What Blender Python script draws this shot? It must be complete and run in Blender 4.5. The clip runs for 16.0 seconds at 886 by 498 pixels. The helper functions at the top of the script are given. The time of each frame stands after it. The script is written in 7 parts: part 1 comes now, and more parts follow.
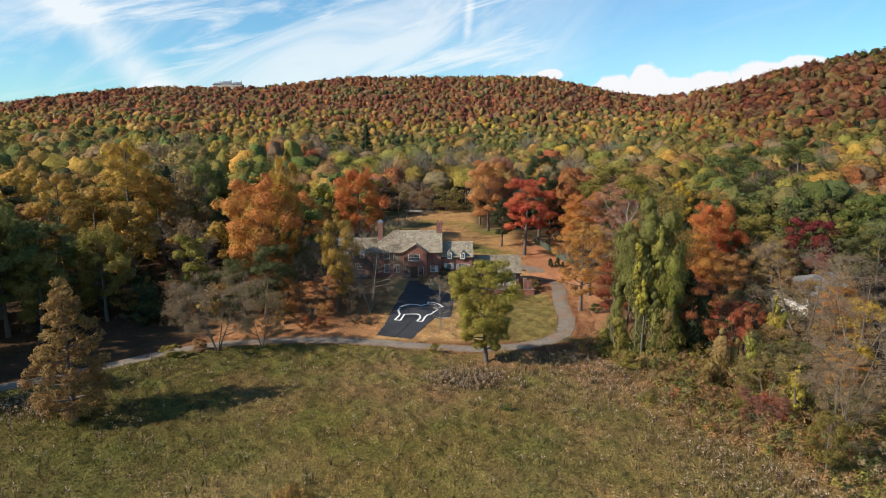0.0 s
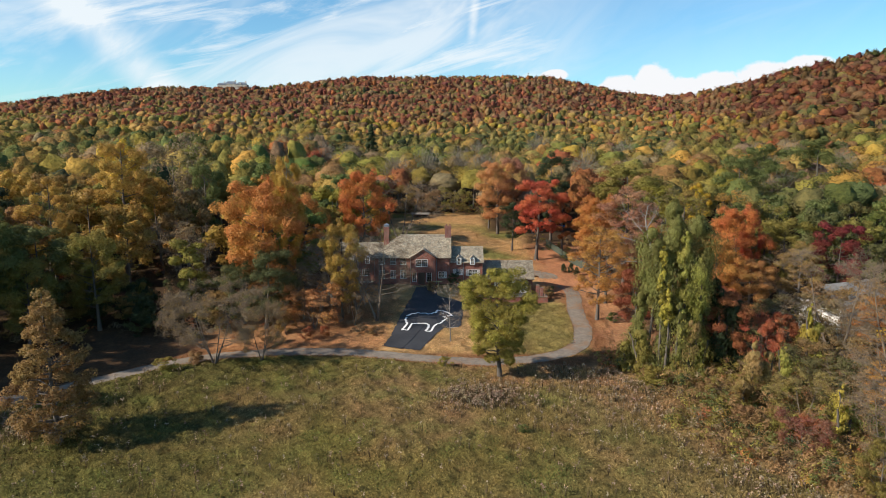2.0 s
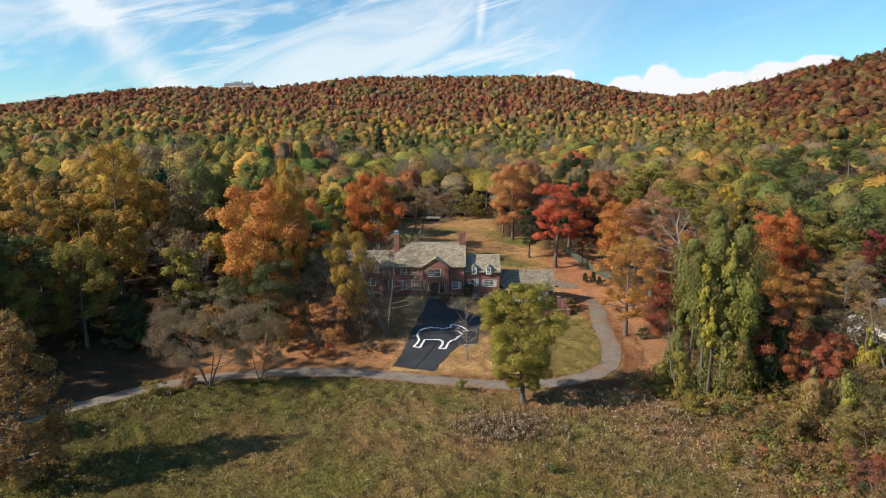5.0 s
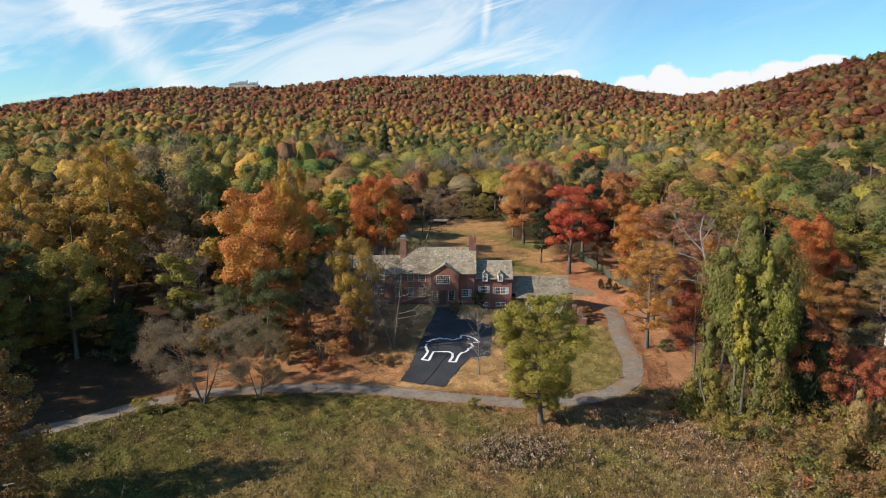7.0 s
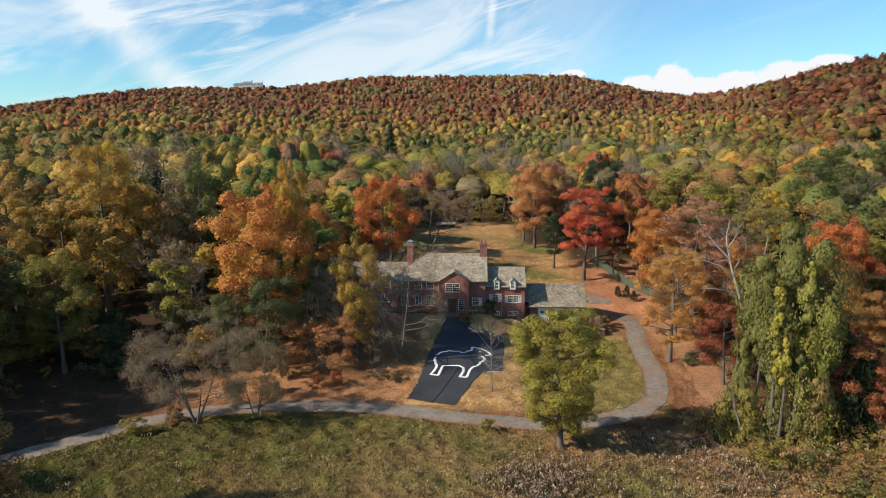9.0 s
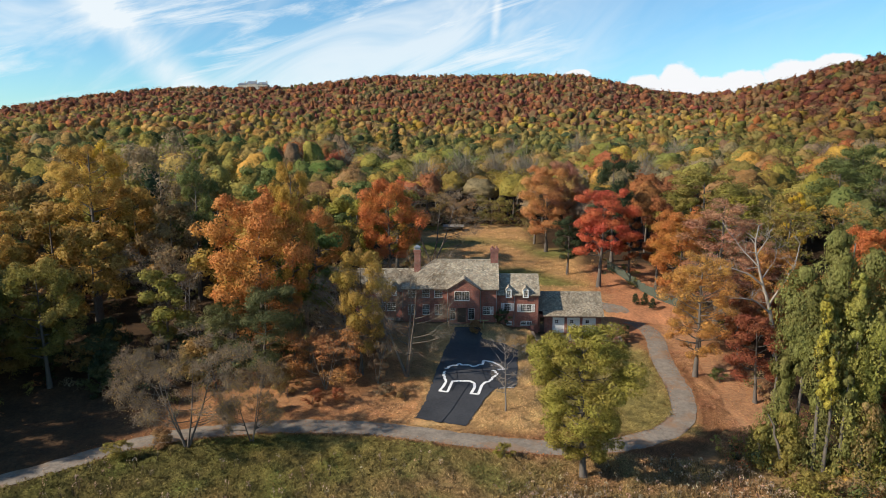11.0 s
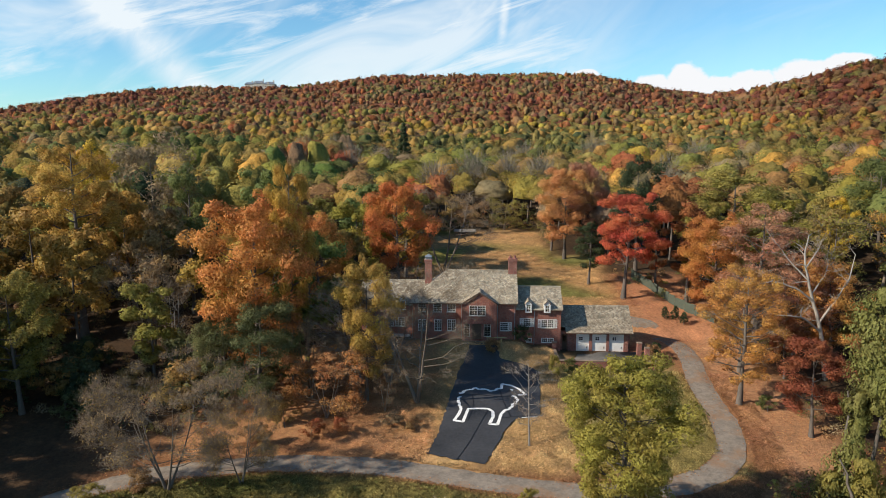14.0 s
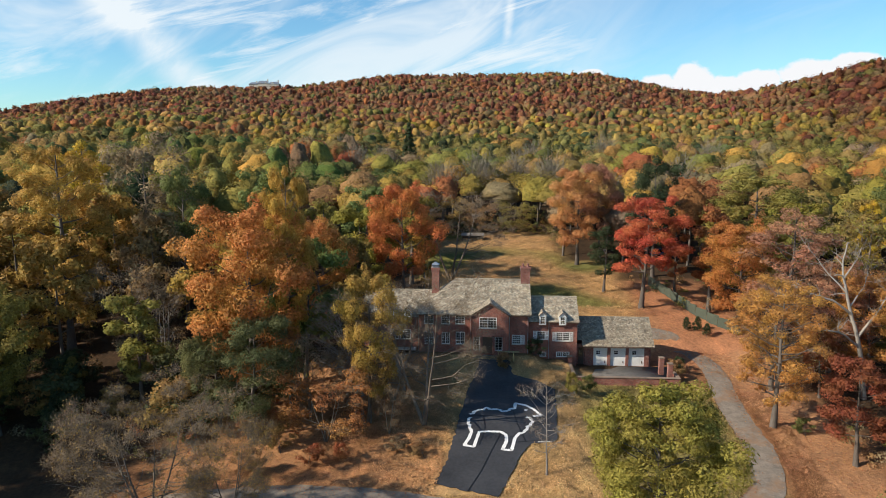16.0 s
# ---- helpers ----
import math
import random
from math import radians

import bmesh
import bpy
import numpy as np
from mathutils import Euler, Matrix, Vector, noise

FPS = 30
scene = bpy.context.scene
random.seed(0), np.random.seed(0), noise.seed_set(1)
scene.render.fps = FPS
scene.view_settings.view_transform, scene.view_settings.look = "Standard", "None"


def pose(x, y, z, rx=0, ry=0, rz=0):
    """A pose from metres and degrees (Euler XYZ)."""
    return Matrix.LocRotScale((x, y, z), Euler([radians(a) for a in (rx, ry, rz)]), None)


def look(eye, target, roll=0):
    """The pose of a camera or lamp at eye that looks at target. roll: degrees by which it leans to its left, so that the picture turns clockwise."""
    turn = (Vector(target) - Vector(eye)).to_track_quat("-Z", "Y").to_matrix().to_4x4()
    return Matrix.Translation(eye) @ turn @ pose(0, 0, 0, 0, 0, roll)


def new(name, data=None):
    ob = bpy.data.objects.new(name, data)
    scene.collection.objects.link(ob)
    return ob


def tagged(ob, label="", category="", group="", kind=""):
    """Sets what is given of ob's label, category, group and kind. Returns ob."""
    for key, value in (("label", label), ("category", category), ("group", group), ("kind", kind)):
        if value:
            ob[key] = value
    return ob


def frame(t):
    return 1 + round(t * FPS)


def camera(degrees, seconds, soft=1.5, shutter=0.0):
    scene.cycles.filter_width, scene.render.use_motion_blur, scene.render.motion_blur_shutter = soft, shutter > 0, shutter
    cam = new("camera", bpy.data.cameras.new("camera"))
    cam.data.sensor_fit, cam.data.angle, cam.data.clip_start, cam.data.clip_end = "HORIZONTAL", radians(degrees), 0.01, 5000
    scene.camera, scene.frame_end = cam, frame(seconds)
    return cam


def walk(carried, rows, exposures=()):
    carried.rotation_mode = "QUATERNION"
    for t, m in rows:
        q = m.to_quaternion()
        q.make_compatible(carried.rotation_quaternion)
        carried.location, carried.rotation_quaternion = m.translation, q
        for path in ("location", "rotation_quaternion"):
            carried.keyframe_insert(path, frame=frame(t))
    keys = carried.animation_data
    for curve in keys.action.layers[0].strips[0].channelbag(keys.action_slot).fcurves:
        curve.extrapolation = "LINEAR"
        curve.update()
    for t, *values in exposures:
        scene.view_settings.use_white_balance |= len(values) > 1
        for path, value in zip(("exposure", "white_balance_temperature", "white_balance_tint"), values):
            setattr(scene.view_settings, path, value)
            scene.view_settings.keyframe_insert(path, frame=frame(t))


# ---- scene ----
cam = camera(67.7, 16.0, soft=0.35)
METRES, EYE, TILT, LEAN, TURN = 52.5, 35.0, -9.4, 0.0, 0.0
ROWS = [
    (0.0, 0.0, 0.0, 0.0, 0.0, 0.0, -0.0),
    (0.5, -0.0042, 0.0307, 0.0047, 0.1, 0.0, -0.01),
    (1.0, -0.0087, 0.0614, 0.0095, 0.2, 0.02, -0.03),
    (1.5, -0.0132, 0.092, 0.0145, 0.3, 0.02, -0.04),
    (2.0, -0.0177, 0.1223, 0.0195, 0.4, 0.03, -0.06),
    (2.5, -0.0225, 0.1527, 0.0246, 0.5, 0.04, -0.07),
    (3.0, -0.0269, 0.1831, 0.03, 0.62, 0.04, -0.09),
    (3.5, -0.0317, 0.2137, 0.0352, 0.72, 0.06, -0.11),
    (4.0, -0.0361, 0.244, 0.0405, 0.82, 0.06, -0.12),
    (6.5, -0.0595, 0.3961, 0.0659, 1.32, 0.07, -0.16),
    (7.0, -0.0639, 0.4268, 0.0709, 1.43, 0.07, -0.18),
    (7.5, -0.0682, 0.4577, 0.076, 1.54, 0.08, -0.18),
    (8.0, -0.0726, 0.4883, 0.0811, 1.65, 0.09, -0.2),
    (8.5, -0.077, 0.5189, 0.0861, 1.75, 0.09, -0.21),
    (9.0, -0.0814, 0.5494, 0.0912, 1.87, 0.09, -0.21),
    (11.5, -0.1035, 0.7034, 0.1161, 2.39, 0.07, -0.27),
    (12.0, -0.1081, 0.7339, 0.1209, 2.5, 0.07, -0.3),
    (12.5, -0.1124, 0.7645, 0.1258, 2.61, 0.07, -0.3),
    (13.0, -0.1166, 0.795, 0.1309, 2.71, 0.07, -0.32),
    (13.5, -0.1206, 0.8253, 0.1357, 2.82, 0.07, -0.34),
    (14.0, -0.1248, 0.8556, 0.1408, 2.92, 0.07, -0.35),
    (14.5, -0.1289, 0.8859, 0.146, 3.02, 0.07, -0.36),
    (15.0, -0.133, 0.9161, 0.1515, 3.13, 0.07, -0.36),
    (15.5, -0.1369, 0.9465, 0.1567, 3.24, 0.08, -0.37),
    (16.0, -0.1406, 0.9767, 0.162, 3.34, 0.08, -0.39),
]
walk(cam, [(t, pose(0, 0, EYE, TILT, LEAN, TURN) @ pose(METRES * x, METRES * y, METRES * z, 90 + pitch, roll, yaw)) for t, x, y, z, yaw, pitch, roll in ROWS])

# ---- light ----
SUN_AZ, SUN_EL = radians(248), radians(33)          # where the sun stands, clockwise from +y
scene.view_settings.exposure = 0.42
world = bpy.data.worlds.new("autumn_sky")
scene.world = world
world.use_nodes = True


def node(tree, kind, _at=None, **put):
    n = tree.nodes.new(kind)
    for key, value in put.items():
        if key == "ins":
            for k, v in value.items():
                n.inputs[k].default_value = v
        else:
            setattr(n, key, value)
    return n


def make_sky():
    t = world.node_tree
    t.nodes.clear()
    ln = t.links.new
    out, bg = node(t, "ShaderNodeOutputWorld"), node(t, "ShaderNodeBackground", ins={"Strength": 0.092})
    sky = node(t, "ShaderNodeTexSky", sky_type="NISHITA", sun_disc=False, sun_elevation=SUN_EL, sun_rotation=SUN_AZ, altitude=200, air_density=1.0, dust_density=0.3, ozone_density=3.0)
    tint = node(t, "ShaderNodeMix", data_type="RGBA", blend_type="MULTIPLY", ins={0: 1.0, 7: (0.82, 1.18, 1.27, 1)})
    ln(sky.outputs[0], tint.inputs[6])
    co = node(t, "ShaderNodeTexCoord")
    sep = node(t, "ShaderNodeSeparateXYZ")
    ln(co.outputs["Generated"], sep.inputs[0])

    def m(op, a, b=None, c=None):
        n = node(t, "ShaderNodeMath", operation=op)
        for i, v in enumerate((a, b, c)):
            if v is None:
                continue
            if isinstance(v, (int, float)):
                n.inputs[i].default_value = v
            else:
                ln(v, n.inputs[i])
        return n.outputs[0]

    az = m("MULTIPLY", m("ARCTAN2", sep.outputs[0], sep.outputs[1]), 180 / math.pi)
    el = m("MULTIPLY", m("ARCSINE", sep.outputs[2]), 180 / math.pi)

    def field(ca, ce, sa, se, turn, detail, rough, warp=0.0):
        c = node(t, "ShaderNodeCombineXYZ")
        ln(az, c.inputs[0])
        ln(el, c.inputs[1])
        mp = node(t, "ShaderNodeMapping", ins={"Location": (ca, ce, 0), "Rotation": (0, 0, radians(turn)), "Scale": (sa, se, 1)})
        mp.vector_type = "POINT"
        r = node(t, "ShaderNodeMapping", ins={"Rotation": (0, 0, radians(turn))})
        ln(c.outputs[0], r.inputs[0])
        mp.inputs["Rotation"].default_value = (0, 0, 0)
        ln(r.outputs[0], mp.inputs[0])
        nz = node(t, "ShaderNodeTexNoise", ins={"Scale": 1.0, "Detail": detail, "Roughness": rough, "Distortion": warp})
        ln(mp.outputs[0], nz.inputs["Vector"])
        return nz.outputs[0]

    def ramp(v, a, b, top=1.0):
        n = node(t, "ShaderNodeMapRange", interpolation_type="SMOOTHSTEP", ins={1: a, 2: b, 3: 0.0, 4: top})
        ln(v, n.inputs[0])
        return n.outputs[0]

    # thin ice cloud: long streaks that fan out, over a soft veil
    streak = ramp(field(3.1, 2.0, 0.06, 0.42, -16, 7, 0.62, 0.5), 0.45, 0.68, 0.85)
    veil = ramp(field(7.3, 1.0, 0.05, 0.16, -25, 5, 0.6, 0.8), 0.38, 0.68, 0.75)
    overhead = m("SUBTRACT", 1.0, ramp(el, 18.0, 34.0))
    broad = m("MULTIPLY", m("MULTIPLY", ramp(el, 2.0, 5.0), overhead), m("MULTIPLY", m("MAXIMUM", streak, veil), m("SUBTRACT", 1.0, ramp(az, 2.0, 16.0, 0.88))))

    def spot(a, e, wa, we):
        da = m("DIVIDE", m("SUBTRACT", az, a), wa)
        de = m("DIVIDE", m("SUBTRACT", el, e), we)
        return m("SUBTRACT", 1.0, m("SQRT", m("ADD", m("MULTIPLY", da, da), m("MULTIPLY", de, de))))

    def line(a, e, slope, half, length):
        off = m("SUBTRACT", m("SUBTRACT", az, a), m("MULTIPLY", m("SUBTRACT", el, e), slope))
        across = m("SUBTRACT", 1.0, m("DIVIDE", m("ABSOLUTE", off), half))
        along = m("SUBTRACT", 1.0, m("DIVIDE", m("ABSOLUTE", m("SUBTRACT", el, e)), length))
        return m("MULTIPLY", ramp(across, 0.0, 1.0), ramp(along, 0.0, 0.5))

    rag = field(1.0, 5.0, 0.5, 0.7, 0, 6, 0.6)
    plume = m("MULTIPLY", line(-27.0, 8.2, -0.95, 3.2, 8.5), ramp(field(4.0, 2.0, 0.30, 0.10, 44, 6, 0.6, 0.6), 0.22, 0.66))
    trail = m("MULTIPLY", line(2.2, 10.4, 0.12, 0.55, 2.8), 0.8)
    puffs = None
    bumps = field(9.0, 3.0, 0.33, 0.45, 0, 6, 0.55)
    for a, e, wa, we in ((9.0, 5.3, 1.6, 0.7), (14.2, 4.2, 2.2, 1.5), (16.8, 4.3, 2.4, 2.0), (19.2, 3.9, 1.9, 1.5), (21.6, 4.2, 2.4, 1.8), (24.8, 4.7, 2.8, 1.8), (28.0, 5.2, 2.6, 1.4)):
        s = spot(a, e, wa, we)
        puffs = s if puffs is None else m("MAXIMUM", puffs, s)
    cumulus = ramp(m("ADD", puffs, m("MULTIPLY", m("SUBTRACT", bumps, 0.5), 1.1)), 0.18, 0.34)
    thin = m("MINIMUM", m("ADD", m("ADD", broad, m("MULTIPLY", plume, 0.8)), m("MULTIPLY", trail, m("MULTIPLY", rag, 1.2))), 0.92)
    a = node(t, "ShaderNodeMix", data_type="RGBA", ins={7: (7.3, 7.8, 8.1, 1)})
    ln(thin, a.inputs[0])
    ln(tint.outputs[2], a.inputs[6])
    b = node(t, "ShaderNodeMix", data_type="RGBA", ins={7: (7.6, 7.7, 7.9, 1)})
    ln(cumulus, b.inputs[0])
    ln(a.outputs[2], b.inputs[6])
    ln(b.outputs[2], bg.inputs[0])
    ln(bg.outputs[0], out.inputs[0])


make_sky()
sun = new("sun", bpy.data.lights.new("sun", "SUN"))
sun.data.energy, sun.data.angle, sun.data.color = 4.9, radians(0.6), (1.0, 0.89, 0.74)
sun_from = Vector((math.sin(SUN_AZ) * math.cos(SUN_EL), math.cos(SUN_AZ) * math.cos(SUN_EL), math.sin(SUN_EL)))
sun.matrix_world = look(sun_from * 300, (0, 0, 0))


# ---- materials ----
def material(name):
    mat = bpy.data.materials.new(name)
    mat.use_nodes = True
    t = mat.node_tree
    t.nodes.clear()
    out, bsdf = node(t, "ShaderNodeOutputMaterial"), node(t, "ShaderNodeBsdfPrincipled")
    t.links.new(bsdf.outputs[0], out.inputs[0])
    return mat, t, bsdf, out


def noise_at(t, scale, detail=5, rough=0.6, coord="Object", stretch=(1, 1, 1)):
    co = node(t, "ShaderNodeTexCoord")
    mp = node(t, "ShaderNodeMapping", ins={"Scale": stretch})
    t.links.new(co.outputs[coord], mp.inputs[0])
    n = node(t, "ShaderNodeTexNoise", ins={"Scale": scale, "Detail": detail, "Roughness": rough})
    t.links.new(mp.outputs[0], n.inputs["Vector"])
    return n.outputs[0]


def ramp_of(t, v, stops):
    r = node(t, "ShaderNodeValToRGB")
    e = r.color_ramp.elements
    e[0].position, e[0].color = stops[0][0], (*stops[0][1], 1)
    e[1].position, e[1].color = stops[-1][0], (*stops[-1][1], 1)
    for p, c in stops[1:-1]:
        e.new(p).color = (*c, 1)
    t.links.new(v, r.inputs[0])
    return r.outputs[0]


def mixed(t, fac, a, b, blend="MIX"):
    n = node(t, "ShaderNodeMix", data_type="RGBA", blend_type=blend)
    for i, v in ((0, fac), (6, a), (7, b)):
        if isinstance(v, (int, float)):
            n.inputs[i].default_value = v
        elif isinstance(v, tuple):
            n.inputs[i].default_value = (*v, 1)
        else:
            t.links.new(v, n.inputs[i])
    return n.outputs[2]


def bump_of(t, bsdf, v, strength, distance):
    b = node(t, "ShaderNodeBump", ins={"Strength": strength, "Distance": distance})
    t.links.new(v, b.inputs["Height"])
    t.links.new(b.outputs[0], bsdf.inputs["Normal"])


def plain(name, dark, light, rough=0.8, scale=2.0, bump=0.0, metal=0.0, stretch=(1, 1, 1)):
    """A surface that varies between two tones at a coarse and a fine scale."""
    mat, t, bsdf, _ = material(name)
    big, fine = noise_at(t, scale * 0.25, 4, stretch=stretch), noise_at(t, scale * 4, 6, 0.7, stretch=stretch)
    c = mixed(t, 0.5, ramp_of(t, big, [(0.3, dark), (0.7, light)]), ramp_of(t, fine, [(0.25, dark), (0.75, light)]))
    t.links.new(c, bsdf.inputs["Base Color"])
    bsdf.inputs["Roughness"].default_value, bsdf.inputs["Metallic"].default_value = rough, metal
    if bump:
        bump_of(t, bsdf, fine, 0.6, bump)
    return mat


def leaf_material(name, from_attribute=False, light_through=0.42, spread=0.3, shift=0.022, gloss=0.15, grain=3.0):
    """Leaves: the tree's own colour, which shifts from spray to spray and across the crown."""
    mat, t, bsdf, out = material(name)
    if from_attribute:
        src = node(t, "ShaderNodeAttribute", attribute_name="tint").outputs["Color"]
    else:
        src = node(t, "ShaderNodeObjectInfo").outputs["Color"]
    geo = node(t, "ShaderNodeNewGeometry")
    hsv = node(t, "ShaderNodeHueSaturation")
    t.links.new(src, hsv.inputs["Color"])
    patch = noise_at(t, 0.22, 3, 0.6)
    h = node(t, "ShaderNodeMapRange", ins={1: 0.25, 2: 0.75, 3: 0.5 - shift, 4: 0.5 + shift})
    t.links.new(patch, h.inputs[0])
    t.links.new(h.outputs[0], hsv.inputs["Hue"])
    v = node(t, "ShaderNodeMapRange", ins={1: 0.0, 2: 1.0, 3: 1 - spread, 4: 1 + spread})
    t.links.new(geo.outputs["Random Per Island"], v.inputs[0])
    # fine noise also paints in the dark between single leaves
    fine = noise_at(t, grain, 3, 0.6)
    w = node(t, "ShaderNodeMapRange", ins={1: 0.3, 2: 0.7, 3: 0.76, 4: 1.24})
    t.links.new(fine, w.inputs[0])
    both = node(t, "ShaderNodeMath", operation="MULTIPLY")
    t.links.new(v.outputs[0], both.inputs[0])
    t.links.new(w.outputs[0], both.inputs[1])
    t.links.new(both.outputs[0], hsv.inputs["Value"])
    bump_of(t, bsdf, fine, 0.5, 0.4 / grain)
    t.links.new(hsv.outputs[0], bsdf.inputs["Base Color"])
    bsdf.inputs["Roughness"].default_value = 0.62
    bsdf.inputs["Specular IOR Level"].default_value = gloss
    tr = node(t, "ShaderNodeBsdfTranslucent")
    t.links.new(hsv.outputs[0], tr.inputs[0])
    mx = node(t, "ShaderNodeMixShader", ins={0: light_through})
    t.links.new(bsdf.outputs[0], mx.inputs[1])
    t.links.new(tr.outputs[0], mx.inputs[2])
    t.links.new(mx.outputs[0], out.inputs[0])
    return mat


LEAF = leaf_material("leaves")
LEAF_FAR = leaf_material("far_leaves", from_attribute=True, light_through=0.34, spread=0.16, shift=0.012, gloss=0.1, grain=2.5)
GRASS = leaf_material("grass_blades", from_attribute=True, light_through=0.3, spread=0.3, shift=0.01, gloss=0.05, grain=9.0)


def canopy_material():
    """Far crowns: the tree's colour, broken up by sprays of leaves and the gaps between them."""
    mat, t, bsdf, _ = material("far_canopy")
    src = node(t, "ShaderNodeAttribute", attribute_name="tint").outputs["Color"]
    leafy, coarse = noise_at(t, 1.1, 7, 0.72), noise_at(t, 0.24, 3, 0.6)
    # low end of the ramp: shade in the gaps, put into the colour
    k = ramp_of(t, leafy, [(0.28, (0.5, 0.5, 0.52)), (0.46, (0.95, 0.95, 0.95)), (0.72, (1.4, 1.36, 1.3))])
    g = ramp_of(t, coarse, [(0.3, (0.82, 0.86, 0.9)), (0.7, (1.2, 1.14, 1.05))])
    t.links.new(mixed(t, 1.0, mixed(t, 1.0, src, k, "MULTIPLY"), g, "MULTIPLY"), bsdf.inputs["Base Color"])
    bsdf.inputs["Roughness"].default_value = 0.9
    bsdf.inputs["Specular IOR Level"].default_value = 0.05
    bump_of(t, bsdf, leafy, 0.75, 1.4)
    return mat


CANOPY = canopy_material()
BARK = plain("bark", (0.05, 0.042, 0.035), (0.18, 0.15, 0.125), 0.9, 1.5, 0.02, stretch=(1, 1, 0.3))
GREY_BARK = plain("grey_bark", (0.09, 0.070, 0.050), (0.27, 0.215, 0.16), 0.9, 1.5, 0.02, stretch=(1, 1, 0.4))
BROWN_BARK = plain("brown_bark", (0.075, 0.058, 0.045), (0.22, 0.175, 0.135), 0.9, 1.5, 0.02, stretch=(1, 1, 0.4))
TWIG = plain("twig_bark", (0.13, 0.092, 0.056), (0.285, 0.207, 0.13), 0.9, 1.5)
GREY_TWIG = plain("grey_twigs", (0.12, 0.10, 0.075), (0.25, 0.21, 0.16), 0.9, 1.0)
PALE_BARK = plain("pale_bark", (0.13, 0.115, 0.10), (0.33, 0.30, 0.265), 0.9, 1.5, 0.02, stretch=(1, 1, 0.4))


# ---- the lie of the land ----
PROFILE = [(-600, -14), (-100, -6), (40, -2.4), (80, -1.2), (100, -0.2), (107, 0.0), (113, 0.1), (122, 1.0), (132, 2.1), (140, 2.9), (147, 3.6), (160, 4.6), (172, 6.2),
           (217, 10.0), (300, 15), (450, 25), (600, 40), (750, 62), (900, 92), (1000, 112), (1080, 116), (1250, 95), (1800, 40), (4000, 10)]
RIDGE = [(-50, 0.42), (-36, 0.48), (-30, 0.69), (-26, 0.81), (-22, 0.88), (-16, 0.88), (-8, 1.03), (3, 1.02), (8.5, 1.01), (13, 0.84), (17.5, 0.72), (21, 0.72), (24.5, 0.78), (28, 0.86), (33, 0.95), (50, 1.0)]


def smooth(a, b, v):
    s = np.clip((v - a) / (b - a), 0, 1)
    return s * s * (3 - 2 * s)


def box_mask(x, y, x0, x1, y0, y1, soft):
    return smooth(x0 - soft, x0, x) * smooth(x1 + soft, x1, x) * smooth(y0 - soft, y0, y) * smooth(y1 + soft, y1, y)


def terrain(x, y):
    """Height of the ground: a meadow, a bank with the house, and a wooded ridge behind."""
    x, y = np.asarray(x, float), np.asarray(y, float)
    px, pz = np.array(PROFILE, float).T
    r = np.hypot(x, y)
    az = np.degrees(np.arctan2(x, np.maximum(y, 1.0)))
    along = y + (r - y) * smooth(200, 500, r) * smooth(0, 60, y)
    along = along * (1 + 0.33 * smooth(15, 27, az) * smooth(250, 700, r))
    w = 3 + np.clip(along - 200, 0, 300) * 0.1
    z = sum(np.interp(along + k * w, px, pz) for k in (-1, -0.5, 0, 0.5, 1)) / 5
    ra, rk = np.array(RIDGE, float).T
    k = sum(np.interp(az + d, ra, rk) for d in (-1.5, -0.75, 0, 0.75, 1.5)) / 5
    z = z * (1 + (k - 1) * smooth(350, 850, along))
    z = z - 1.0 * smooth(4, 10, x) * smooth(116, 136, y) * (1 - smooth(150, 165, y))
    z = z + (4.5 - z) * box_mask(x, y, -26, 0, 142.5, 156, 5)
    z = z + (3.5 - z) * box_mask(x, y, 1.5, 6.0, 142, 152, 1.5)
    z = z + (2.15 - z) * box_mask(x, y, 7, 32, 141.5, 156, 1.2)
    z = z + 0.25 * np.sin(x * 0.11 + 1.3) * np.sin(y * 0.09) * smooth(30, 60, np.abs(x) + np.maximum(0, y - 110))
    z = z + 5 * np.sin(x * 0.008 + 0.6) * np.sin(y * 0.009) * smooth(250, 500, y)
    return z


def height(x, y):
    return float(terrain(x, y))


def line_distance(x, y, pts):
    """Distance of places from a polyline."""
    best = np.full(np.shape(x), 1e9)
    for (ax, ay), (bx, by) in zip(pts[:-1], pts[1:]):
        dx, dy = bx - ax, by - ay
        s = np.clip(((x - ax) * dx + (y - ay) * dy) / (dx * dx + dy * dy), 0, 1)
        best = np.minimum(best, np.hypot(x - ax - s * dx, y - ay - s * dy))
    return best


ROAD = [(-120, 72), (-90, 80), (-70, 88), (-58, 94.5), (-50, 102), (-44, 107.5), (-38, 110.2), (-28, 112.2), (-17, 112), (-6, 109.3), (5, 107.2), (13, 108.6), (18.2, 111.2), (22.4, 115.6), (23.9, 124), (24.6, 136), (26.4, 146), (26.4, 152), (24, 157), (19, 159.5), (12, 160)]


def in_meadow(x, y):
    """1 on the mown meadow below the road, falling to 0 round it."""
    road_y = np.interp(x, [p[0] for p in ROAD[:12]] + [30, 60], [p[1] for p in ROAD[:12]] + [104, 96])
    m = smooth(-1.9, -3.4, y - road_y) * smooth(-130, -95, x)
    edge = 40 - 0.42 * (y - 60) + 3 * np.sin(y * 0.21)
    return m * smooth(edge + 3, edge - 4, x)


def in_clearing(x, y):
    """1 where no forest stands: road, house, lawns and the old pasture behind."""
    c = smooth(5.5, 4, line_distance(x, y, ROAD)) * (y > 60)
    c = np.maximum(c, box_mask(x, y, -24, 26, 113, 158, 3))
    c = np.maximum(c, box_mask(x, y, -10, 20, 150, 190, 4))
    c = np.maximum(c, box_mask(x, y, -17, 8, 185, 222, 4))
    return np.maximum(c, in_meadow(x, y))


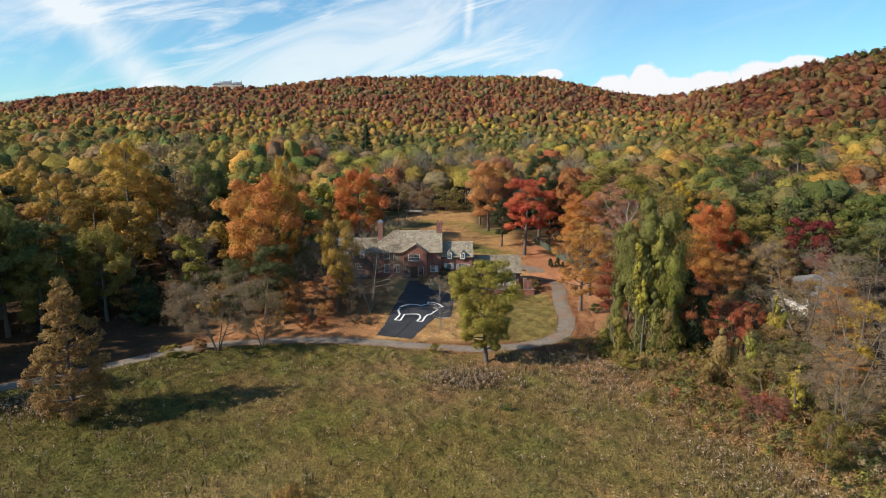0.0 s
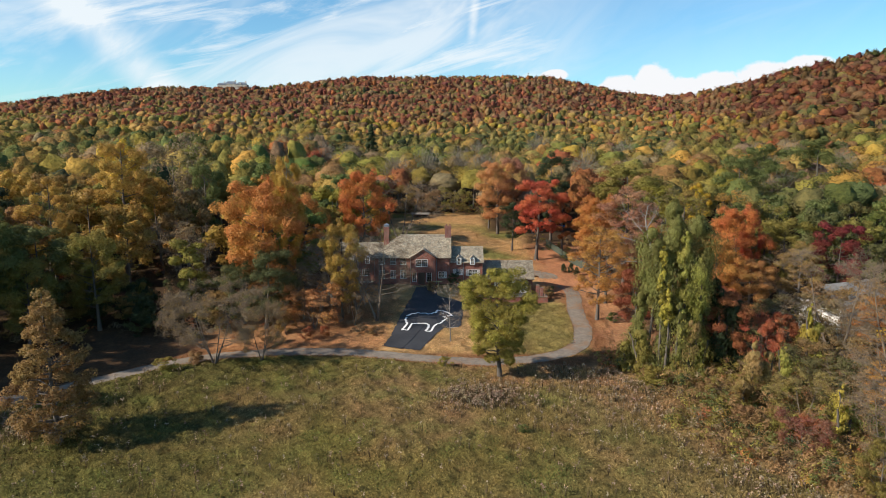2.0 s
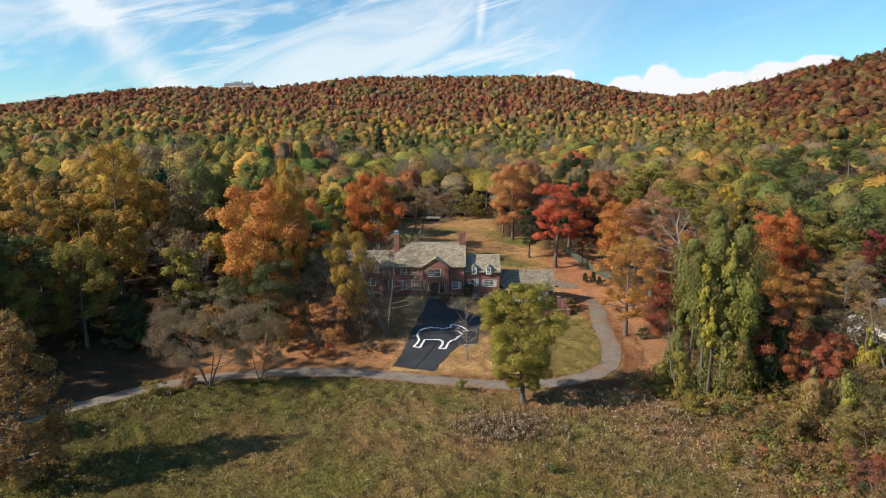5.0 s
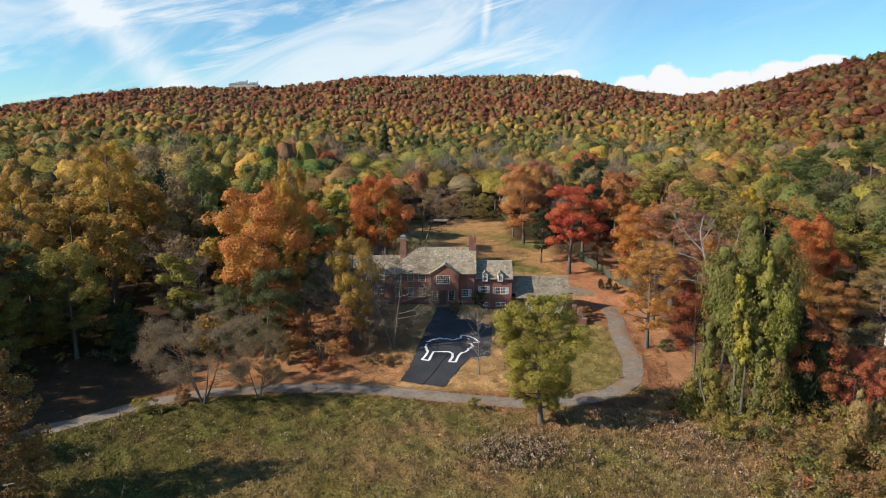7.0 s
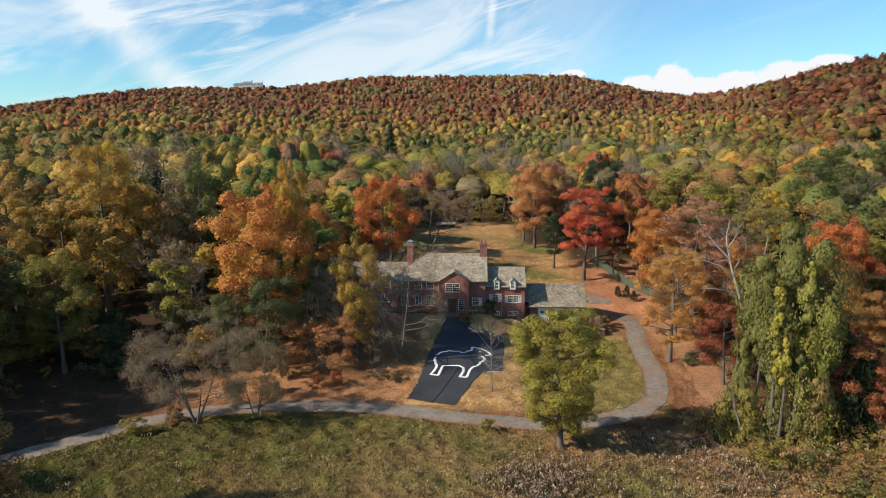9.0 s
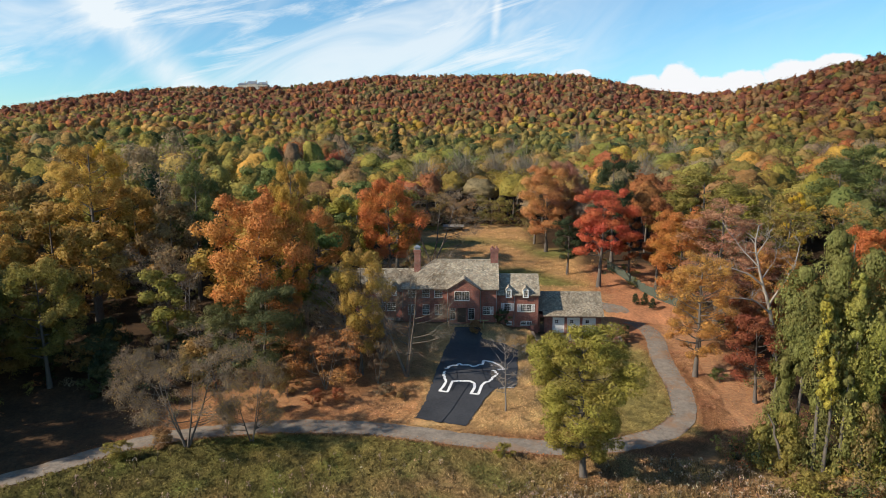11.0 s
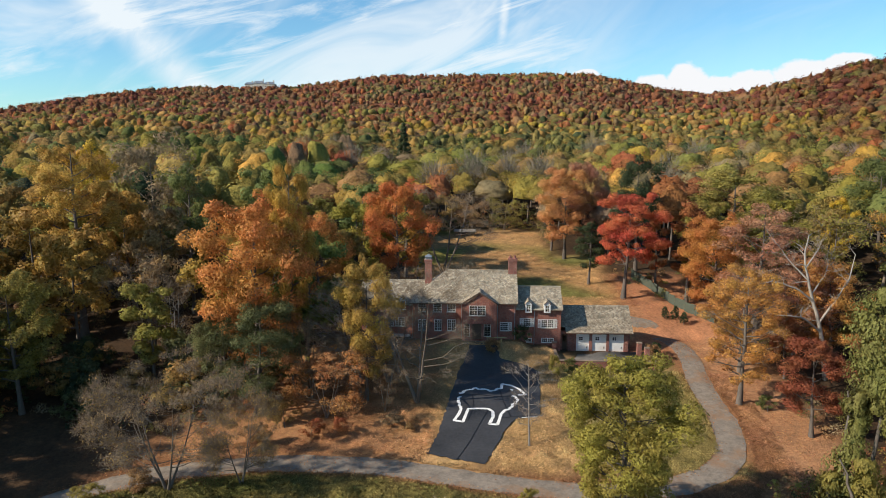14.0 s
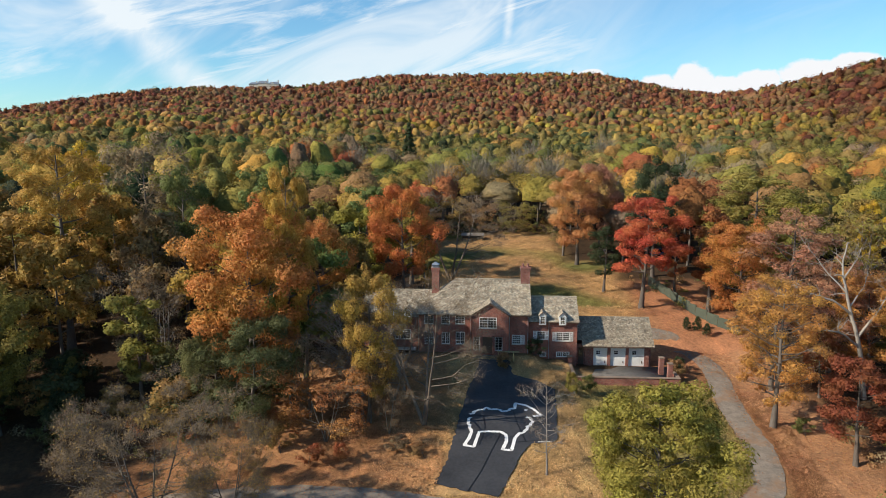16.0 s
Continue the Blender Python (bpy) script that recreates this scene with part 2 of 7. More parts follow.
def chance(i, j, k):
    """A repeatable random number between 0 and 1 for each cell of the plan."""
    s = np.sin(i * 127.1 + j * 311.7 + k * 74.7) * 43758.5453
    return s - np.floor(s)


def ruffle(x, y, size, seed):
    """Irregular variation between 0 and 1 at about that size in metres."""
    total = 0
    for k, (share, grain, turn) in enumerate(((0.65, 1.0, 0.5), (0.35, 0.47, 1.9))):
        u = (x * np.cos(turn) + y * np.sin(turn)) / (size * grain)
        w = (y * np.cos(turn) - x * np.sin(turn)) / (size * grain)
        i, j = np.floor(u), np.floor(w)
        a, b = u - i, w - j
        a, b = a * a * (3 - 2 * a), b * b * (3 - 2 * b)
        s = seed * 3.0 + k
        low = chance(i, j, s) * (1 - a) + chance(i + 1, j, s) * a
        high = chance(i, j + 1, s) * (1 - a) + chance(i + 1, j + 1, s) * a
        total = total + share * (low * (1 - b) + high * b)
    return np.clip(0.5 + (total - 0.5) * 1.35, 0, 1)


# ---- mesh helpers ----
def fast_mesh(name, verts, faces, mat, tint=None, smooth_shade=False, facing=None):
    """A mesh of vertices (n, 3) and faces (m, 3 or 4), with a colour for each vertex if given."""
    verts, faces = np.asarray(verts, np.float32), np.asarray(faces, np.int32)
    me = bpy.data.meshes.new(name)
    k = faces.shape[1]
    me.vertices.add(len(verts))
    me.vertices.foreach_set("co", verts.ravel())
    me.loops.add(faces.size)
    me.loops.foreach_set("vertex_index", faces.ravel())
    me.polygons.add(len(faces))
    me.polygons.foreach_set("loop_start", np.arange(0, faces.size, k, dtype=np.int32))
    me.update(calc_edges=True)
    if tint is not None:
        a = me.attributes.new("tint", "FLOAT_COLOR", "POINT")
        a.data.foreach_set("color", np.column_stack([tint, np.ones(len(tint))]).astype(np.float32).ravel())
    me.materials.append(mat)
    if smooth_shade or facing is not None:
        me.polygons.foreach_set("use_smooth", np.ones(len(faces), bool))
    if facing is not None:
        facing = facing / (np.linalg.norm(facing, axis=1)[:, None] + 1e-9)
        me.normals_split_custom_set_from_vertices(facing.astype(np.float32))
    return me


def part(name, data, mat, parent, label=""):
    """Links a bmesh or a mesh as one object under a thing or a part."""
    if isinstance(data, bmesh.types.BMesh):
        me = bpy.data.meshes.new(name)
        data.to_mesh(me)
        data.free()
        me.materials.append(mat)
    else:
        me = data
    ob = new(name, me)
    ob.parent = parent
    if label:
        ob["label"] = label
    return ob


def thing(name, at, label, category, group="", kind=""):
    ob = new(name)
    ob.matrix_world = at if isinstance(at, Matrix) else Matrix.Translation(at)
    return tagged(ob, label, category, group, kind)


def box(bm, x0, x1, y0, y1, z0, z1, bevel=0.0):
    made = bmesh.ops.create_cube(bm, size=1, matrix=Matrix.LocRotScale(((x0 + x1) / 2, (y0 + y1) / 2, (z0 + z1) / 2), None, (x1 - x0, y1 - y0, z1 - z0)))
    if bevel:
        es = list({e for v in made["verts"] for e in v.link_edges})
        bmesh.ops.bevel(bm, geom=es, offset=bevel, segments=1, affect="EDGES")
    return bm


def boxes(*dims, bevel=0.0):
    bm = bmesh.new()
    for d in dims:
        box(bm, *d, bevel=bevel)
    return bm


def tube(points, radii, sides=6):
    """Vertices and faces of a tapering round limb through the points."""
    p, r = np.asarray(points, float), np.asarray(radii, float)
    d = np.gradient(p, axis=0)
    d /= np.linalg.norm(d, axis=1)[:, None] + 1e-9
    ref = np.where(np.abs(d[:, 2:3]) > 0.9, [[1.0, 0, 0]], [[0, 0, 1.0]])
    u = np.cross(d, ref)
    u /= np.linalg.norm(u, axis=1)[:, None] + 1e-9
    v = np.cross(d, u)
    a = np.linspace(0, 2 * np.pi, sides, endpoint=False)
    ring = p[:, None] + r[:, None, None] * (np.cos(a)[None, :, None] * u[:, None] + np.sin(a)[None, :, None] * v[:, None])
    n, idx = len(p), np.arange(len(p) * sides).reshape(len(p), sides)
    f = np.stack([idx[:-1], np.roll(idx[:-1], -1, 1), np.roll(idx[1:], -1, 1), idx[1:]], -1).reshape(-1, 4)
    return ring.reshape(-1, 3), f


def joined(pieces):
    vs, fs, n = [], [], 0
    for v, f in pieces:
        vs.append(v)
        fs.append(f + n)
        n += len(v)
    return np.concatenate(vs), np.concatenate(fs)


def cards(rng, centres, out, size, long=1.5, droop=0.0, jitter=0.5):
    """Small pointed leaf sprays at the centres, facing roughly outwards."""
    n = len(centres)
    nor = out + rng.normal(0, jitter, (n, 3))
    nor /= np.linalg.norm(nor, axis=1)[:, None] + 1e-9
    side = np.cross(nor, rng.normal(0, 1, (n, 3)) + np.array([0, 0, -droop]) * 3)
    side /= np.linalg.norm(side, axis=1)[:, None] + 1e-9
    up = np.cross(nor, side)
    s = (np.asarray(size) * rng.uniform(0.55, 1.35, n))[:, None]
    skew = side * s * rng.uniform(-0.3, 0.3, (n, 1))
    v = np.stack([centres - up * s * long * 0.5 - side * s * 0.32, centres - up * s * long * 0.3 + side * s * 0.5, centres + up * s * long * 0.5 + skew], 1).reshape(-1, 3)
    return v, np.arange(n * 3).reshape(n, 3)


def crown_width(shape, f):
    """Share of the full radius at the share f of the crown's height."""
    if shape == "cone":
        return np.clip(1.02 - f, 0.04, 1) ** 0.8 * np.clip(0.4 + f * 6, 0, 1)
    if shape == "spire":
        return np.clip(1.05 - f, 0.05, 1) ** 0.6 * np.clip(0.72 + f * 1.6, 0, 1)
    if shape == "oval":
        return np.sqrt(np.clip(1 - (2 * f - 0.95) ** 2 / 1.1, 0.05, 1))
    if shape == "vase":
        return np.clip(0.35 + f * 0.9, 0, 1) * np.sqrt(np.clip(1 - max(0, f - 0.55) ** 2 / 0.22, 0.05, 1))
    return np.sqrt(np.clip(1 - (2 * f - 0.8) ** 2 / 1.5, 0.05, 1))


def grow(seed, h, radius, base, shape, limbs, twigs=0, stems=1, thick=0.017, lean=0.05, trunk_sides=8, upright=1.0):
    """A tree's limbs, and the places where its foliage hangs."""
    rng = np.random.default_rng(seed)
    wood, spots = [], []
    for stem in range(stems):
        ang = rng.uniform(0, 6.28) + stem * 6.28 / stems
        spread = (0.32 * radius if stems > 1 else 0) + lean * h * rng.uniform(0, 1)
        top = np.array([np.cos(ang) * spread, np.sin(ang) * spread, h * (0.95 if shape in ("cone", "oval", "spire") else 0.84)])
        s = np.linspace(0, 1, 8)[:, None]
        path = top * s + np.array([np.cos(ang), np.sin(ang), 0]) * (0.15 * spread * np.sin(s * 3.14)) + rng.normal(0, 0.008 * h, (8, 3)) * s * (1.1 - s)
        path[0, 2] = -0.3
        r0 = thick * h / np.sqrt(stems)
        rad = r0 * (1 - 0.88 * s[:, 0]) + r0 * 0.5 * np.exp(-s[:, 0] * 14)
        wood.append(tube(path, rad, trunk_sides))
        n = max(3, limbs // stems)
        for i in range(n):
            f = (i + rng.uniform(0, 0.9)) / n
            z = h * (base + (1 - base) * 0.9 * f)
            at = np.array([np.interp(z, path[:, 2], path[:, k]) for k in range(3)])
            a = i * 2.4 + rng.uniform(-0.5, 0.5) + stem
            if stems > 1:
                a = ang + rng.uniform(-1.7, 1.7)
            reach = radius * float(crown_width(shape, f)) * rng.uniform(0.52, 0.86)
            rise = reach * (rng.uniform(-0.1, 0.25) if shape == "cone" else rng.uniform(0.25, 0.75) * (0.6 + 0.6 * f) * upright)
            rise = min(rise, h - z)
            u = np.linspace(0, 1, 5)[:, None]
            way = np.array([np.cos(a), np.sin(a), 0])
            limb = at + way * reach * u + np.array([0, 0, 1]) * rise * u ** 1.3 + rng.normal(0, 0.04 * reach, (5, 3)) * u
            lr = max(0.02, np.interp(z, path[:, 2], rad) * 0.55)
            wood.append(tube(limb, lr * (1 - 0.85 * u[:, 0]), max(3, trunk_sides - 3)))
            spots.append((limb[-1], reach))
            for j in range((3 if trunk_sides > 6 else 2) if reach > 1 else 1):
                g = rng.uniform(0.35, 0.95)
                st = np.array([np.interp(g, u[:, 0], limb[:, k]) for k in range(3)])
                b = a + rng.uniform(0.4, 1.1) * (1 if j % 2 else -1)
                ln = reach * rng.uniform(0.25, 0.5)
                end = st + np.array([np.cos(b), np.sin(b), rng.uniform(-0.1, 0.6)]) * ln
                mid = (st + end) / 2 + rng.normal(0, 0.06 * ln, 3)
                wood.append(tube([st, mid, end], [lr * 0.38, lr * 0.26, lr * 0.12], 3 if trunk_sides < 8 else 4))
                spots.append((end, reach))
                for k in range(twigs):
                    w0 = st + (end - st) * rng.uniform(0.2, 1)
                    c = b + rng.uniform(-1.2, 1.2)
                    w1 = w0 + np.array([np.cos(c), np.sin(c), rng.uniform(-0.2, 0.9)]) * ln * rng.uniform(0.35, 0.8)
                    wm = (w0 + w1) / 2 + rng.normal(0, 0.05 * ln, 3)
                    wood.append(tube([w0, wm, w1], [max(0.014, lr * 0.16), max(0.012, lr * 0.11), 0.008], 3))
                    if k % 2 == 0:
                        w2 = wm + (w1 - w0) * 0.4 + rng.normal(0, 0.22 * ln, 3)
                        wood.append(tube([wm, (wm + w2) / 2 + rng.normal(0, 0.03 * ln, 3), w2], [0.012, 0.01, 0.006], 3))
        spots.append((path[-1], radius * 0.5))
    return joined(wood), spots


def foliage(seed, spots, count, size, puff, hollow=0.35, flat=0.75, keep=1.0, long=1.5):
    """Leaf sprays in uneven clumps round the spots."""
    rng = np.random.default_rng(seed)
    spots = [s for s in spots if rng.random() < keep]
    w = np.array([puff * (0.5 + 0.1 * s[1]) * rng.uniform(0.65, 1.35) for s in spots])
    share = np.maximum(4, (count * w ** 2 / (w ** 2).sum()).astype(int))
    c = np.repeat(np.array([s[0] for s in spots]), share, 0)
    r = np.repeat(w, share)
    d = rng.normal(0, 1, (len(c), 3))
    d[:, 2] = np.where(d[:, 2] < 0, d[:, 2] * 0.7, d[:, 2])
    d /= np.linalg.norm(d, axis=1)[:, None]
    dist = r * rng.uniform(hollow, 1, len(c)) ** 0.6
    pos = c + d * dist[:, None] * np.array([1, 1, flat])
    pos[:, 2] = np.maximum(pos[:, 2], 0.15)
    v, f = cards(rng, pos, d + np.array([0, 0, 0.35]), size, long)
    return v, f, rounded_facing(v, np.repeat(d + np.array([0, 0, 0.25]), 3, 0), 0.75)


def rounded_facing(v, out, share):
    """Directions in which leaf sprays face: their own, turned towards the crown's outside."""
    t = v.reshape(-1, 3, 3)
    own = np.cross(t[:, 1] - t[:, 0], t[:, 2] - t[:, 0])
    own = np.repeat(own / (np.linalg.norm(own, axis=1)[:, None] + 1e-9), 3, 0)
    return own * (1 - share) + out * share


def fine_twigs(seed, spots, count, reach, width=0.021):
    """Slivers of bare twig that radiate round the spots."""
    rng = np.random.default_rng(seed)
    c = np.array([s[0] for s in spots])
    c = c[rng.integers(0, len(c), count)]
    d = rng.normal(0, 1, (count, 3)) + np.array([0, 0, 0.55])
    d /= np.linalg.norm(d, axis=1)[:, None]
    start = c + rng.normal(0, reach * 0.45, (count, 3)) * np.array([1, 1, 0.7])
    end = start + d * (reach * rng.uniform(0.4, 1.1, count))[:, None]
    side = np.cross(d, rng.normal(0, 1, (count, 3)))
    side *= (width * rng.uniform(0.5, 1.0, count) / (np.linalg.norm(side, axis=1) + 1e-9))[:, None]
    v = np.stack([start - side, start + side, end], 1).reshape(-1, 3)
    v[:, 2] = np.maximum(v[:, 2], 0.1)
    return v, np.arange(count * 3).reshape(count, 3)


# ---- ground, road and drive ----
def wobble(x, y, s, seed=0.0):
    """Cheap smooth variation between 0 and 1 across the plan."""
    return 0.5 + 0.25 * (np.sin(x * s + seed) * np.cos(y * s * 1.3 + seed * 2) + np.sin((x + y) * s * 0.61 + seed * 3) * np.cos((x - y) * s * 0.77 - seed))


def ground_tint(x, y):
    """The ground's colours: meadow, darker green on its left, straw-coloured rough grass, leaf litter, lawn and forest
    floor.
    """
    def put(c, col, m):
        return c + (np.array(col) - c) * np.clip(m, 0, 1)[..., None]
    c = np.zeros(np.shape(x) + (3,)) + np.array([0.06, 0.038, 0.023])
    c = put(c, (0.085, 0.052, 0.03), box_mask(x, y, -75, -42, 100, 122, 4))
    road = line_distance(x, y, ROAD)
    # litter tint ends on the left: dark soil there carries the wood's shade
    c = put(c, (0.30, 0.145, 0.072), smooth(14, 5, road) * (y > 95) * smooth(-52, -40, x) * 0.9)
    c = put(c, (0.58, 0.38, 0.175), box_mask(x, y, -16, 8, 113, 142, 4) * (0.6 + 0.4 * wobble(x, y, 0.5, 1)))
    c = put(c, (0.46, 0.24, 0.115), box_mask(x, y, -40, -13, 114, 142, 3) * (0.55 + 0.45 * wobble(x, y, 0.35, 2)))
    c = put(c, (0.29, 0.24, 0.085), box_mask(x, y, 6, 22, 112, 139, 2) * (0.7 + 0.3 * wobble(x, y, 0.4, 3)))
    c = put(c, (0.44, 0.205, 0.11), box_mask(x, y, 17, 34, 150, 180, 5) * 0.9)
    c = put(c, (0.44, 0.235, 0.125), box_mask(x, y, 28, 34, 112, 152, 3) * 0.9)
    past = np.maximum(box_mask(x, y, -14, 18, 155, 195, 5), box_mask(x, y, -18, 8, 185, 224, 5))
    c = put(c, (0.47, 0.285, 0.13), past)
    c = put(c, (0.20, 0.19, 0.06), past * smooth(0.5, 0.75, wobble(x, y, 0.16, 5)) * (y > 168))
    c = put(c, (0.34, 0.22, 0.10), box_mask(x, y, 24, 60, 40, 106, 4) * (0.6 + 0.4 * wobble(x, y, 0.3, 9)))
    m = in_meadow(x, y)
    c = put(c, (0.225, 0.18, 0.058), m)
    dry = smooth(0.4, 0.9, ruffle(x, y, 13, 7)) * 0.5 + smooth(80, 104, y) * smooth(-16, 10, x) * 0.8 + smooth(14, 34, x) * 0.4
    c = put(c, (0.36, 0.235, 0.11), m * dry)
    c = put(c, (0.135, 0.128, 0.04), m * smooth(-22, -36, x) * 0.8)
    return c


def ground_material():
    mat, t, bsdf, _ = material("soil_and_turf")
    src = node(t, "ShaderNodeAttribute", attribute_name="tint").outputs["Color"]
    fine, mid = noise_at(t, 2.2, 8, 0.75), noise_at(t, 0.35, 6, 0.65)
    k = ramp_of(t, fine, [(0.25, (0.45, 0.45, 0.45)), (0.5, (0.95, 0.95, 0.95)), (0.8, (1.55, 1.5, 1.35))])
    g = ramp_of(t, mid, [(0.3, (0.7, 0.72, 0.75)), (0.7, (1.25, 1.2, 1.1))])
    t.links.new(mixed(t, 1.0, mixed(t, 1.0, src, k, "MULTIPLY"), g, "MULTIPLY"), bsdf.inputs["Base Color"])
    bsdf.inputs["Roughness"].default_value = 0.95
    bsdf.inputs["Specular IOR Level"].default_value = 0.1
    bump_of(t, bsdf, fine, 0.9, 0.25)
    return mat


def make_ground():
    xs = np.concatenate([np.linspace(-4000, -900, 16)[:-1], np.linspace(-900, -160, 40)[:-1], np.arange(-160, -70, 3.6), np.arange(-70, 62, 2.4), np.arange(62, 160, 3.6), np.linspace(160, 900, 40), np.linspace(900, 4000, 16)[1:]])
    ys = np.concatenate([np.linspace(-900, 20, 20)[:-1], np.arange(20, 230, 2.4), np.linspace(231, 480, 70), np.linspace(484, 1300, 80), np.linspace(1340, 4500, 20)])
    gx, gy = np.meshgrid(xs, ys)
    z = terrain(gx, gy)
    rng = np.random.default_rng(3)
    near = (np.abs(gx) < 158) & (gy > 21) & (gy < 228)
    flat = np.maximum(box_mask(gx, gy, -28, 32, 140, 158, 1), smooth(6, 4, line_distance(gx, gy, ROAD)))
    flat = np.maximum(flat, box_mask(gx, gy, -12, 4, 111, 142, 1))
    z = z + near * rng.normal(0, 0.07, z.shape) * (1 - flat)
    idx = np.arange(gx.size).reshape(gx.shape)
    f = np.stack([idx[:-1, :-1], idx[:-1, 1:], idx[1:, 1:], idx[1:, :-1]], -1).reshape(-1, 4)
    v = np.stack([gx, gy, z], -1).reshape(-1, 3)
    me = fast_mesh("ground", v, f, ground_material(), ground_tint(gx, gy).reshape(-1, 3), True)
    return tagged(new("ground", me), "meadow, leaf-strewn lawns and forest floor rising to a ridge", "ground", kind="structure")


make_ground()


def ribbon(pts, width, lift, step=1.2, across=5, ragged=0.15, seed=0):
    """A strip draped over the ground along a smooth line."""
    rng = np.random.default_rng(seed)
    p = np.array(pts, float)
    s = np.concatenate([[0], np.cumsum(np.hypot(*np.diff(p, axis=0).T))])
    q = np.arange(0, s[-1], step)
    c = np.stack([sum(np.interp(np.clip(q + o, 0, s[-1]), s, p[:, k]) for o in (-4, -2, 0, 2, 4)) / 5 for k in (0, 1)], 1)
    d = np.gradient(c, axis=0)
    d /= np.linalg.norm(d, axis=1)[:, None]
    nor = np.stack([-d[:, 1], d[:, 0]], 1)
    w = np.broadcast_to(np.asarray(width, float), q.shape) if np.ndim(width) == 0 else np.interp(q / s[-1], np.linspace(0, 1, len(width)), width)
    rows = []
    for k in np.linspace(-1, 1, across):
        off = k * w / 2 + (abs(k) == 1) * rng.normal(0, ragged, len(q))
        xy = c + nor * off[:, None]
        zz = terrain(xy[:, 0], xy[:, 1]) + lift + 0.05 * (1 - k * k)
        rows.append(np.column_stack([xy, zz]))
    v = np.stack(rows, 1)
    idx = np.arange(v.shape[0] * across).reshape(-1, across)
    f = np.stack([idx[:-1, :-1], idx[:-1, 1:], idx[1:, 1:], idx[1:, :-1]], -1).reshape(-1, 4)
    return v.reshape(-1, 3), f[:, ::-1]


def lane_material():
    """Old asphalt, greyed and patched, with drifts of fallen leaves."""
    mat, t, bsdf, _ = material("worn_asphalt")
    fine, mid, drift = noise_at(t, 5, 7, 0.75), noise_at(t, 0.5, 5, 0.6), noise_at(t, 0.23, 6, 0.7)
    c = mixed(t, 0.5, ramp_of(t, mid, [(0.3, (0.125, 0.102, 0.08)), (0.7, (0.27, 0.225, 0.175))]), ramp_of(t, fine, [(0.25, (0.11, 0.092, 0.073)), (0.75, (0.35, 0.295, 0.235))]))
    c = mixed(t, 1.0, c, ramp_of(t, noise_at(t, 1.6, 6, 0.75), [(0.3, (0.62, 0.62, 0.64)), (0.5, (0.95, 0.95, 0.95)), (0.7, (1.2, 1.17, 1.12))]), "MULTIPLY")
    k = node(t, "ShaderNodeMapRange", ins={1: 0.5, 2: 0.64, 3: 0.0, 4: 0.75})
    t.links.new(drift, k.inputs[0])
    t.links.new(mixed(t, k.outputs[0], c, (0.24, 0.135, 0.07)), bsdf.inputs["Base Color"])
    bsdf.inputs["Roughness"].default_value = 0.92
    bump_of(t, bsdf, fine, 0.5, 0.01)
    return mat


ASPHALT_OLD = lane_material()
ASPHALT_NEW = plain("sealed_asphalt", (0.012, 0.0125, 0.014), (0.06, 0.06, 0.063), 0.62, 0.7, 0.012)
v, f = ribbon(ROAD, [3.2, 3.2, 3.1, 3.1, 3.2, 3.4, 3.5, 3.2, 3.1, 3.3], 0.05, across=9, ragged=0.1, seed=4)
tagged(new("road", fast_mesh("road", v, f, ASPHALT_OLD)), "narrow worn grey asphalt lane with ragged edges", "road", kind="structure")


def drive_edges(y):
    """Left and right edge of the sealed drive, which widens into a court below the house."""
    left = np.interp(y, [112, 114.8, 124, 136.4, 141.7], [-12.2, -11.6, -10.4, -8.9, -7.4])
    right = np.interp(y, [112, 113, 120.5, 122.6, 123.2, 135.6, 138, 139, 141.7], [-5.6, -5.4, -2.8, -1.6, 1.4, 2.4, 0.6, -3.0, -3.4])
    return left, right


def make_drive():
    ys = np.arange(112.6, 141.9, 0.5)
    rng = np.random.default_rng(9)
    l, r = drive_edges(ys)
    l, r = l + rng.normal(0, 0.08, len(ys)), r + rng.normal(0, 0.08, len(ys))
    k = np.linspace(0, 1, 13)
    x = l[:, None] + (r - l)[:, None] * k
    y = ys[:, None] + (1 - k) * 2.0 * smooth(118, 113, ys)[:, None] + rng.normal(0, 0.1, (1, 13)) * (ys < 113)[:, None]
    z = terrain(x, y) + 0.14
    idx = np.arange(x.size).reshape(x.shape)
    f = np.stack([idx[:-1, :-1], idx[:-1, 1:], idx[1:, 1:], idx[1:, :-1]], -1).reshape(-1, 4)
    me = fast_mesh("drive", np.stack([x, y, z], -1).reshape(-1, 3), f, ASPHALT_NEW)
    return tagged(new("pavement", me), "freshly sealed black asphalt drive below the house", "drive", kind="structure")


make_drive()
WHITE_PAINT = plain("white_road_paint", (0.62, 0.62, 0.60), (0.86, 0.86, 0.84), 0.7, 1.5)
# ---- the painted outline of a sheep on the drive ----
SHEEP = [(-8.6, 128.0), (-8.8, 127.1), (-8.6, 125.9), (-8.4, 124.7), (-8.7, 123.3), (-9.2, 121.9), (-8.1, 121.6), (-7.8, 123.2), (-7.5, 124.8), (-6.3, 124.9), (-5.0, 124.9), (-4.4, 124.2), (-4.4, 122.9), (-4.9, 121.2),
         (-3.9, 121.1), (-3.4, 123.6), (-2.9, 124.6), (-2.2, 125.1), (-1.8, 126.2), (-1.2, 127.0), (-1.3, 127.9), (-1.8, 128.4), None, (-1.0, 128.6), (0.0, 128.8), (-0.8, 130.3), (-1.7, 131.2), (-3.0, 131.7), (-3.1, 130.4),
         (-3.8, 130.1), (-4.1, 129.6), (-4.8, 129.6), (-5.3, 130.1), (-5.9, 129.9), (-6.6, 130.3), (-7.3, 129.8), (-7.9, 129.7), (-8.2, 129.0), (-8.7, 128.7), None, (-1.95, 130.1), (-1.6, 129.95)]


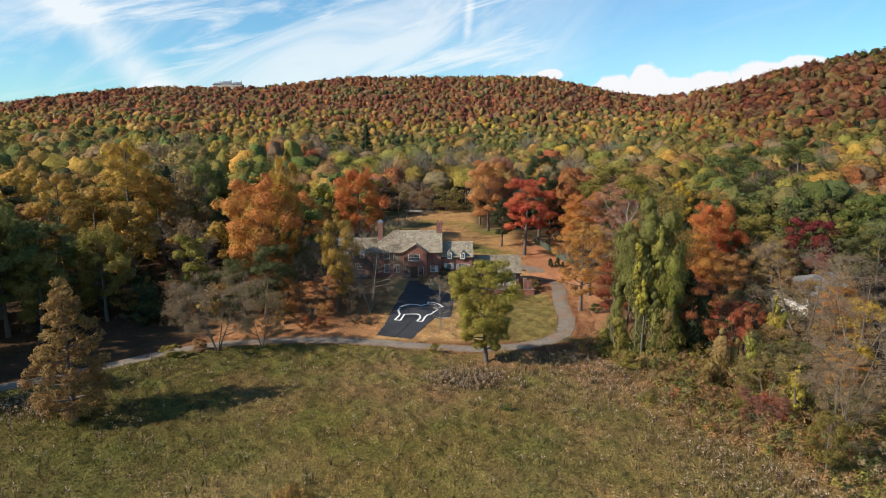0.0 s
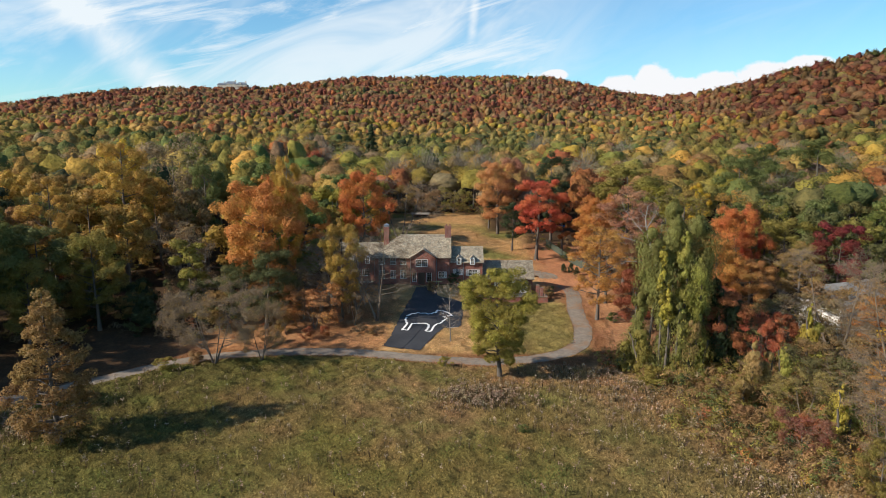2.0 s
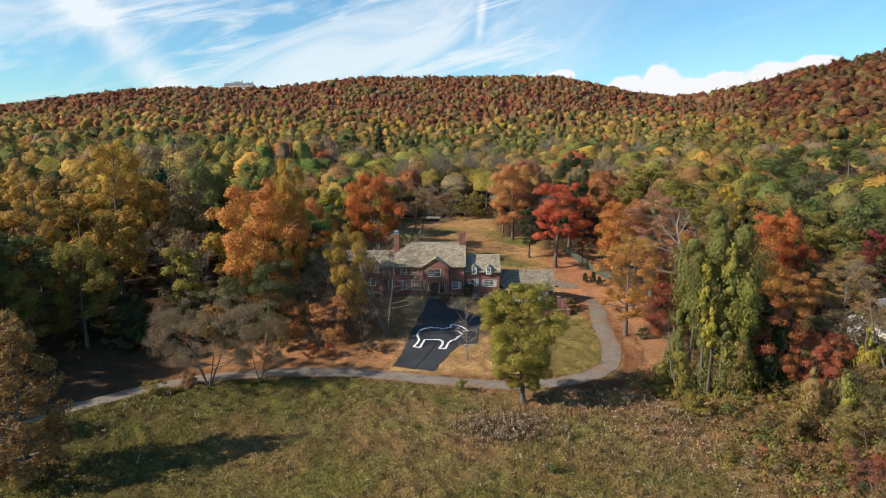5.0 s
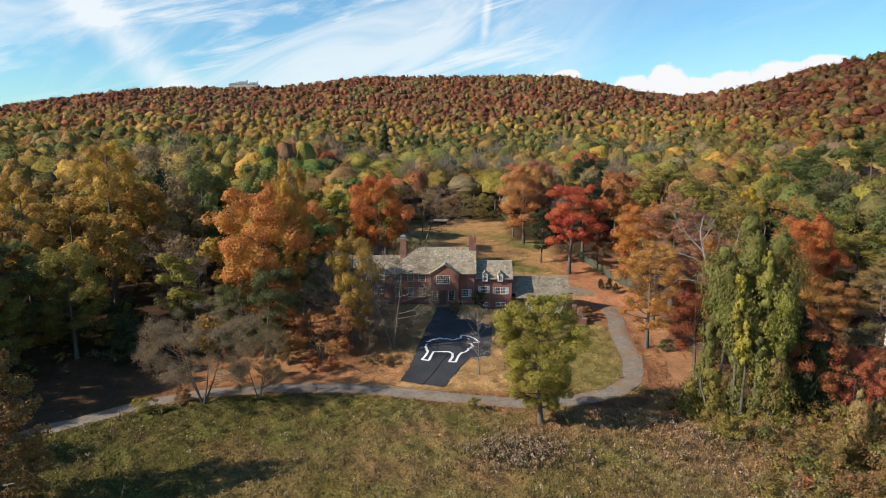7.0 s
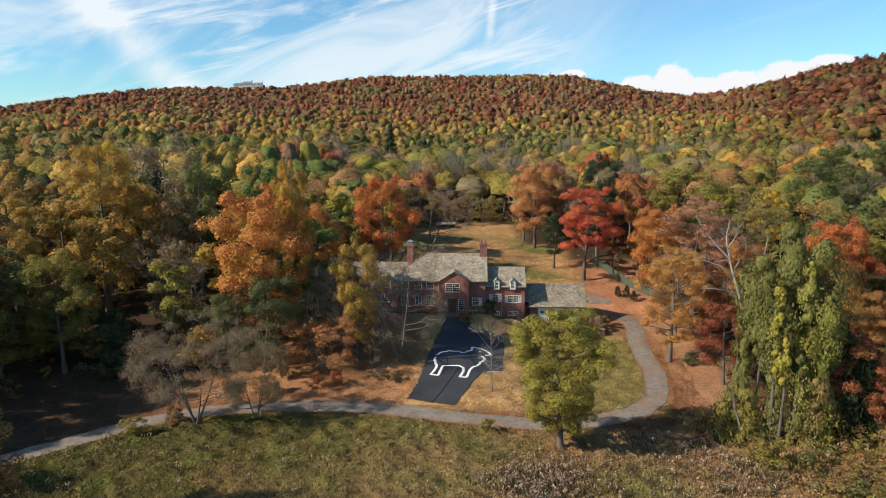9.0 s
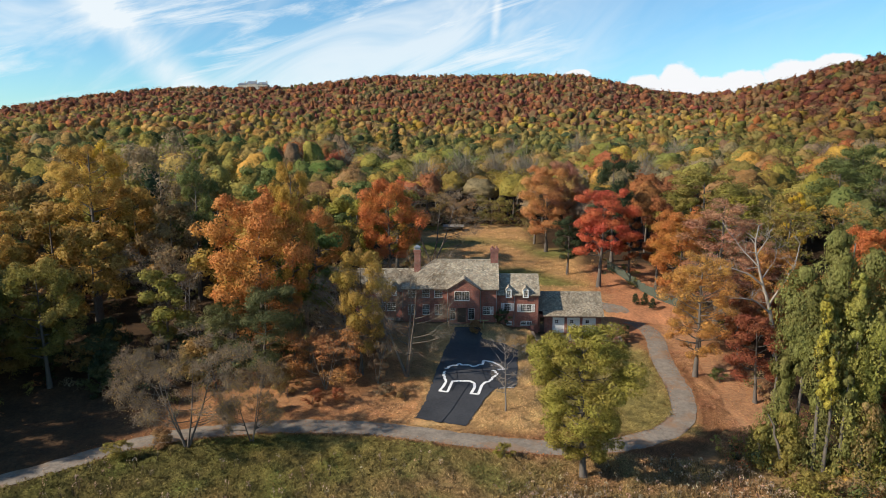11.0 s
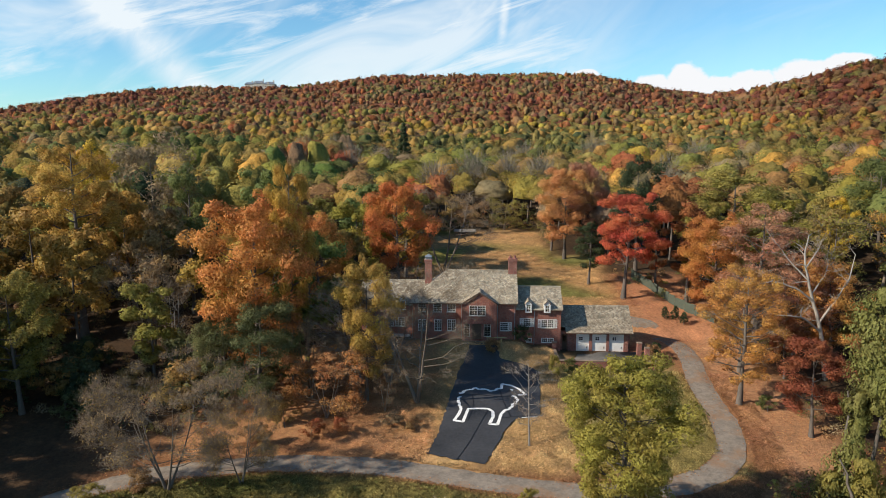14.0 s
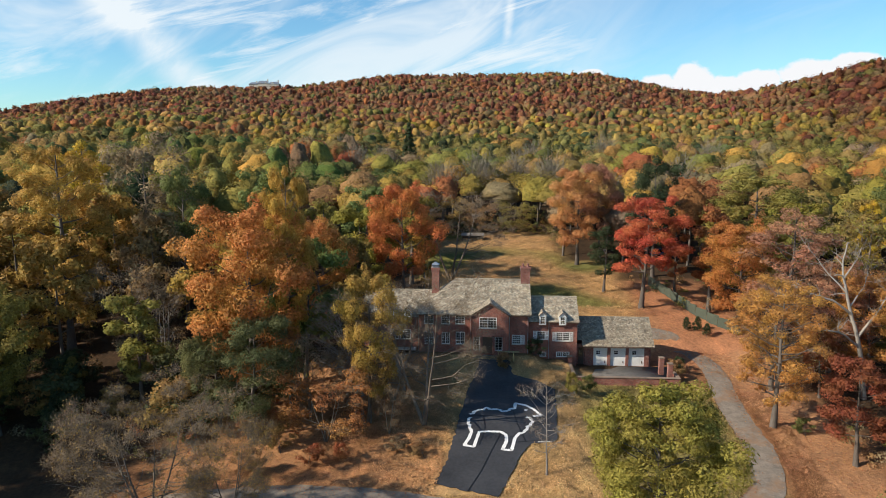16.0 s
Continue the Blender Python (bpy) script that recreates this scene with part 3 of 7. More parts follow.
def make_sheep():
    runs, run = [], []
    for p in SHEEP + [None]:
        if p is None:
            runs.append(run)
            run = []
        else:
            run.append(p)
    pieces = []
    for i, run in enumerate(runs):
        pieces.append(ribbon_sharp(run, 0.38, 0.17, i, 0.2 if i < 2 else 0.0))
    v, f = joined(pieces)
    ob = new("painted_outline", fast_mesh("painted_outline", v, f, WHITE_PAINT))
    return tagged(ob, "white painted outline of a sheep on black asphalt", "ground marking")


def ribbon_sharp(pts, width, lift, seed, wool=0.0):
    """A narrow painted strip through the points; wool: depth of the curls along the fleece."""
    rng = np.random.default_rng(seed)
    p = np.array(pts, float)
    s = np.concatenate([[0], np.cumsum(np.hypot(*np.diff(p, axis=0).T))])
    q = np.unique(np.concatenate([np.arange(0, s[-1], 0.2), s]))
    c = np.stack([np.interp(q, s, p[:, k]) for k in (0, 1)], 1)
    d = np.gradient(c, axis=0)
    d /= np.linalg.norm(d, axis=1)[:, None]
    fleece = ((c[:, 1] > 124.6) & (c[:, 0] > -3.1) & (c[:, 1] < 128.2)) | ((c[:, 1] < 130.5) & (c[:, 1] > 125) & (c[:, 0] < -3.4))
    c = c + np.stack([d[:, 1], -d[:, 0]], 1) * (wool * fleece * (np.abs(np.sin(np.pi * q / 0.95)) - 0.4))[:, None]
    nor = np.stack([-d[:, 1], d[:, 0]], 1) * (width / 2 * rng.uniform(0.85, 1.15, len(q)))[:, None]
    v = np.stack([np.column_stack([a, terrain(a[:, 0], a[:, 1]) + lift]) for a in (c - nor, c + nor)], 1).reshape(-1, 3)
    i = np.arange(len(q) - 1) * 2
    return v, np.stack([i, i + 1, i + 3, i + 2], 1)[:, ::-1]


make_sheep()
TAR = plain("crack_sealer", (0.005, 0.005, 0.006), (0.010, 0.010, 0.011), 0.5, 2.0)
for i, run in enumerate(([(-5.0, 124.5), (-6.1, 121.0), (-7.2, 117.2), (-8.6, 113.4)], [(-7.0, 128.5), (-6.8, 126), (-7.0, 124.4), (-7.5, 122)], [(-9.4, 128.3), (-6.5, 128.6), (-3, 128.0), (0.5, 128.4)], [(-4.6, 122.6), (-2.6, 122.9), (0.6, 123.6)], [(-3.5, 131), (-3.0, 127), (-2.2, 123)])):
    v, f = ribbon_sharp(run, 0.16, 0.155, 40 + i)
    tagged(new("crack_seal", fast_mesh("crack_seal", v, f, TAR)), "black tar seam in the asphalt drive", "crack seal", "tar seams")
v, f = ribbon_sharp([(-0.9, 122.9), (1.0, 123.1)], 0.14, 0.165, 50)
tagged(new("painted_line", fast_mesh("painted_line", v, f, WHITE_PAINT)), "short white line at the edge of the drive", "ground marking")


# ---- building materials ----
def brick_material(name, a, b, mortar):
    mat, t, bsdf, _ = material(name)
    co = node(t, "ShaderNodeTexCoord")
    sep, com = node(t, "ShaderNodeSeparateXYZ"), node(t, "ShaderNodeCombineXYZ")
    t.links.new(co.outputs["Object"], sep.inputs[0])
    add = node(t, "ShaderNodeMath", operation="ADD")
    t.links.new(sep.outputs[0], add.inputs[0])
    t.links.new(sep.outputs[1], add.inputs[1])
    t.links.new(add.outputs[0], com.inputs[0])
    t.links.new(sep.outputs[2], com.inputs[1])
    bt = node(t, "ShaderNodeTexBrick", ins={"Color1": (*a, 1), "Color2": (*b, 1), "Mortar": (*mortar, 1), "Scale": 1.0, "Mortar Size": 0.008, "Brick Width": 0.23, "Row Height": 0.078, "Bias": 0.1})
    t.links.new(com.outputs[0], bt.inputs["Vector"])
    stain = ramp_of(t, noise_at(t, 0.7, 6, 0.65), [(0.3, (0.62, 0.58, 0.58)), (0.55, (1, 1, 1)), (0.8, (1.25, 1.2, 1.15))])
    patch = ramp_of(t, noise_at(t, 5.0, 4, 0.7), [(0.3, (0.72, 0.70, 0.70)), (0.7, (1.25, 1.2, 1.2))])
    t.links.new(mixed(t, 1.0, mixed(t, 1.0, bt.outputs[0], stain, "MULTIPLY"), patch, "MULTIPLY"), bsdf.inputs["Base Color"])
    bsdf.inputs["Roughness"].default_value = 0.9
    bump_of(t, bsdf, bt.outputs["Fac"], -0.5, 0.01)
    return mat


def slate_material(name, tones):
    """Slates: each one a tone of its own, with lichen and streaks."""
    mat, t, bsdf, _ = material(name)
    geo = node(t, "ShaderNodeNewGeometry")
    c = ramp_of(t, geo.outputs["Random Per Island"], [(i / (len(tones) - 1), k) for i, k in enumerate(tones)])
    lichen = ramp_of(t, noise_at(t, 0.8, 7, 0.7), [(0.32, (0.6, 0.58, 0.54)), (0.52, (1, 1, 1)), (0.72, (1.3, 1.28, 1.18))])
    grain = noise_at(t, 9, 5, 0.7)
    g = ramp_of(t, grain, [(0.3, (0.78, 0.78, 0.78)), (0.7, (1.15, 1.15, 1.15))])
    t.links.new(mixed(t, 1.0, mixed(t, 1.0, c, lichen, "MULTIPLY"), g, "MULTIPLY"), bsdf.inputs["Base Color"])
    bsdf.inputs["Roughness"].default_value = 0.82
    bump_of(t, bsdf, grain, 0.4, 0.01)
    return mat


def glass_material():
    mat, t, bsdf, _ = material("window_glass")
    bsdf.inputs["Base Color"].default_value = (0.75, 0.8, 0.8, 1)
    bsdf.inputs["Roughness"].default_value = 0.03
    bsdf.inputs["Transmission Weight"].default_value = 1.0
    bsdf.inputs["IOR"].default_value = 1.45
    return mat


BRICK = brick_material("red_brick", (0.24, 0.076, 0.052), (0.33, 0.115, 0.078), (0.26, 0.20, 0.165))
BRICK_DARK = brick_material("weathered_brick", (0.20, 0.07, 0.05), (0.30, 0.11, 0.08), (0.26, 0.21, 0.18))
SLATE = slate_material("grey_slate", [(0.20, 0.165, 0.12), (0.38, 0.325, 0.24), (0.27, 0.215, 0.155), (0.49, 0.43, 0.33), (0.33, 0.30, 0.235), (0.22, 0.20, 0.155), (0.40, 0.32, 0.23)])
SLATE_BROWN = slate_material("brown_slate", [(0.15, 0.125, 0.095), (0.33, 0.275, 0.20), (0.22, 0.18, 0.13), (0.40, 0.345, 0.26), (0.20, 0.185, 0.145)])
WHITE = plain("white_paint", (0.62, 0.60, 0.56), (0.82, 0.81, 0.78), 0.55, 1.5)
DARK_WOOD = plain("dark_timber", (0.06, 0.04, 0.03), (0.14, 0.09, 0.06), 0.8, 2.0, 0.004)
RAIL_WOOD = plain("yellowed_timber", (0.30, 0.25, 0.11), (0.46, 0.40, 0.20), 0.8, 2.0)
STONE = plain("limestone", (0.34, 0.31, 0.26), (0.55, 0.51, 0.44), 0.9, 2.0, 0.01)
LEAD = plain("weathered_metal", (0.22, 0.24, 0.26), (0.42, 0.45, 0.48), 0.5, 2.0, 0, 0.7)
# surfaces behind windows: the gloom of unlit rooms is in this low colour
DARK_ROOM = plain("unlit_room", (0.10, 0.09, 0.08), (0.17, 0.155, 0.14), 0.95, 1.0)
GLASS = glass_material()
COPING = plain("weathered_coping", (0.15, 0.105, 0.075), (0.28, 0.205, 0.15), 0.9, 2.0, 0.01)
FENCE_GREEN = plain("faded_green_timber", (0.04, 0.052, 0.036), (0.095, 0.112, 0.082), 0.85, 1.5, 0.004)
COURT = plain("grey_court", (0.07, 0.066, 0.06), (0.20, 0.185, 0.165), 0.9, 0.8, 0.006)


def pierced(x0, x1, z0, z1, y0, y1, holes, top=None):
    """A wall along x with openings right through it; top: extra outline points of a gable."""
    bm = bmesh.new()
    xs = sorted({x0, x1, *[v for h in holes for v in h[:2]]})
    zs = sorted({z0, z1, *[v for h in holes for v in h[2:]]})
    grid = {}
    for x in xs:
        for z in zs:
            grid[x, z] = bm.verts.new((x, y0, z))
    for xa, xb in zip(xs[:-1], xs[1:]):
        for za, zb in zip(zs[:-1], zs[1:]):
            mx, mz = (xa + xb) / 2, (za + zb) / 2
            if any(h[0] < mx < h[1] and h[2] < mz < h[3] for h in holes):
                continue
            bm.faces.new([grid[xa, za], grid[xb, za], grid[xb, zb], grid[xa, zb]])
    if top:
        edge = [grid[x, z1] for x in xs]
        bm.faces.new([*edge, *[bm.verts.new((x, y0, z)) for x, z in reversed(top)]])
    r = bmesh.ops.extrude_face_region(bm, geom=bm.faces[:])
    bmesh.ops.translate(bm, vec=(0, y1 - y0, 0), verts=[v for v in r["geom"] if isinstance(v, bmesh.types.BMVert)])
    bmesh.ops.delete(bm, geom=[v for v in bm.verts if not v.link_faces], context="VERTS")
    bmesh.ops.recalc_face_normals(bm, faces=bm.faces[:])
    return bm


def end_wall(x0, x1, y0, y1, z0, eave, ym=None, peak=None):
    """A wall across a block's end, up to its gable."""
    bm = bmesh.new()
    pts = [(y0, z0), (y1, z0), (y1, eave)] + ([(ym, peak)] if ym else []) + [(y0, eave)]
    a = bm.faces.new([bm.verts.new((x0, y, z)) for y, z in pts])
    r = bmesh.ops.extrude_face_region(bm, geom=[a])
    bmesh.ops.translate(bm, vec=(x1 - x0, 0, 0), verts=[v for v in r["geom"] if isinstance(v, bmesh.types.BMVert)])
    bmesh.ops.recalc_face_normals(bm, faces=bm.faces[:])
    return bm


def slab(a, b, c, d, thick):
    """A roof's deck: eave a-b, top c-d."""
    bm = bmesh.new()
    n = (Vector(b) - Vector(a)).cross(Vector(d) - Vector(a)).normalized()
    up = [bm.verts.new(Vector(p)) for p in (a, b, c, d)]
    dn = [bm.verts.new(Vector(p) - n * thick) for p in (a, b, c, d)]
    bm.faces.new(up)
    bm.faces.new(dn[::-1])
    for i in range(4):
        j = (i + 1) % 4
        bm.faces.new([up[j], up[i], dn[i], dn[j]])
    bmesh.ops.recalc_face_normals(bm, faces=bm.faces[:])
    return bm


def slates(a, b, c, d, seed, course=0.22, width=0.27):
    """Overlapping slates on the slope with eave a-b and top d-c, each one proud of the next."""
    rng = np.random.default_rng(seed)
    a, b, c, d = [np.array(p, float) for p in (a, b, c, d)]
    n = np.cross(b - a, d - a)
    n /= np.linalg.norm(n)
    if n[2] < 0:
        n = -n
    rise = np.linalg.norm((d + c) / 2 - (a + b) / 2)
    rows = max(2, int(rise / course))
    vs, fs, k = [], [], 0

    def at(u, v):
        lo, hi = a + (b - a) * u[:, None], d + (c - d) * u[:, None]
        return lo + (hi - lo) * np.reshape(v, (-1, 1))
    for r in range(rows):
        v0, v1 = r / rows, min(1.0, (r + 1.12) / rows)
        ln = np.linalg.norm((b - a) * (1 - v0) + (c - d) * v0)
        m = max(1, int(ln / width))
        cut = np.sort(np.clip((np.arange(m + 1) + 0.5 * (r % 2) + rng.uniform(-0.18, 0.18, m + 1)) / m, 0, 1))
        cut[0], cut[-1] = 0, 1
        u0, u1 = cut[:-1] + 0.02 / max(ln, 0.1), cut[1:] - 0.0
        t = rng.uniform(0.02, 0.055, m)[:, None] * n
        drop = (rng.uniform(-0.10, 0.06, m) / rows)
        p = np.stack([at(u0, np.full(m, v0) + drop) + t + n * 0.015, at(u1, np.full(m, v0) + drop) + t + n * 0.015, at(u1, np.full(m, v1)) + n * 0.015, at(u0, np.full(m, v1)) + n * 0.015,
                      at(u0, np.full(m, v0) + drop) - n * 0.01, at(u1, np.full(m, v0) + drop) - n * 0.01], 1)
        base = k + np.arange(m)[:, None] * 6
        fs.append(np.concatenate([base + [0, 1, 2, 3], base + [4, 5, 1, 0], base + [4, 0, 3, 3], base + [1, 5, 2, 2]]))
        vs.append(p.reshape(-1, 3))
        k += m * 6
    f = np.concatenate(fs)
    me = bpy.data.meshes.new("slate_cover")
    me.from_pydata(np.concatenate(vs).tolist(), [], [tuple(dict.fromkeys(q)) for q in f.tolist()])
    return me


def roof(parent, corners, seed, mat, thick=0.14, label=""):
    deck = part("roof", slab(*corners, thick), DARK_WOOD, parent, label)
    me = slates(*corners, seed)
    me.materials.append(mat)
    s = part("slate_cover", me, mat, deck)
    s["kind"] = "stuff"
    return deck


def window(parent, x0, x1, z0, z1, y, cols=3, rows=4, halves=1, name="window", sill=True, deep=0.10):
    """A white sash with glazing bars, set a little back in its opening; y is the wall's face."""
    w = 0.09
    frame_y0, frame_y1 = y - 0.03, y + deep
    dims = [(x0, x0 + w, frame_y0, frame_y1, z0, z1), (x1 - w, x1, frame_y0, frame_y1, z0, z1), (x0 + w, x1 - w, frame_y0, frame_y1, z1 - w, z1), (x0 + w, x1 - w, frame_y0, frame_y1, z0, z0 + w)]
    for k in range(1, halves):
        xm = x0 + (x1 - x0) * k / halves
        dims.append((xm - 0.06, xm + 0.06, frame_y0, frame_y1, z0 + w, z1 - w))
    win = part(name, boxes(*dims), WHITE, parent)
    bars = []
    for k in range(halves):
        a = x0 + w + (x1 - x0 - 2 * w) * k / halves + (0.06 if k else 0)
        b = x0 + w + (x1 - x0 - 2 * w) * (k + 1) / halves - (0.06 if k < halves - 1 else 0)
        for i in range(1, cols):
            xm = a + (b - a) * i / cols
            bars.append((xm - 0.016, xm + 0.016, y + 0.03, y + 0.07, z0 + w, z1 - w))
        for j in range(1, rows):
            zm = z0 + w + (z1 - z0 - 2 * w) * j / rows
            t = 0.028 if j * 2 == rows else 0.016
            bars.append((a, b, y + 0.025, y + 0.075, zm - t, zm + t))
        part("pane", boxes((a, b, y + 0.045, y + 0.055, z0 + w, z1 - w)), GLASS, win).visible_shadow = False
    part("glazing_bars", boxes(*bars), WHITE, win)
    if sill:
        part("sill", boxes((x0 - 0.08, x1 + 0.08, y - 0.12, y + 0.02, z0 - 0.07, z0 - 0.003), bevel=0.01), STONE, win)
    return win


def shutter(parent, x0, x1, z0, z1, y):
    dims = [(x0, x0 + 0.06, y - 0.06, y - 0.003, z0, z1), (x1 - 0.06, x1, y - 0.06, y - 0.003, z0, z1)]
    for z in (z0, (z0 + z1) / 2 - 0.03, z1 - 0.07):
        dims.append((x0 + 0.06, x1 - 0.06, y - 0.055, y - 0.003, z, z + 0.07))
    n = 12
    for i in range(n):
        z = z0 + 0.08 + (z1 - z0 - 0.16) * i / n
        dims.append((x0 + 0.06, x1 - 0.06, y - 0.04, y - 0.012, z, z + 0.05))
    return part("shutter", boxes(*dims), WHITE, parent)


def dormer(parent, x, y, z0, z1, w, roof_y, seed):
    """A small white gabled dormer that breaks the eave; roof_y: where its ridge meets the roof."""
    body = part("dormer", pierced(x - w / 2 - 0.14, x + w / 2 + 0.14, z0 - 0.1, z1, y, y + 0.12, [(x - w / 2, x + w / 2, z0, z1 - 0.12)], top=[(x - w / 2 - 0.14, z1), (x, z1 + 0.52), (x + w / 2 + 0.14, z1)][1:2]), WHITE, parent, "white gabled dormer")
    cheeks = [(x - w / 2 - 0.14, x - w / 2 - 0.02, y + 0.121, roof_y - 0.6, z1 - 1.2, z1), (x + w / 2 + 0.02, x + w / 2 + 0.14, y + 0.121, roof_y - 0.6, z1 - 1.2, z1)]
    part("cheek", boxes(cheeks[0]), WHITE, body)
    part("cheek", boxes(cheeks[1]), WHITE, body)
    h = w / 2 + 0.2
    for s in (-1, 1):
        lo0, lo1 = (x + s * h, y - 0.15, z1 - 0.06), (x + s * h, roof_y - 0.55, z1 - 0.06)
        hi0, hi1 = (x, y - 0.15, z1 + 0.56), (x, roof_y, z1 + 0.56)
        q = (lo0, lo1, hi1, hi0) if s > 0 else (lo1, lo0, hi0, hi1)
        me = slates(*q, seed + s, 0.2, 0.25)
        me.materials.append(SLATE)
        part("dormer_roof", slab(*q, 0.06), DARK_WOOD, body)
        part("slate_cover", me, SLATE, body)["kind"] = "stuff"
    window(parent, x - w / 2, x + w / 2, z0, z1 - 0.12, y, 2, 4, sill=False)
    return body


def chimney(parent, x0, x1, y0, y1, z0, z1, cap):
    st = part("chimney", boxes((x0, x1, y0, y1, z0, z1 - 0.55), (x0 - 0.05, x1 + 0.05, y0 - 0.05, y1 + 0.05, z1 - 0.549, z1 - 0.3), (x0 - 0.1, x1 + 0.1, y0 - 0.1, y1 + 0.1, z1 - 0.299, z1)), BRICK_DARK, parent, "tall brick chimney with a corbelled top")
    if cap:
        bm = boxes((x0 + 0.1, x1 - 0.1, y0 + 0.1, y1 - 0.1, z1 + 0.001, z1 + 0.35), bevel=0.05)
        bmesh.ops.create_cone(bm, cap_ends=True, segments=4, radius1=0.85, radius2=0.1, depth=0.4, matrix=Matrix.Translation(((x0 + x1) / 2, (y0 + y1) / 2, z1 + 0.6)) @ Matrix.Rotation(radians(45), 4, "Z"))
        part("chimney_cap", bm, LEAD, st, "grey metal chimney cap")
    else:
        for dx in (-0.35, 0.35):
            bm = bmesh.new()
            bmesh.ops.create_cone(bm, cap_ends=True, segments=10, radius1=0.2, radius2=0.16, depth=0.45, matrix=Matrix.Translation(((x0 + x1) / 2 + dx, (y0 + y1) / 2, z1 + 0.22)))
            part("chimney_pot", bm, BRICK_DARK, st)
    return st


def pipe(parent, x, y, z0, z1, r=0.05, mat=None):
    v, f = tube([(x, y, z0), (x, y, (z0 + z1) / 2), (x, y, z1)], [r, r, r], 8)
    return part("downspout", fast_mesh("downspout", v, f, mat or LEAD), None, parent)


def gutter(parent, x0, x1, y, z):
    return part("gutter", boxes((x0, x1, y - 0.12, y, z - 0.10, z), bevel=0.02), DARK_WOOD, parent)


def make_house():
    ob = thing("house", (0, 0, 0), "red brick country house with grey slate roofs and white windows", "house")
    t = 0.32
    # main block
    main_holes = [(-11.05, -9.75, 5.75, 7.6), (-13.1, -11.95, 5.75, 7.55), (-11.1, -9.75, 8.75, 10.1), (-13.2, -11.9, 8.75, 10.1), (-15.6, -14.3, 8.75, 10.1), (-15.6, -14.3, 5.75, 7.55)]
    part("wall", pierced(-16.4, -8.72, 2.5, 10.35, 144.8, 144.8 + t, main_holes), BRICK, ob)
    right_holes = [(-2.9, -1.6, 5.85, 7.25)]
    part("wall", pierced(-3.45, -0.45, 2.5, 10.35, 144.8, 144.8 + t, right_holes), BRICK, ob)
    part("wall", end_wall(-0.45 - t, -0.45, 144.8 + t + 0.002, 153.4, 2.5, 10.35, 149.2, 14.4), BRICK, ob)
    part("wall", end_wall(-16.4, -16.4 + t, 144.8 + t + 0.002, 153.4, 2.5, 10.35), BRICK, ob)
    part("wall", pierced(-16.4, -0.45, 2.5, 10.35, 153.402, 153.7, []), BRICK, ob)
    part("floor", boxes((-16.0, -0.8, 145.2, 153.3, 4.9, 5.05), (-16.0, -0.8, 145.2, 153.3, 8.0, 8.15)), DARK_ROOM, ob)
    part("inner_wall", boxes((-16.0, -0.8, 149.0, 149.12, 5.051, 7.999), (-16.0, -0.8, 149.0, 149.12, 8.151, 10.3)), DARK_ROOM, ob)
    for i, (a, b, c, d) in enumerate(main_holes):
        window(ob, a, b, c, d, 144.8, 3 if c > 8 else 2, 4, halves=1 if c > 8 else 2)
    window(ob, -2.9, -1.6, 5.85, 7.25, 144.8, 4, 4)
    shutter(ob, -1.58, -1.08, 5.85, 7.25, 144.8)
    # front gable over the entrance
    gable_holes = [(-7.66, -5.15, 8.55, 10.15), (-8.45, -7.5, 5.2, 7.25), (-7.15, -5.75, 4.75, 7.3), (-5.4, -4.3, 5.2, 7.25)]
    part("wall", pierced(-8.7, -3.45, 2.5, 10.55, 143.5, 143.5 + t, gable_holes, top=[(-6.07, 12.1)]), BRICK, ob)
    part("wall", boxes((-8.7, -8.7 + t, 143.5 + t + 0.002, 144.798, 2.5, 10.55)), BRICK, ob)
    part("wall", boxes((-3.45 - t, -3.452, 143.5 + t + 0.002, 145.2, 2.5, 10.55)), BRICK, ob)
    window(ob, -7.66, -5.15, 8.55, 10.15, 143.5, 3, 4, halves=2)
    window(ob, -8.45, -7.5, 5.2, 7.25, 143.75, 2, 5, sill=False)
    window(ob, -5.4, -4.3, 5.2, 7.25, 143.75, 2, 5, sill=False)
    door = part("door", boxes((-6.95, -5.95, 143.78, 143.84, 4.75, 6.95), (-6.8, -6.1, 143.762, 143.779, 5.0, 5.7), (-6.8, -6.1, 143.762, 143.779, 5.9, 6.75)), DARK_WOOD, ob, "dark red-brown panelled front door")
    part("door_handle", boxes((-6.12, -6.06, 143.70, 143.761, 5.75, 5.85), bevel=0.01), LEAD, door)
    part("door_frame", boxes((-7.15, -6.951, 143.7, 143.9, 4.75, 7.3), (-5.949, -5.75, 143.7, 143.9, 4.75, 7.3), (-6.95, -5.95, 143.7, 143.9, 6.951, 7.3)), DARK_WOOD, door)
    for side in (-1, 1):
        bm = bmesh.new()
        face = bm.faces.new([bm.verts.new((-6.07 + side * px, 143.26, pz)) for px, pz in ((0.0, 12.07), (2.95, 10.2), (2.95, 10.42), (0.0, 12.31))])
        made = bmesh.ops.extrude_face_region(bm, geom=[face])
        bmesh.ops.translate(bm, vec=(0, 0.09, 0), verts=[e for e in made["geom"] if isinstance(e, bmesh.types.BMVert)])
        bmesh.ops.recalc_face_normals(bm, faces=bm.faces[:])
        part("bargeboard", bm, DARK_WOOD, ob, "dark brown bargeboard")
    for x in (-7.3, -5.6):
        part("pillar", boxes((x - 0.12, x + 0.12, 143.2, 143.46, 4.6, 7.3), (x - 0.17, x + 0.17, 143.15, 143.47, 7.301, 7.45), bevel=0.015), BRICK_DARK, ob)
    part("step", boxes((-8.6, -3.6, 142.3, 143.49, 4.2, 4.58), (-7.6, -5.3, 141.8, 142.299, 4.2, 4.42), bevel=0.02), COURT, ob)
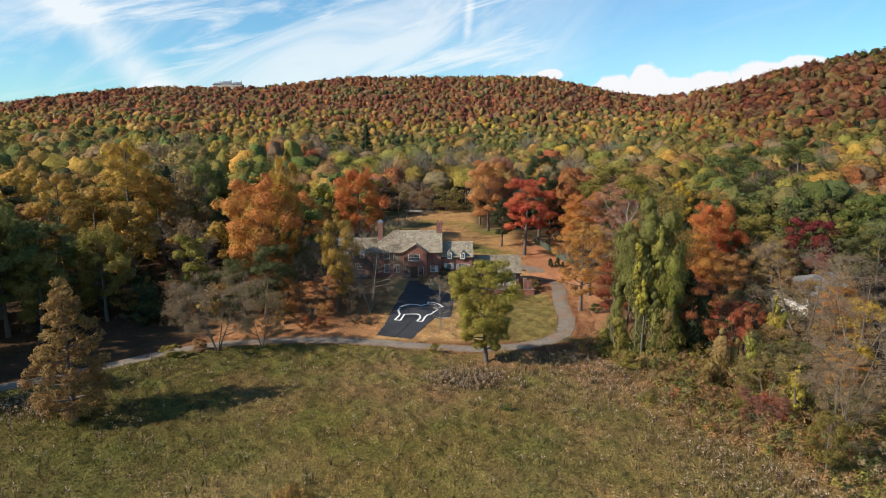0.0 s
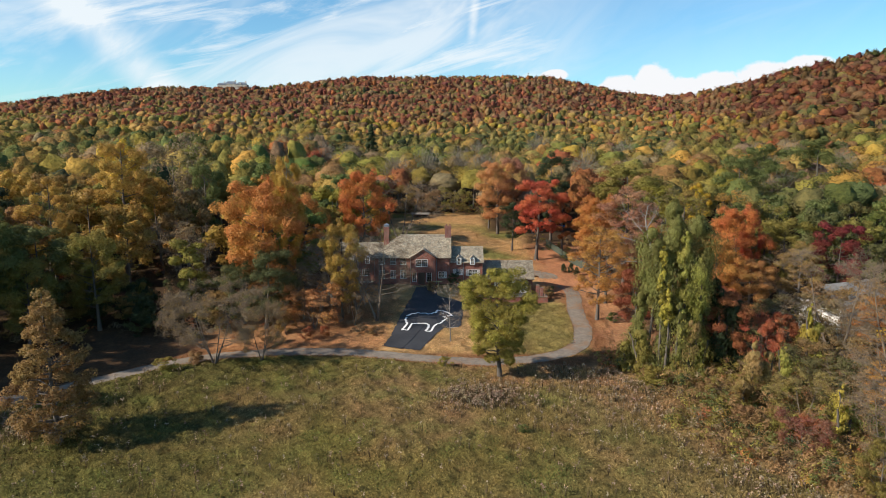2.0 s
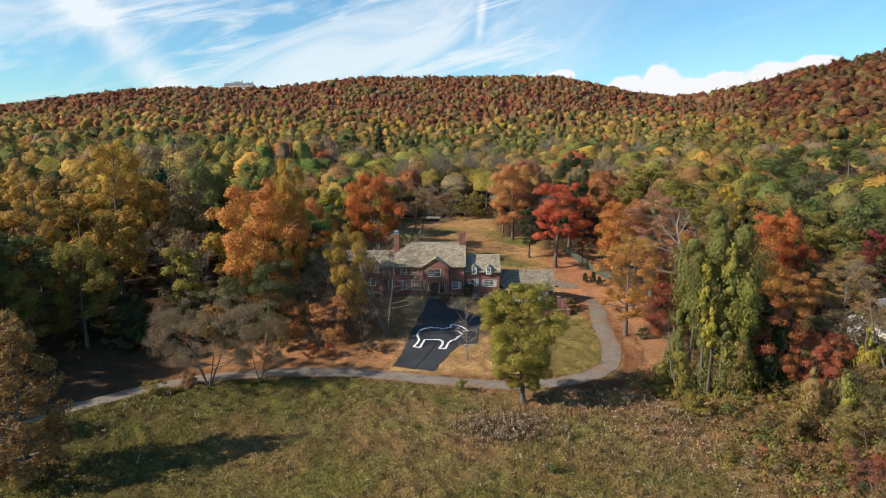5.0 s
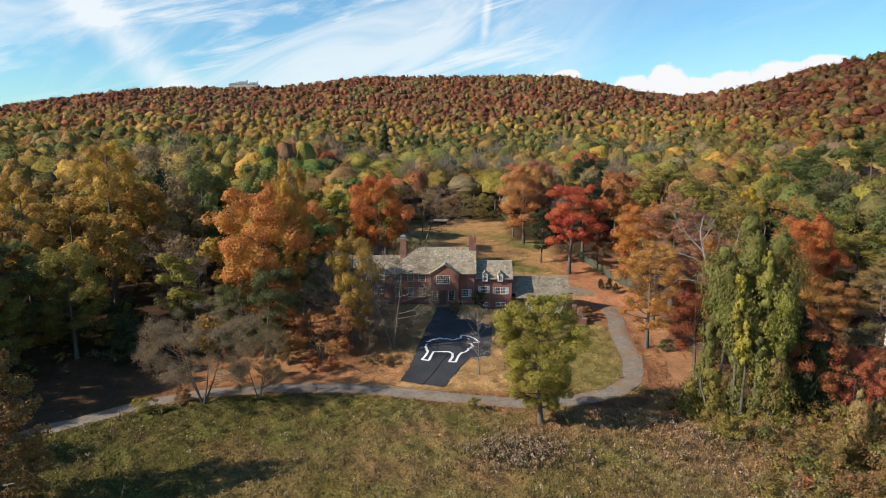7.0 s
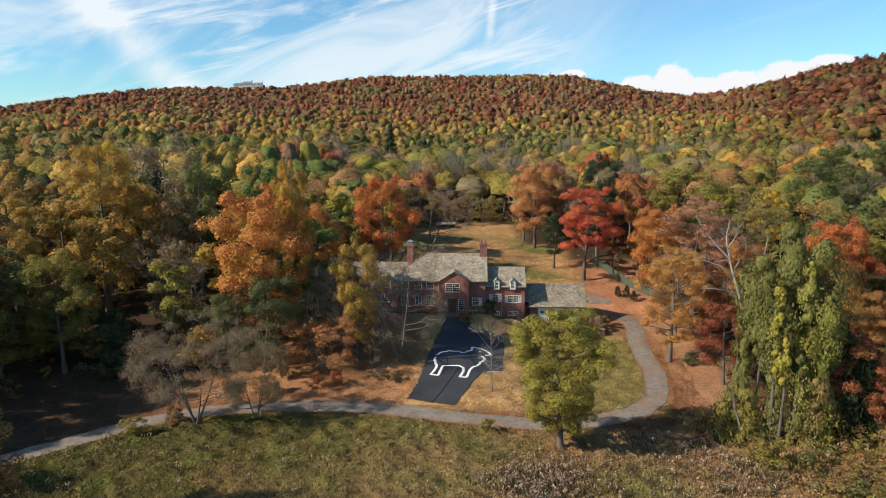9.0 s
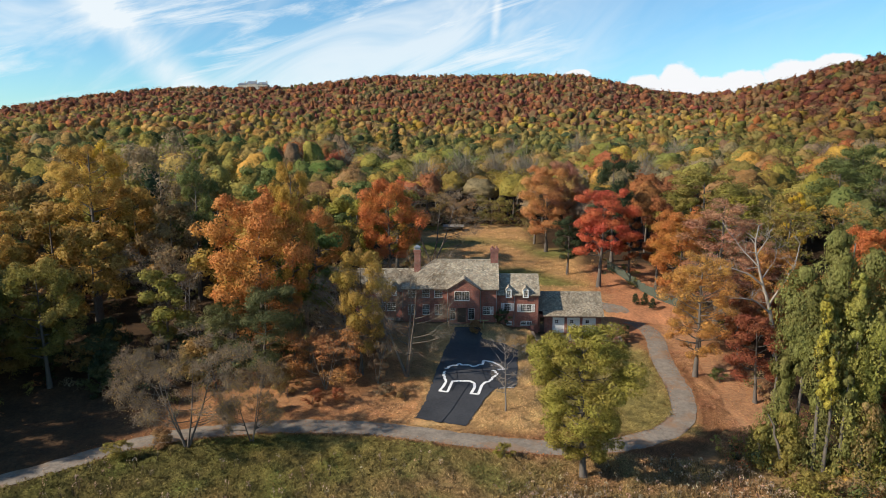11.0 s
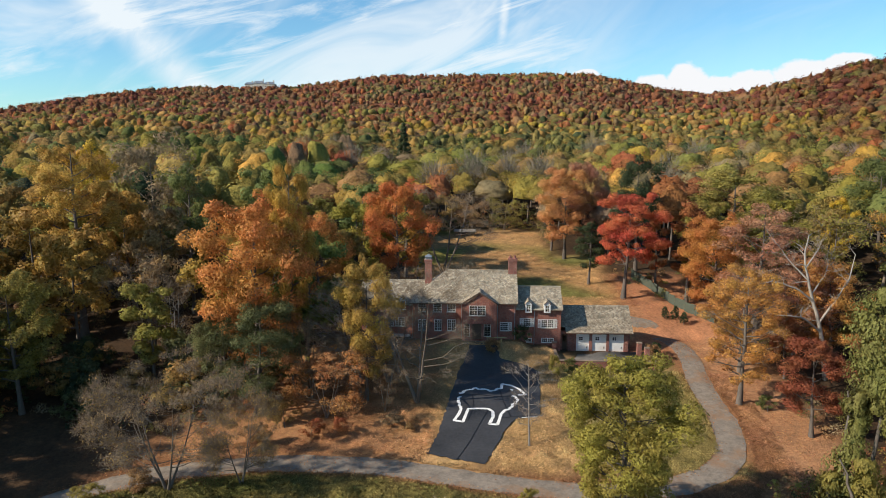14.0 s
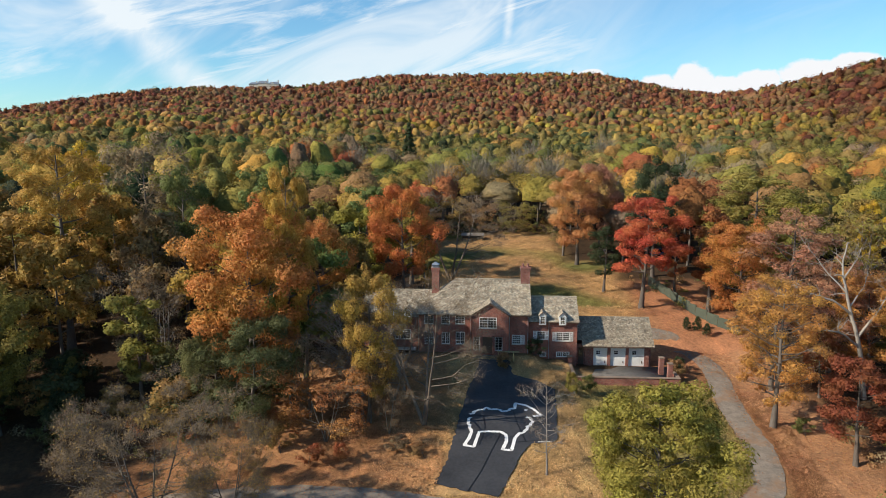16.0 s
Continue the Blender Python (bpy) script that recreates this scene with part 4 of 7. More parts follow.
    # left wing
    wing_holes = [(-20.8, -19.5, 6.2, 7.7), (-19.3, -17.7, 6.2, 7.7)]
    part("wall", pierced(-24.6, -16.41, 2.5, 9.75, 145.5, 145.5 + t, wing_holes), BRICK, ob)
    part("wall", end_wall(-24.6, -24.6 + t, 145.5 + t + 0.002, 152.9, 2.5, 9.75, 149.2, 12.7), BRICK, ob)
    part("wall", boxes((-24.6, -16.41, 152.902, 153.2, 2.5, 9.75)), BRICK, ob)
    part("inner_wall", boxes((-24.2, -16.5, 148.0, 148.12, 5, 9.7)), DARK_ROOM, ob)
    for a, b, c, d in wing_holes:
        window(ob, a, b, c, d, 145.5, 3, 4, halves=1)
    part("ledge", boxes((-21.6, -16.9, 144.3, 145.49, 4.85, 5.0), bevel=0.02), STONE, ob, "pale stone terrace ledge")
    # annex
    annex_holes = [(0.72, 1.95, 6.4, 7.7), (3.5, 5.48, 6.2, 7.57), (1.2, 2.15, 3.85, 4.55), (3.6, 5.5, 3.85, 4.6), (1.2, 1.8, 8.85, 9.19), (4.07, 4.67, 8.85, 9.19)]
    part("wall", pierced(-0.44, 6.55, 2.0, 9.2, 145.5, 145.5 + t, annex_holes), BRICK, ob)
    part("wall", end_wall(6.55 - t, 6.55, 145.5 + t + 0.002, 152.2, 1.5, 9.2, 149.0, 11.85), BRICK, ob)
    part("wall", boxes((-0.44, 6.55, 152.202, 152.5, 1.5, 9.2)), BRICK, ob)
    part("inner_wall", boxes((-0.4, 6.2, 148.0, 148.12, 3, 9.1)), DARK_ROOM, ob)
    window(ob, 0.72, 1.95, 6.4, 7.7, 145.5, 4, 4)
    shutter(ob, 0.2, 0.7, 6.4, 7.7, 145.5)
    shutter(ob, 1.97, 2.42, 6.4, 7.7, 145.5)
    window(ob, 3.5, 5.48, 6.2, 7.57, 145.5, 3, 4, halves=2)
    shutter(ob, 3.0, 3.48, 6.2, 7.57, 145.5)
    shutter(ob, 5.5, 5.98, 6.2, 7.57, 145.5)
    window(ob, 1.2, 2.15, 3.85, 4.55, 145.5, 4, 2)
    window(ob, 3.6, 5.5, 3.85, 4.6, 145.5, 3, 2, halves=2)
    # roofs
    roof(ob, ((-16.9, 144.45, 10.25), (-0.15, 144.45, 10.25), (-0.15, 149.2, 14.5), (-11.3, 149.2, 14.5)), 1, SLATE, label="grey slate roof slope")
    roof(ob, ((-0.15, 153.95, 10.25), (-16.9, 153.95, 10.25), (-11.3, 149.2, 14.5), (-0.15, 149.2, 14.5)), 2, SLATE)
    roof(ob, ((-16.9, 153.95, 10.25), (-16.9, 144.45, 10.25), (-11.3, 149.19, 14.5), (-11.3, 149.21, 14.5)), 3, SLATE)
    roof(ob, ((-24.9, 145.2, 9.65), (-15.4, 145.2, 9.65), (-13.8, 149.2, 12.8), (-24.9, 149.2, 12.8)), 4, SLATE)
    roof(ob, ((-15.4, 153.2, 9.65), (-24.9, 153.2, 9.65), (-24.9, 149.2, 12.8), (-13.8, 149.2, 12.8)), 5, SLATE)
    roof(ob, ((-0.43, 145.2, 9.1), (6.8, 145.2, 9.1), (6.8, 149.0, 12.0), (-0.43, 149.0, 12.0)), 6, SLATE)
    roof(ob, ((6.8, 152.8, 9.1), (-0.43, 152.8, 9.1), (-0.43, 149.0, 12.0), (6.8, 149.0, 12.0)), 7, SLATE)
    roof(ob, ((-3.2, 143.37, 10.4), (-3.2, 144.9, 10.4), (-6.07, 146.9, 12.27), (-6.07, 143.37, 12.27)), 8, SLATE)
    roof(ob, ((-8.94, 144.9, 10.4), (-8.94, 143.37, 10.4), (-6.07, 143.37, 12.27), (-6.07, 146.9, 12.27)), 9, SLATE)
    for a, b, y, z in ((-16.8, -0.2, 149.2, 14.55), (-24.9, -13.9, 149.2, 12.85), (-0.42, 6.8, 149.0, 12.05)):
        x0 = -11.3 if z > 14 else a
        v, f = tube([(x0, y, z), ((x0 + b) / 2, y, z), (b, y, z)], [0.09] * 3, 6)
        part("ridge_cap", fast_mesh("ridge_cap", v, f, SLATE), None, ob)
    for x, z in ((1.5, 10.15), (4.37, 10.1)):
        dormer(ob, x, 145.1, 8.8, z - 0.02, 0.74, 147.0, 20)
    for x in (-18.07, -20.6):
        dormer(ob, x, 145.1, 9.0, 10.55, 0.78, 147.2, 30)
    chimney(ob, -1.5, -0.2, 148.6, 149.7, 12.0, 16.5, False)
    chimney(ob, -14.8, -13.7, 148.65, 149.75, 11.0, 16.3, True)
    for x, y, z0, z1 in ((2.45, 145.43, 3.4, 9.15), (-0.62, 144.72, 4.2, 10.2), (-3.3, 144.72, 4.4, 10.2), (-8.85, 144.72, 4.4, 10.2), (-16.55, 145.42, 4.4, 9.6)):
        pipe(ob, x, y, z0, z1)
    gutter(ob, -3.1, -0.3, 144.45, 10.22)
    gutter(ob, -16.7, -9.1, 144.45, 10.22)
    gutter(ob, 2.3, 3.7, 145.2, 9.08)
    gutter(ob, 5.1, 6.7, 145.2, 9.08)
    # hand rail by the entrance
    rail = thing("handrail", (0, 0, 0), "low yellowed timber rail beside the entrance steps", "railing")
    zb = height(-3.5, 141.4)
    for x in (-4.9, -2.8):
        part("post", boxes((x - 0.06, x + 0.06, 141.4, 141.52, zb - 0.3, 5.72), bevel=0.01), RAIL_WOOD, rail)
    part("rail", boxes((-5.1, -2.0, 141.38, 141.54, 5.721, 5.84), bevel=0.02), RAIL_WOOD, rail)
    return ob


def make_garage():
    ob = thing("garage", (0, 0, 0), "low brick garage with three white doors and a slate roof", "garage")
    bays = [(9.15, 11.2), (11.65, 13.85), (14.25, 16.55)]
    holes = [(a, b, 2.05, 4.95) for a, b in bays]
    part("wall", pierced(7.9, 17.45, 1.4, 5.45, 146.6, 146.95, holes), BRICK_DARK, ob)
    part("wall", end_wall(17.1, 17.45, 146.952, 153.4, 1.4, 5.45, 150, 8.6), BRICK_DARK, ob)
    part("wall", end_wall(6.56, 6.9, 147.4, 153.4, 1.4, 5.45, 150, 8.6), BRICK_DARK, ob)
    part("wall", boxes((6.56, 17.45, 153.402, 153.7, 1.4, 5.45)), BRICK_DARK, ob)
    part("wall", pierced(6.56, 7.898, 1.4, 5.4, 146.9, 147.2, [(7.0, 7.75, 2.2, 4.9)]), BRICK_DARK, ob)
    side = part("door", boxes((7.0, 7.75, 147.02, 147.08, 2.2, 4.9), (7.08, 7.67, 147.0, 147.019, 2.4, 3.4)), DARK_WOOD, ob, "grey-brown side door")
    part("pane", boxes((7.1, 7.65, 147.0, 147.018, 3.6, 4.7)), GLASS, side)
    for a, b in bays:
        d = part("garage_door", boxes((a, b, 146.74, 146.80, 2.12, 4.95)), WHITE, ob, "white timber garage door with a small window")
        n = 7
        for i in range(n):
            x0, x1 = a + (b - a) * i / n, a + (b - a) * (i + 1) / n
            part("board", boxes((x0 + 0.012, x1 - 0.012, 146.718, 146.739, 2.14, 4.93)), WHITE, d)
        xm = (a + b) / 2 - 0.3
        part("pane", boxes((xm - 0.28, xm + 0.28, 146.70, 146.716, 3.95, 4.45)), plain("dark_pane", (0.01, 0.01, 0.012), (0.02, 0.02, 0.024), 0.1), d)
        part("glazing_bars", boxes((xm - 0.025, xm + 0.025, 146.69, 146.70, 3.95, 4.45), (xm - 0.28, xm + 0.28, 146.69, 146.699, 4.175, 4.225)), WHITE, d)
        part("handle", boxes((b - 0.4, b - 0.3, 146.66, 146.717, 2.6, 2.95), bevel=0.01), DARK_WOOD, d)
    for x in (8.55, 11.42, 14.05, 17.0):
        part("pier", boxes((x - 0.2, x + 0.2, 146.5, 146.598, 1.8, 5.3)), BRICK_DARK, ob)
    part("lintel", boxes((7.9, 17.5, 146.42, 146.598, 5.0, 5.3)), DARK_WOOD, ob)
    roof(ob, ((7.4, 145.85, 5.35), (17.8, 145.85, 5.35), (17.8, 150, 8.8), (7.4, 150, 8.8)), 41, SLATE_BROWN, label="brown-grey slate roof slope")
    roof(ob, ((17.8, 154.1, 5.35), (6.56, 154.1, 5.35), (6.56, 150, 8.8), (17.8, 150, 8.8)), 42, SLATE_BROWN)
    roof(ob, ((6.57, 146.7, 6.05), (7.39, 146.7, 6.05), (7.39, 150, 8.8), (6.57, 150, 8.8)), 43, SLATE_BROWN)
    gutter(ob, 7.5, 17.75, 145.85, 5.33)
    return ob


def make_terrace():
    court = new("terrace_floor", fast_mesh("terrace_floor", *(lambda b: b)(flat_box(5.6, 20.0, 139.9, 146.49, 1.0, 2.19)), COURT))
    tagged(court, "stained concrete court before the garage", "pavement", kind="structure")
    ob = thing("terrace_wall", (0, 0, 0), "low red brick parapet with a weathered brown coping round the court", "wall")
    front = part("wall", boxes((5.35, 19.75, 139.4, 139.75, 0.3, 2.95)), BRICK, ob)
    part("coping", boxes((5.3, 19.8, 139.32, 139.83, 2.951, 3.07), bevel=0.02), COPING, front)
    side = part("wall", boxes((5.35, 5.7, 139.752, 145.4, 0.3, 2.95)), BRICK, ob)
    part("coping", boxes((5.3, 5.78, 139.84, 145.4, 2.951, 3.07), bevel=0.02), COPING, side)
    for x, y, z in ((18.6, 140.6, 4.7), (18.15, 143.4, 4.6), (5.55, 145.2, 4.0)):
        p = part("pier", boxes((x - 0.32, x + 0.32, y - 0.32, y + 0.32, 0.5, z)), BRICK_DARK, ob, "weathered brick gate pier")
        part("coping", boxes((x - 0.38, x + 0.38, y - 0.38, y + 0.38, z + 0.001, z + 0.12), bevel=0.02), COPING, p)
    end = part("wall", boxes((19.4, 19.748, 139.752, 142.2, 0.3, 2.95)), BRICK, ob)
    part("coping", boxes((19.33, 19.8, 139.84, 142.25, 2.951, 3.07), bevel=0.02), COPING, end)
    return ob


def flat_box(x0, x1, y0, y1, z0, z1):
    v = [(x, y, z) for z in (z0, z1) for y in (y0, y1) for x in (x0, x1)]
    return v, [(0, 2, 3, 1), (4, 5, 7, 6), (0, 1, 5, 4), (2, 6, 7, 3), (0, 4, 6, 2), (1, 3, 7, 5)]


def make_shed():
    z = height(-9.7, 217)
    ob = thing("shed", (-9.7, 217, z), "small open-fronted weathered timber shed in the pasture", "shed")
    for x0, x1, y0, y1 in ((-2.6, -2.5, 0, 2.6), (2.5, 2.6, 0, 2.6), (-2.6, 2.6, 2.61, 2.7)):
        part("wall", boxes((x0, x1, y0, y1, -0.4, 1.35)), DARK_WOOD, ob)
    for x in (-2.5, 0.0, 2.5):
        part("post", boxes((x - 0.07, x + 0.07, -0.1, 0.04, -0.4, 1.45)), DARK_WOOD, ob)
    part("roof", slab((-2.9, -0.35, 1.5), (2.9, -0.35, 1.5), (2.9, 2.9, 1.75), (-2.9, 2.9, 1.75), 0.08), PALE_BARK, ob, "grey board roof")
    return ob


def make_fence():
    pts = [(25.4, 181), (26.4, 177), (28.0, 170.5), (29.6, 165), (32.0, 161), (34.5, 158)]
    ob = thing("fence", (0, 0, 0), "faded green board fence beside the drive", "fence")
    for (ax, ay), (bx, by) in zip(pts[:-1], pts[1:]):
        n = max(1, round(math.hypot(bx - ax, by - ay) / 2.0))
        for i in range(n):
            x0, y0 = ax + (bx - ax) * i / n, ay + (by - ay) * i / n
            x1, y1 = ax + (bx - ax) * (i + 1) / n, ay + (by - ay) * (i + 1) / n
            za, zb = height(x0, y0), height(x1, y1)
            a = math.atan2(y1 - y0, x1 - x0)
            ln = math.hypot(x1 - x0, y1 - y0)
            p = part("post", boxes((-0.06, 0.06, -0.06, 0.06, -0.3, 1.9), bevel=0.01), FENCE_GREEN, ob)
            p.matrix_local = Matrix.Translation((x0, y0, za)) @ Matrix.Rotation(a, 4, "Z")
            boards = []
            for k in range(10):
                boards.append((0.07 + (ln - 0.14) * k / 10 + 0.008, 0.07 + (ln - 0.14) * (k + 1) / 10 - 0.008, -0.09, -0.062, -0.05, 1.75 + 0.03 * math.sin(k * 7 + i)))
            q = part("panel", boxes(*boards, (0.07, ln - 0.07, -0.06, -0.02, 0.4, 0.5), (0.07, ln - 0.07, -0.06, -0.02, 1.3, 1.4)), FENCE_GREEN, ob)
            q.matrix_local = Matrix.Translation((x0, y0, (za + zb) / 2)) @ Matrix.Rotation(a, 4, "Z")
    return ob


def make_hill_house():
    x, y = -316, 1000
    z = height(x, y) + 11.0
    ob = thing("hill_house", (x, y, z), "large grey-roofed white house on the far ridge", "house")
    for i, (x0, x1, hh, ridge) in enumerate(((-22, -10, 5.5, 8.5), (-10, 6, 6.5, 10.5), (6, 21, 5.5, 9))):
        hs = [(x0 + 1.5 + k * 3.4, x0 + 2.9 + k * 3.4, 1.2, 3.0) for k in range(int((x1 - x0 - 2) / 3.4))]
        part("wall", pierced(x0, x1 - 0.01, -12, hh, -4, -3.6, hs), STONE, ob)
        # solid block; its dark colour stands for unlit rooms in the openings
        part("wall", boxes((x0, x1 - 0.01, -3.59, 6, -12, hh)), DARK_ROOM, ob)
        for a, b in (((x0 - 0.5, -4.6, hh), (x1 + 0.5, -4.6, hh)),):
            part("roof", slab(a, b, (x1 - 1.5, 1, ridge), (x0 + 1.5, 1, ridge), 0.3), LEAD, ob)
        part("chimney", boxes((x1 - 3, x1 - 1.6, 0, 1.2, hh, ridge + 1.8)), STONE, ob)
    for xx in (-6, 2, 12):
        part("gable", end_gable(xx, -4.2, 5.0, 5.2, 8.6), STONE, ob)
    return ob


def end_gable(x, y, w, z0, z1):
    bm = bmesh.new()
    a = bm.faces.new([bm.verts.new(p) for p in ((x - w / 2, y, z0 - 3), (x + w / 2, y, z0 - 3), (x + w / 2, y, z0), (x, y, z1), (x - w / 2, y, z0))])
    r = bmesh.ops.extrude_face_region(bm, geom=[a])
    bmesh.ops.translate(bm, vec=(0, 5, 0), verts=[v for v in r["geom"] if isinstance(v, bmesh.types.BMVert)])
    bmesh.ops.recalc_face_normals(bm, faces=bm.faces[:])
    return bm


def make_neighbour():
    z = height(71, 124) - 0.9
    ob = thing("neighbour_house", (71, 124, z), "white neighbouring house with a pale grey roof among trees", "house")
    holes = [(-4.6, -3.4, 1.2, 2.8), (-1.6, -0.4, 1.2, 2.8), (2.6, 3.8, 1.2, 2.8), (-4.6, -3.4, 4.2, 5.6), (-1.6, -0.4, 4.2, 5.6), (2.6, 3.8, 4.2, 5.6)]
    part("wall", pierced(-6, 6, -0.5, 6.4, -4, -3.7, holes), WHITE, ob)
    part("wall", end_wall(-6, -5.7, -3.69, 4, -0.5, 6.4, 0, 9.4), WHITE, ob)
    part("wall", end_wall(5.7, 6, -3.69, 4, -0.5, 6.4, 0, 9.4), WHITE, ob)
    part("wall", boxes((-5.69, 5.69, 3.7, 4, -0.5, 6.4)), WHITE, ob)
    for a, b, c, d in holes:
        window(ob, a, b, c, d, -4, 2, 2)
    roof(ob, ((-6.4, -4.5, 6.2), (6.4, -4.5, 6.2), (6.4, 0, 9.7), (-6.4, 0, 9.7)), 61, LIGHT_ROOF)
    roof(ob, ((6.4, 4.5, 6.2), (-6.4, 4.5, 6.2), (-6.4, 0, 9.7), (6.4, 0, 9.7)), 62, LIGHT_ROOF)
    ob.rotation_euler = (0, 0, radians(24))
    return ob


def make_car(x, y, turn, paint, label):
    """A small hatchback, seen from far off."""
    ob = thing("parked_car", Matrix.LocRotScale((x, y, height(x, y)), Euler((0, 0, radians(turn))), None), label, "car")
    part("body", boxes((-2.1, 2.1, -0.85, 0.85, 0.28, 0.95), bevel=0.14), paint, ob)
    bm = bmesh.new()
    low, top = [(-1.7, 0.9), (0.9, 0.9)], [(-1.25, 1.5), (0.3, 1.5)]
    ring = [[bm.verts.new((px, s * (0.78 if k == 0 else 0.62), pz)) for px, pz in (low if k == 0 else top)] for s in (-1, 1) for k in (0, 1)]
    a, b, c, d = ring
    for quad in ((a[0], a[1], b[1], b[0]), (c[1], c[0], d[0], d[1]), (b[0], b[1], d[1], d[0]), (a[1], c[1], d[1], b[1]), (c[0], a[0], b[0], d[0])):
        bm.faces.new(quad)
    part("window", bm, CAR_GLASS, ob, "dark window glass")
    part("roof", boxes((-1.2, 0.26, -0.6, 0.6, 1.502, 1.55), bevel=0.02), paint, ob)
    for wx in (-1.35, 1.35):
        for wy in (-0.8, 0.8):
            v, f = tube([(wx, wy - 0.1, 0.32), (wx, wy - 0.09, 0.32), (wx, wy + 0.09, 0.32), (wx, wy + 0.1, 0.32)], [0.2, 0.32, 0.32, 0.2], 14)
            w = part("wheel", fast_mesh("wheel", v, f, CAR_TYRE), None, ob)
            part("rim", boxes((wx - 0.15, wx + 0.15, wy - 0.105, wy + 0.105, 0.17, 0.47), bevel=0.05), CAR_PAINT, w)
    return ob


CAR_PAINT = plain("pale_car_paint", (0.42, 0.46, 0.42), (0.50, 0.54, 0.50), 0.3, 1.0)
CAR_GLASS = plain("car_glass", (0.015, 0.018, 0.02), (0.03, 0.034, 0.036), 0.1, 1.0)
CAR_TYRE = plain("tyre_rubber", (0.015, 0.015, 0.015), (0.03, 0.03, 0.03), 0.8, 3.0)
BLUE_PAINT = plain("blue_car_paint", (0.02, 0.07, 0.24), (0.03, 0.10, 0.32), 0.25, 1.0)
make_car(104.8, 158.2, 12, CAR_PAINT, "pale silver-green car parked on a drive among trees")
make_car(33.2, 203.5, 20, BLUE_PAINT, "blue car parked among trees beyond the fence")
LIGHT_ROOF = slate_material("pale_shingle", [(0.22, 0.21, 0.20), (0.34, 0.33, 0.31), (0.28, 0.27, 0.26)])
make_neighbour()
make_house()
make_garage()
make_terrace()
make_shed()
make_fence()
make_hill_house()


# ---- trees ----
HUE = {"orange": (0.53, 0.235, 0.07), "gold": (0.46, 0.285, 0.07), "yellow": (0.56, 0.38, 0.05), "olive": (0.275, 0.23, 0.06), "green": (0.15, 0.168, 0.055), "deep": (0.06, 0.08, 0.036),
       "red": (0.55, 0.14, 0.07), "flame": (0.55, 0.2, 0.065), "amber": (0.53, 0.275, 0.075), "mauve": (0.44, 0.22, 0.13), "umber": (0.35, 0.23, 0.078), "dusk": (0.125, 0.135, 0.058), "maroon": (0.23, 0.048, 0.044), "rust": (0.36, 0.14, 0.06), "brown": (0.30, 0.185, 0.085), "lime": (0.31, 0.262, 0.058), "grey": (0.27, 0.20, 0.115), "pink": (0.38, 0.185, 0.115), "wine": (0.25, 0.085, 0.055)}
WORDS = {"orange": "orange", "gold": "golden-orange", "yellow": "yellow", "olive": "olive-green", "green": "green", "deep": "dark green", "red": "scarlet", "flame": "red-orange", "maroon": "dark crimson", "rust": "rust-red", "brown": "brown", "lime": "yellow-green", "umber": "dull brown-gold", "amber": "amber", "dusk": "dusky green", "grey": "thin grey-brown", "pink": "dull pinkish-red"}


def proto(key, seed, h, radius, base, shape, limbs, leaves, size, puff, twigs=0, stems=1, keep=1.0, bark=None, hollow=0.35, lean=0.05, thick=0.017, sides=8, upright=1.0, spray=0):
    (wv, wf), spots = grow(seed, h, radius, base, shape, limbs, twigs, stems, thick, lean, sides, upright)
    wood = fast_mesh(key + "_trunk", wv, wf, bark or BARK)
    crown = None
    if leaves:
        cv, cf, cn = foliage(seed + 50, spots, leaves, size, puff, hollow, keep=keep)
        crown = fast_mesh(key + "_crown", cv, cf, LEAF, facing=cn)
    twig = None
    if spray:
        tv, tf = fine_twigs(seed + 90, spots, int(spray * 1.4), 0.06 * h)
        twig = fast_mesh(key + "_twigs", tv, tf, TWIG)
    return wood, crown, h, twig


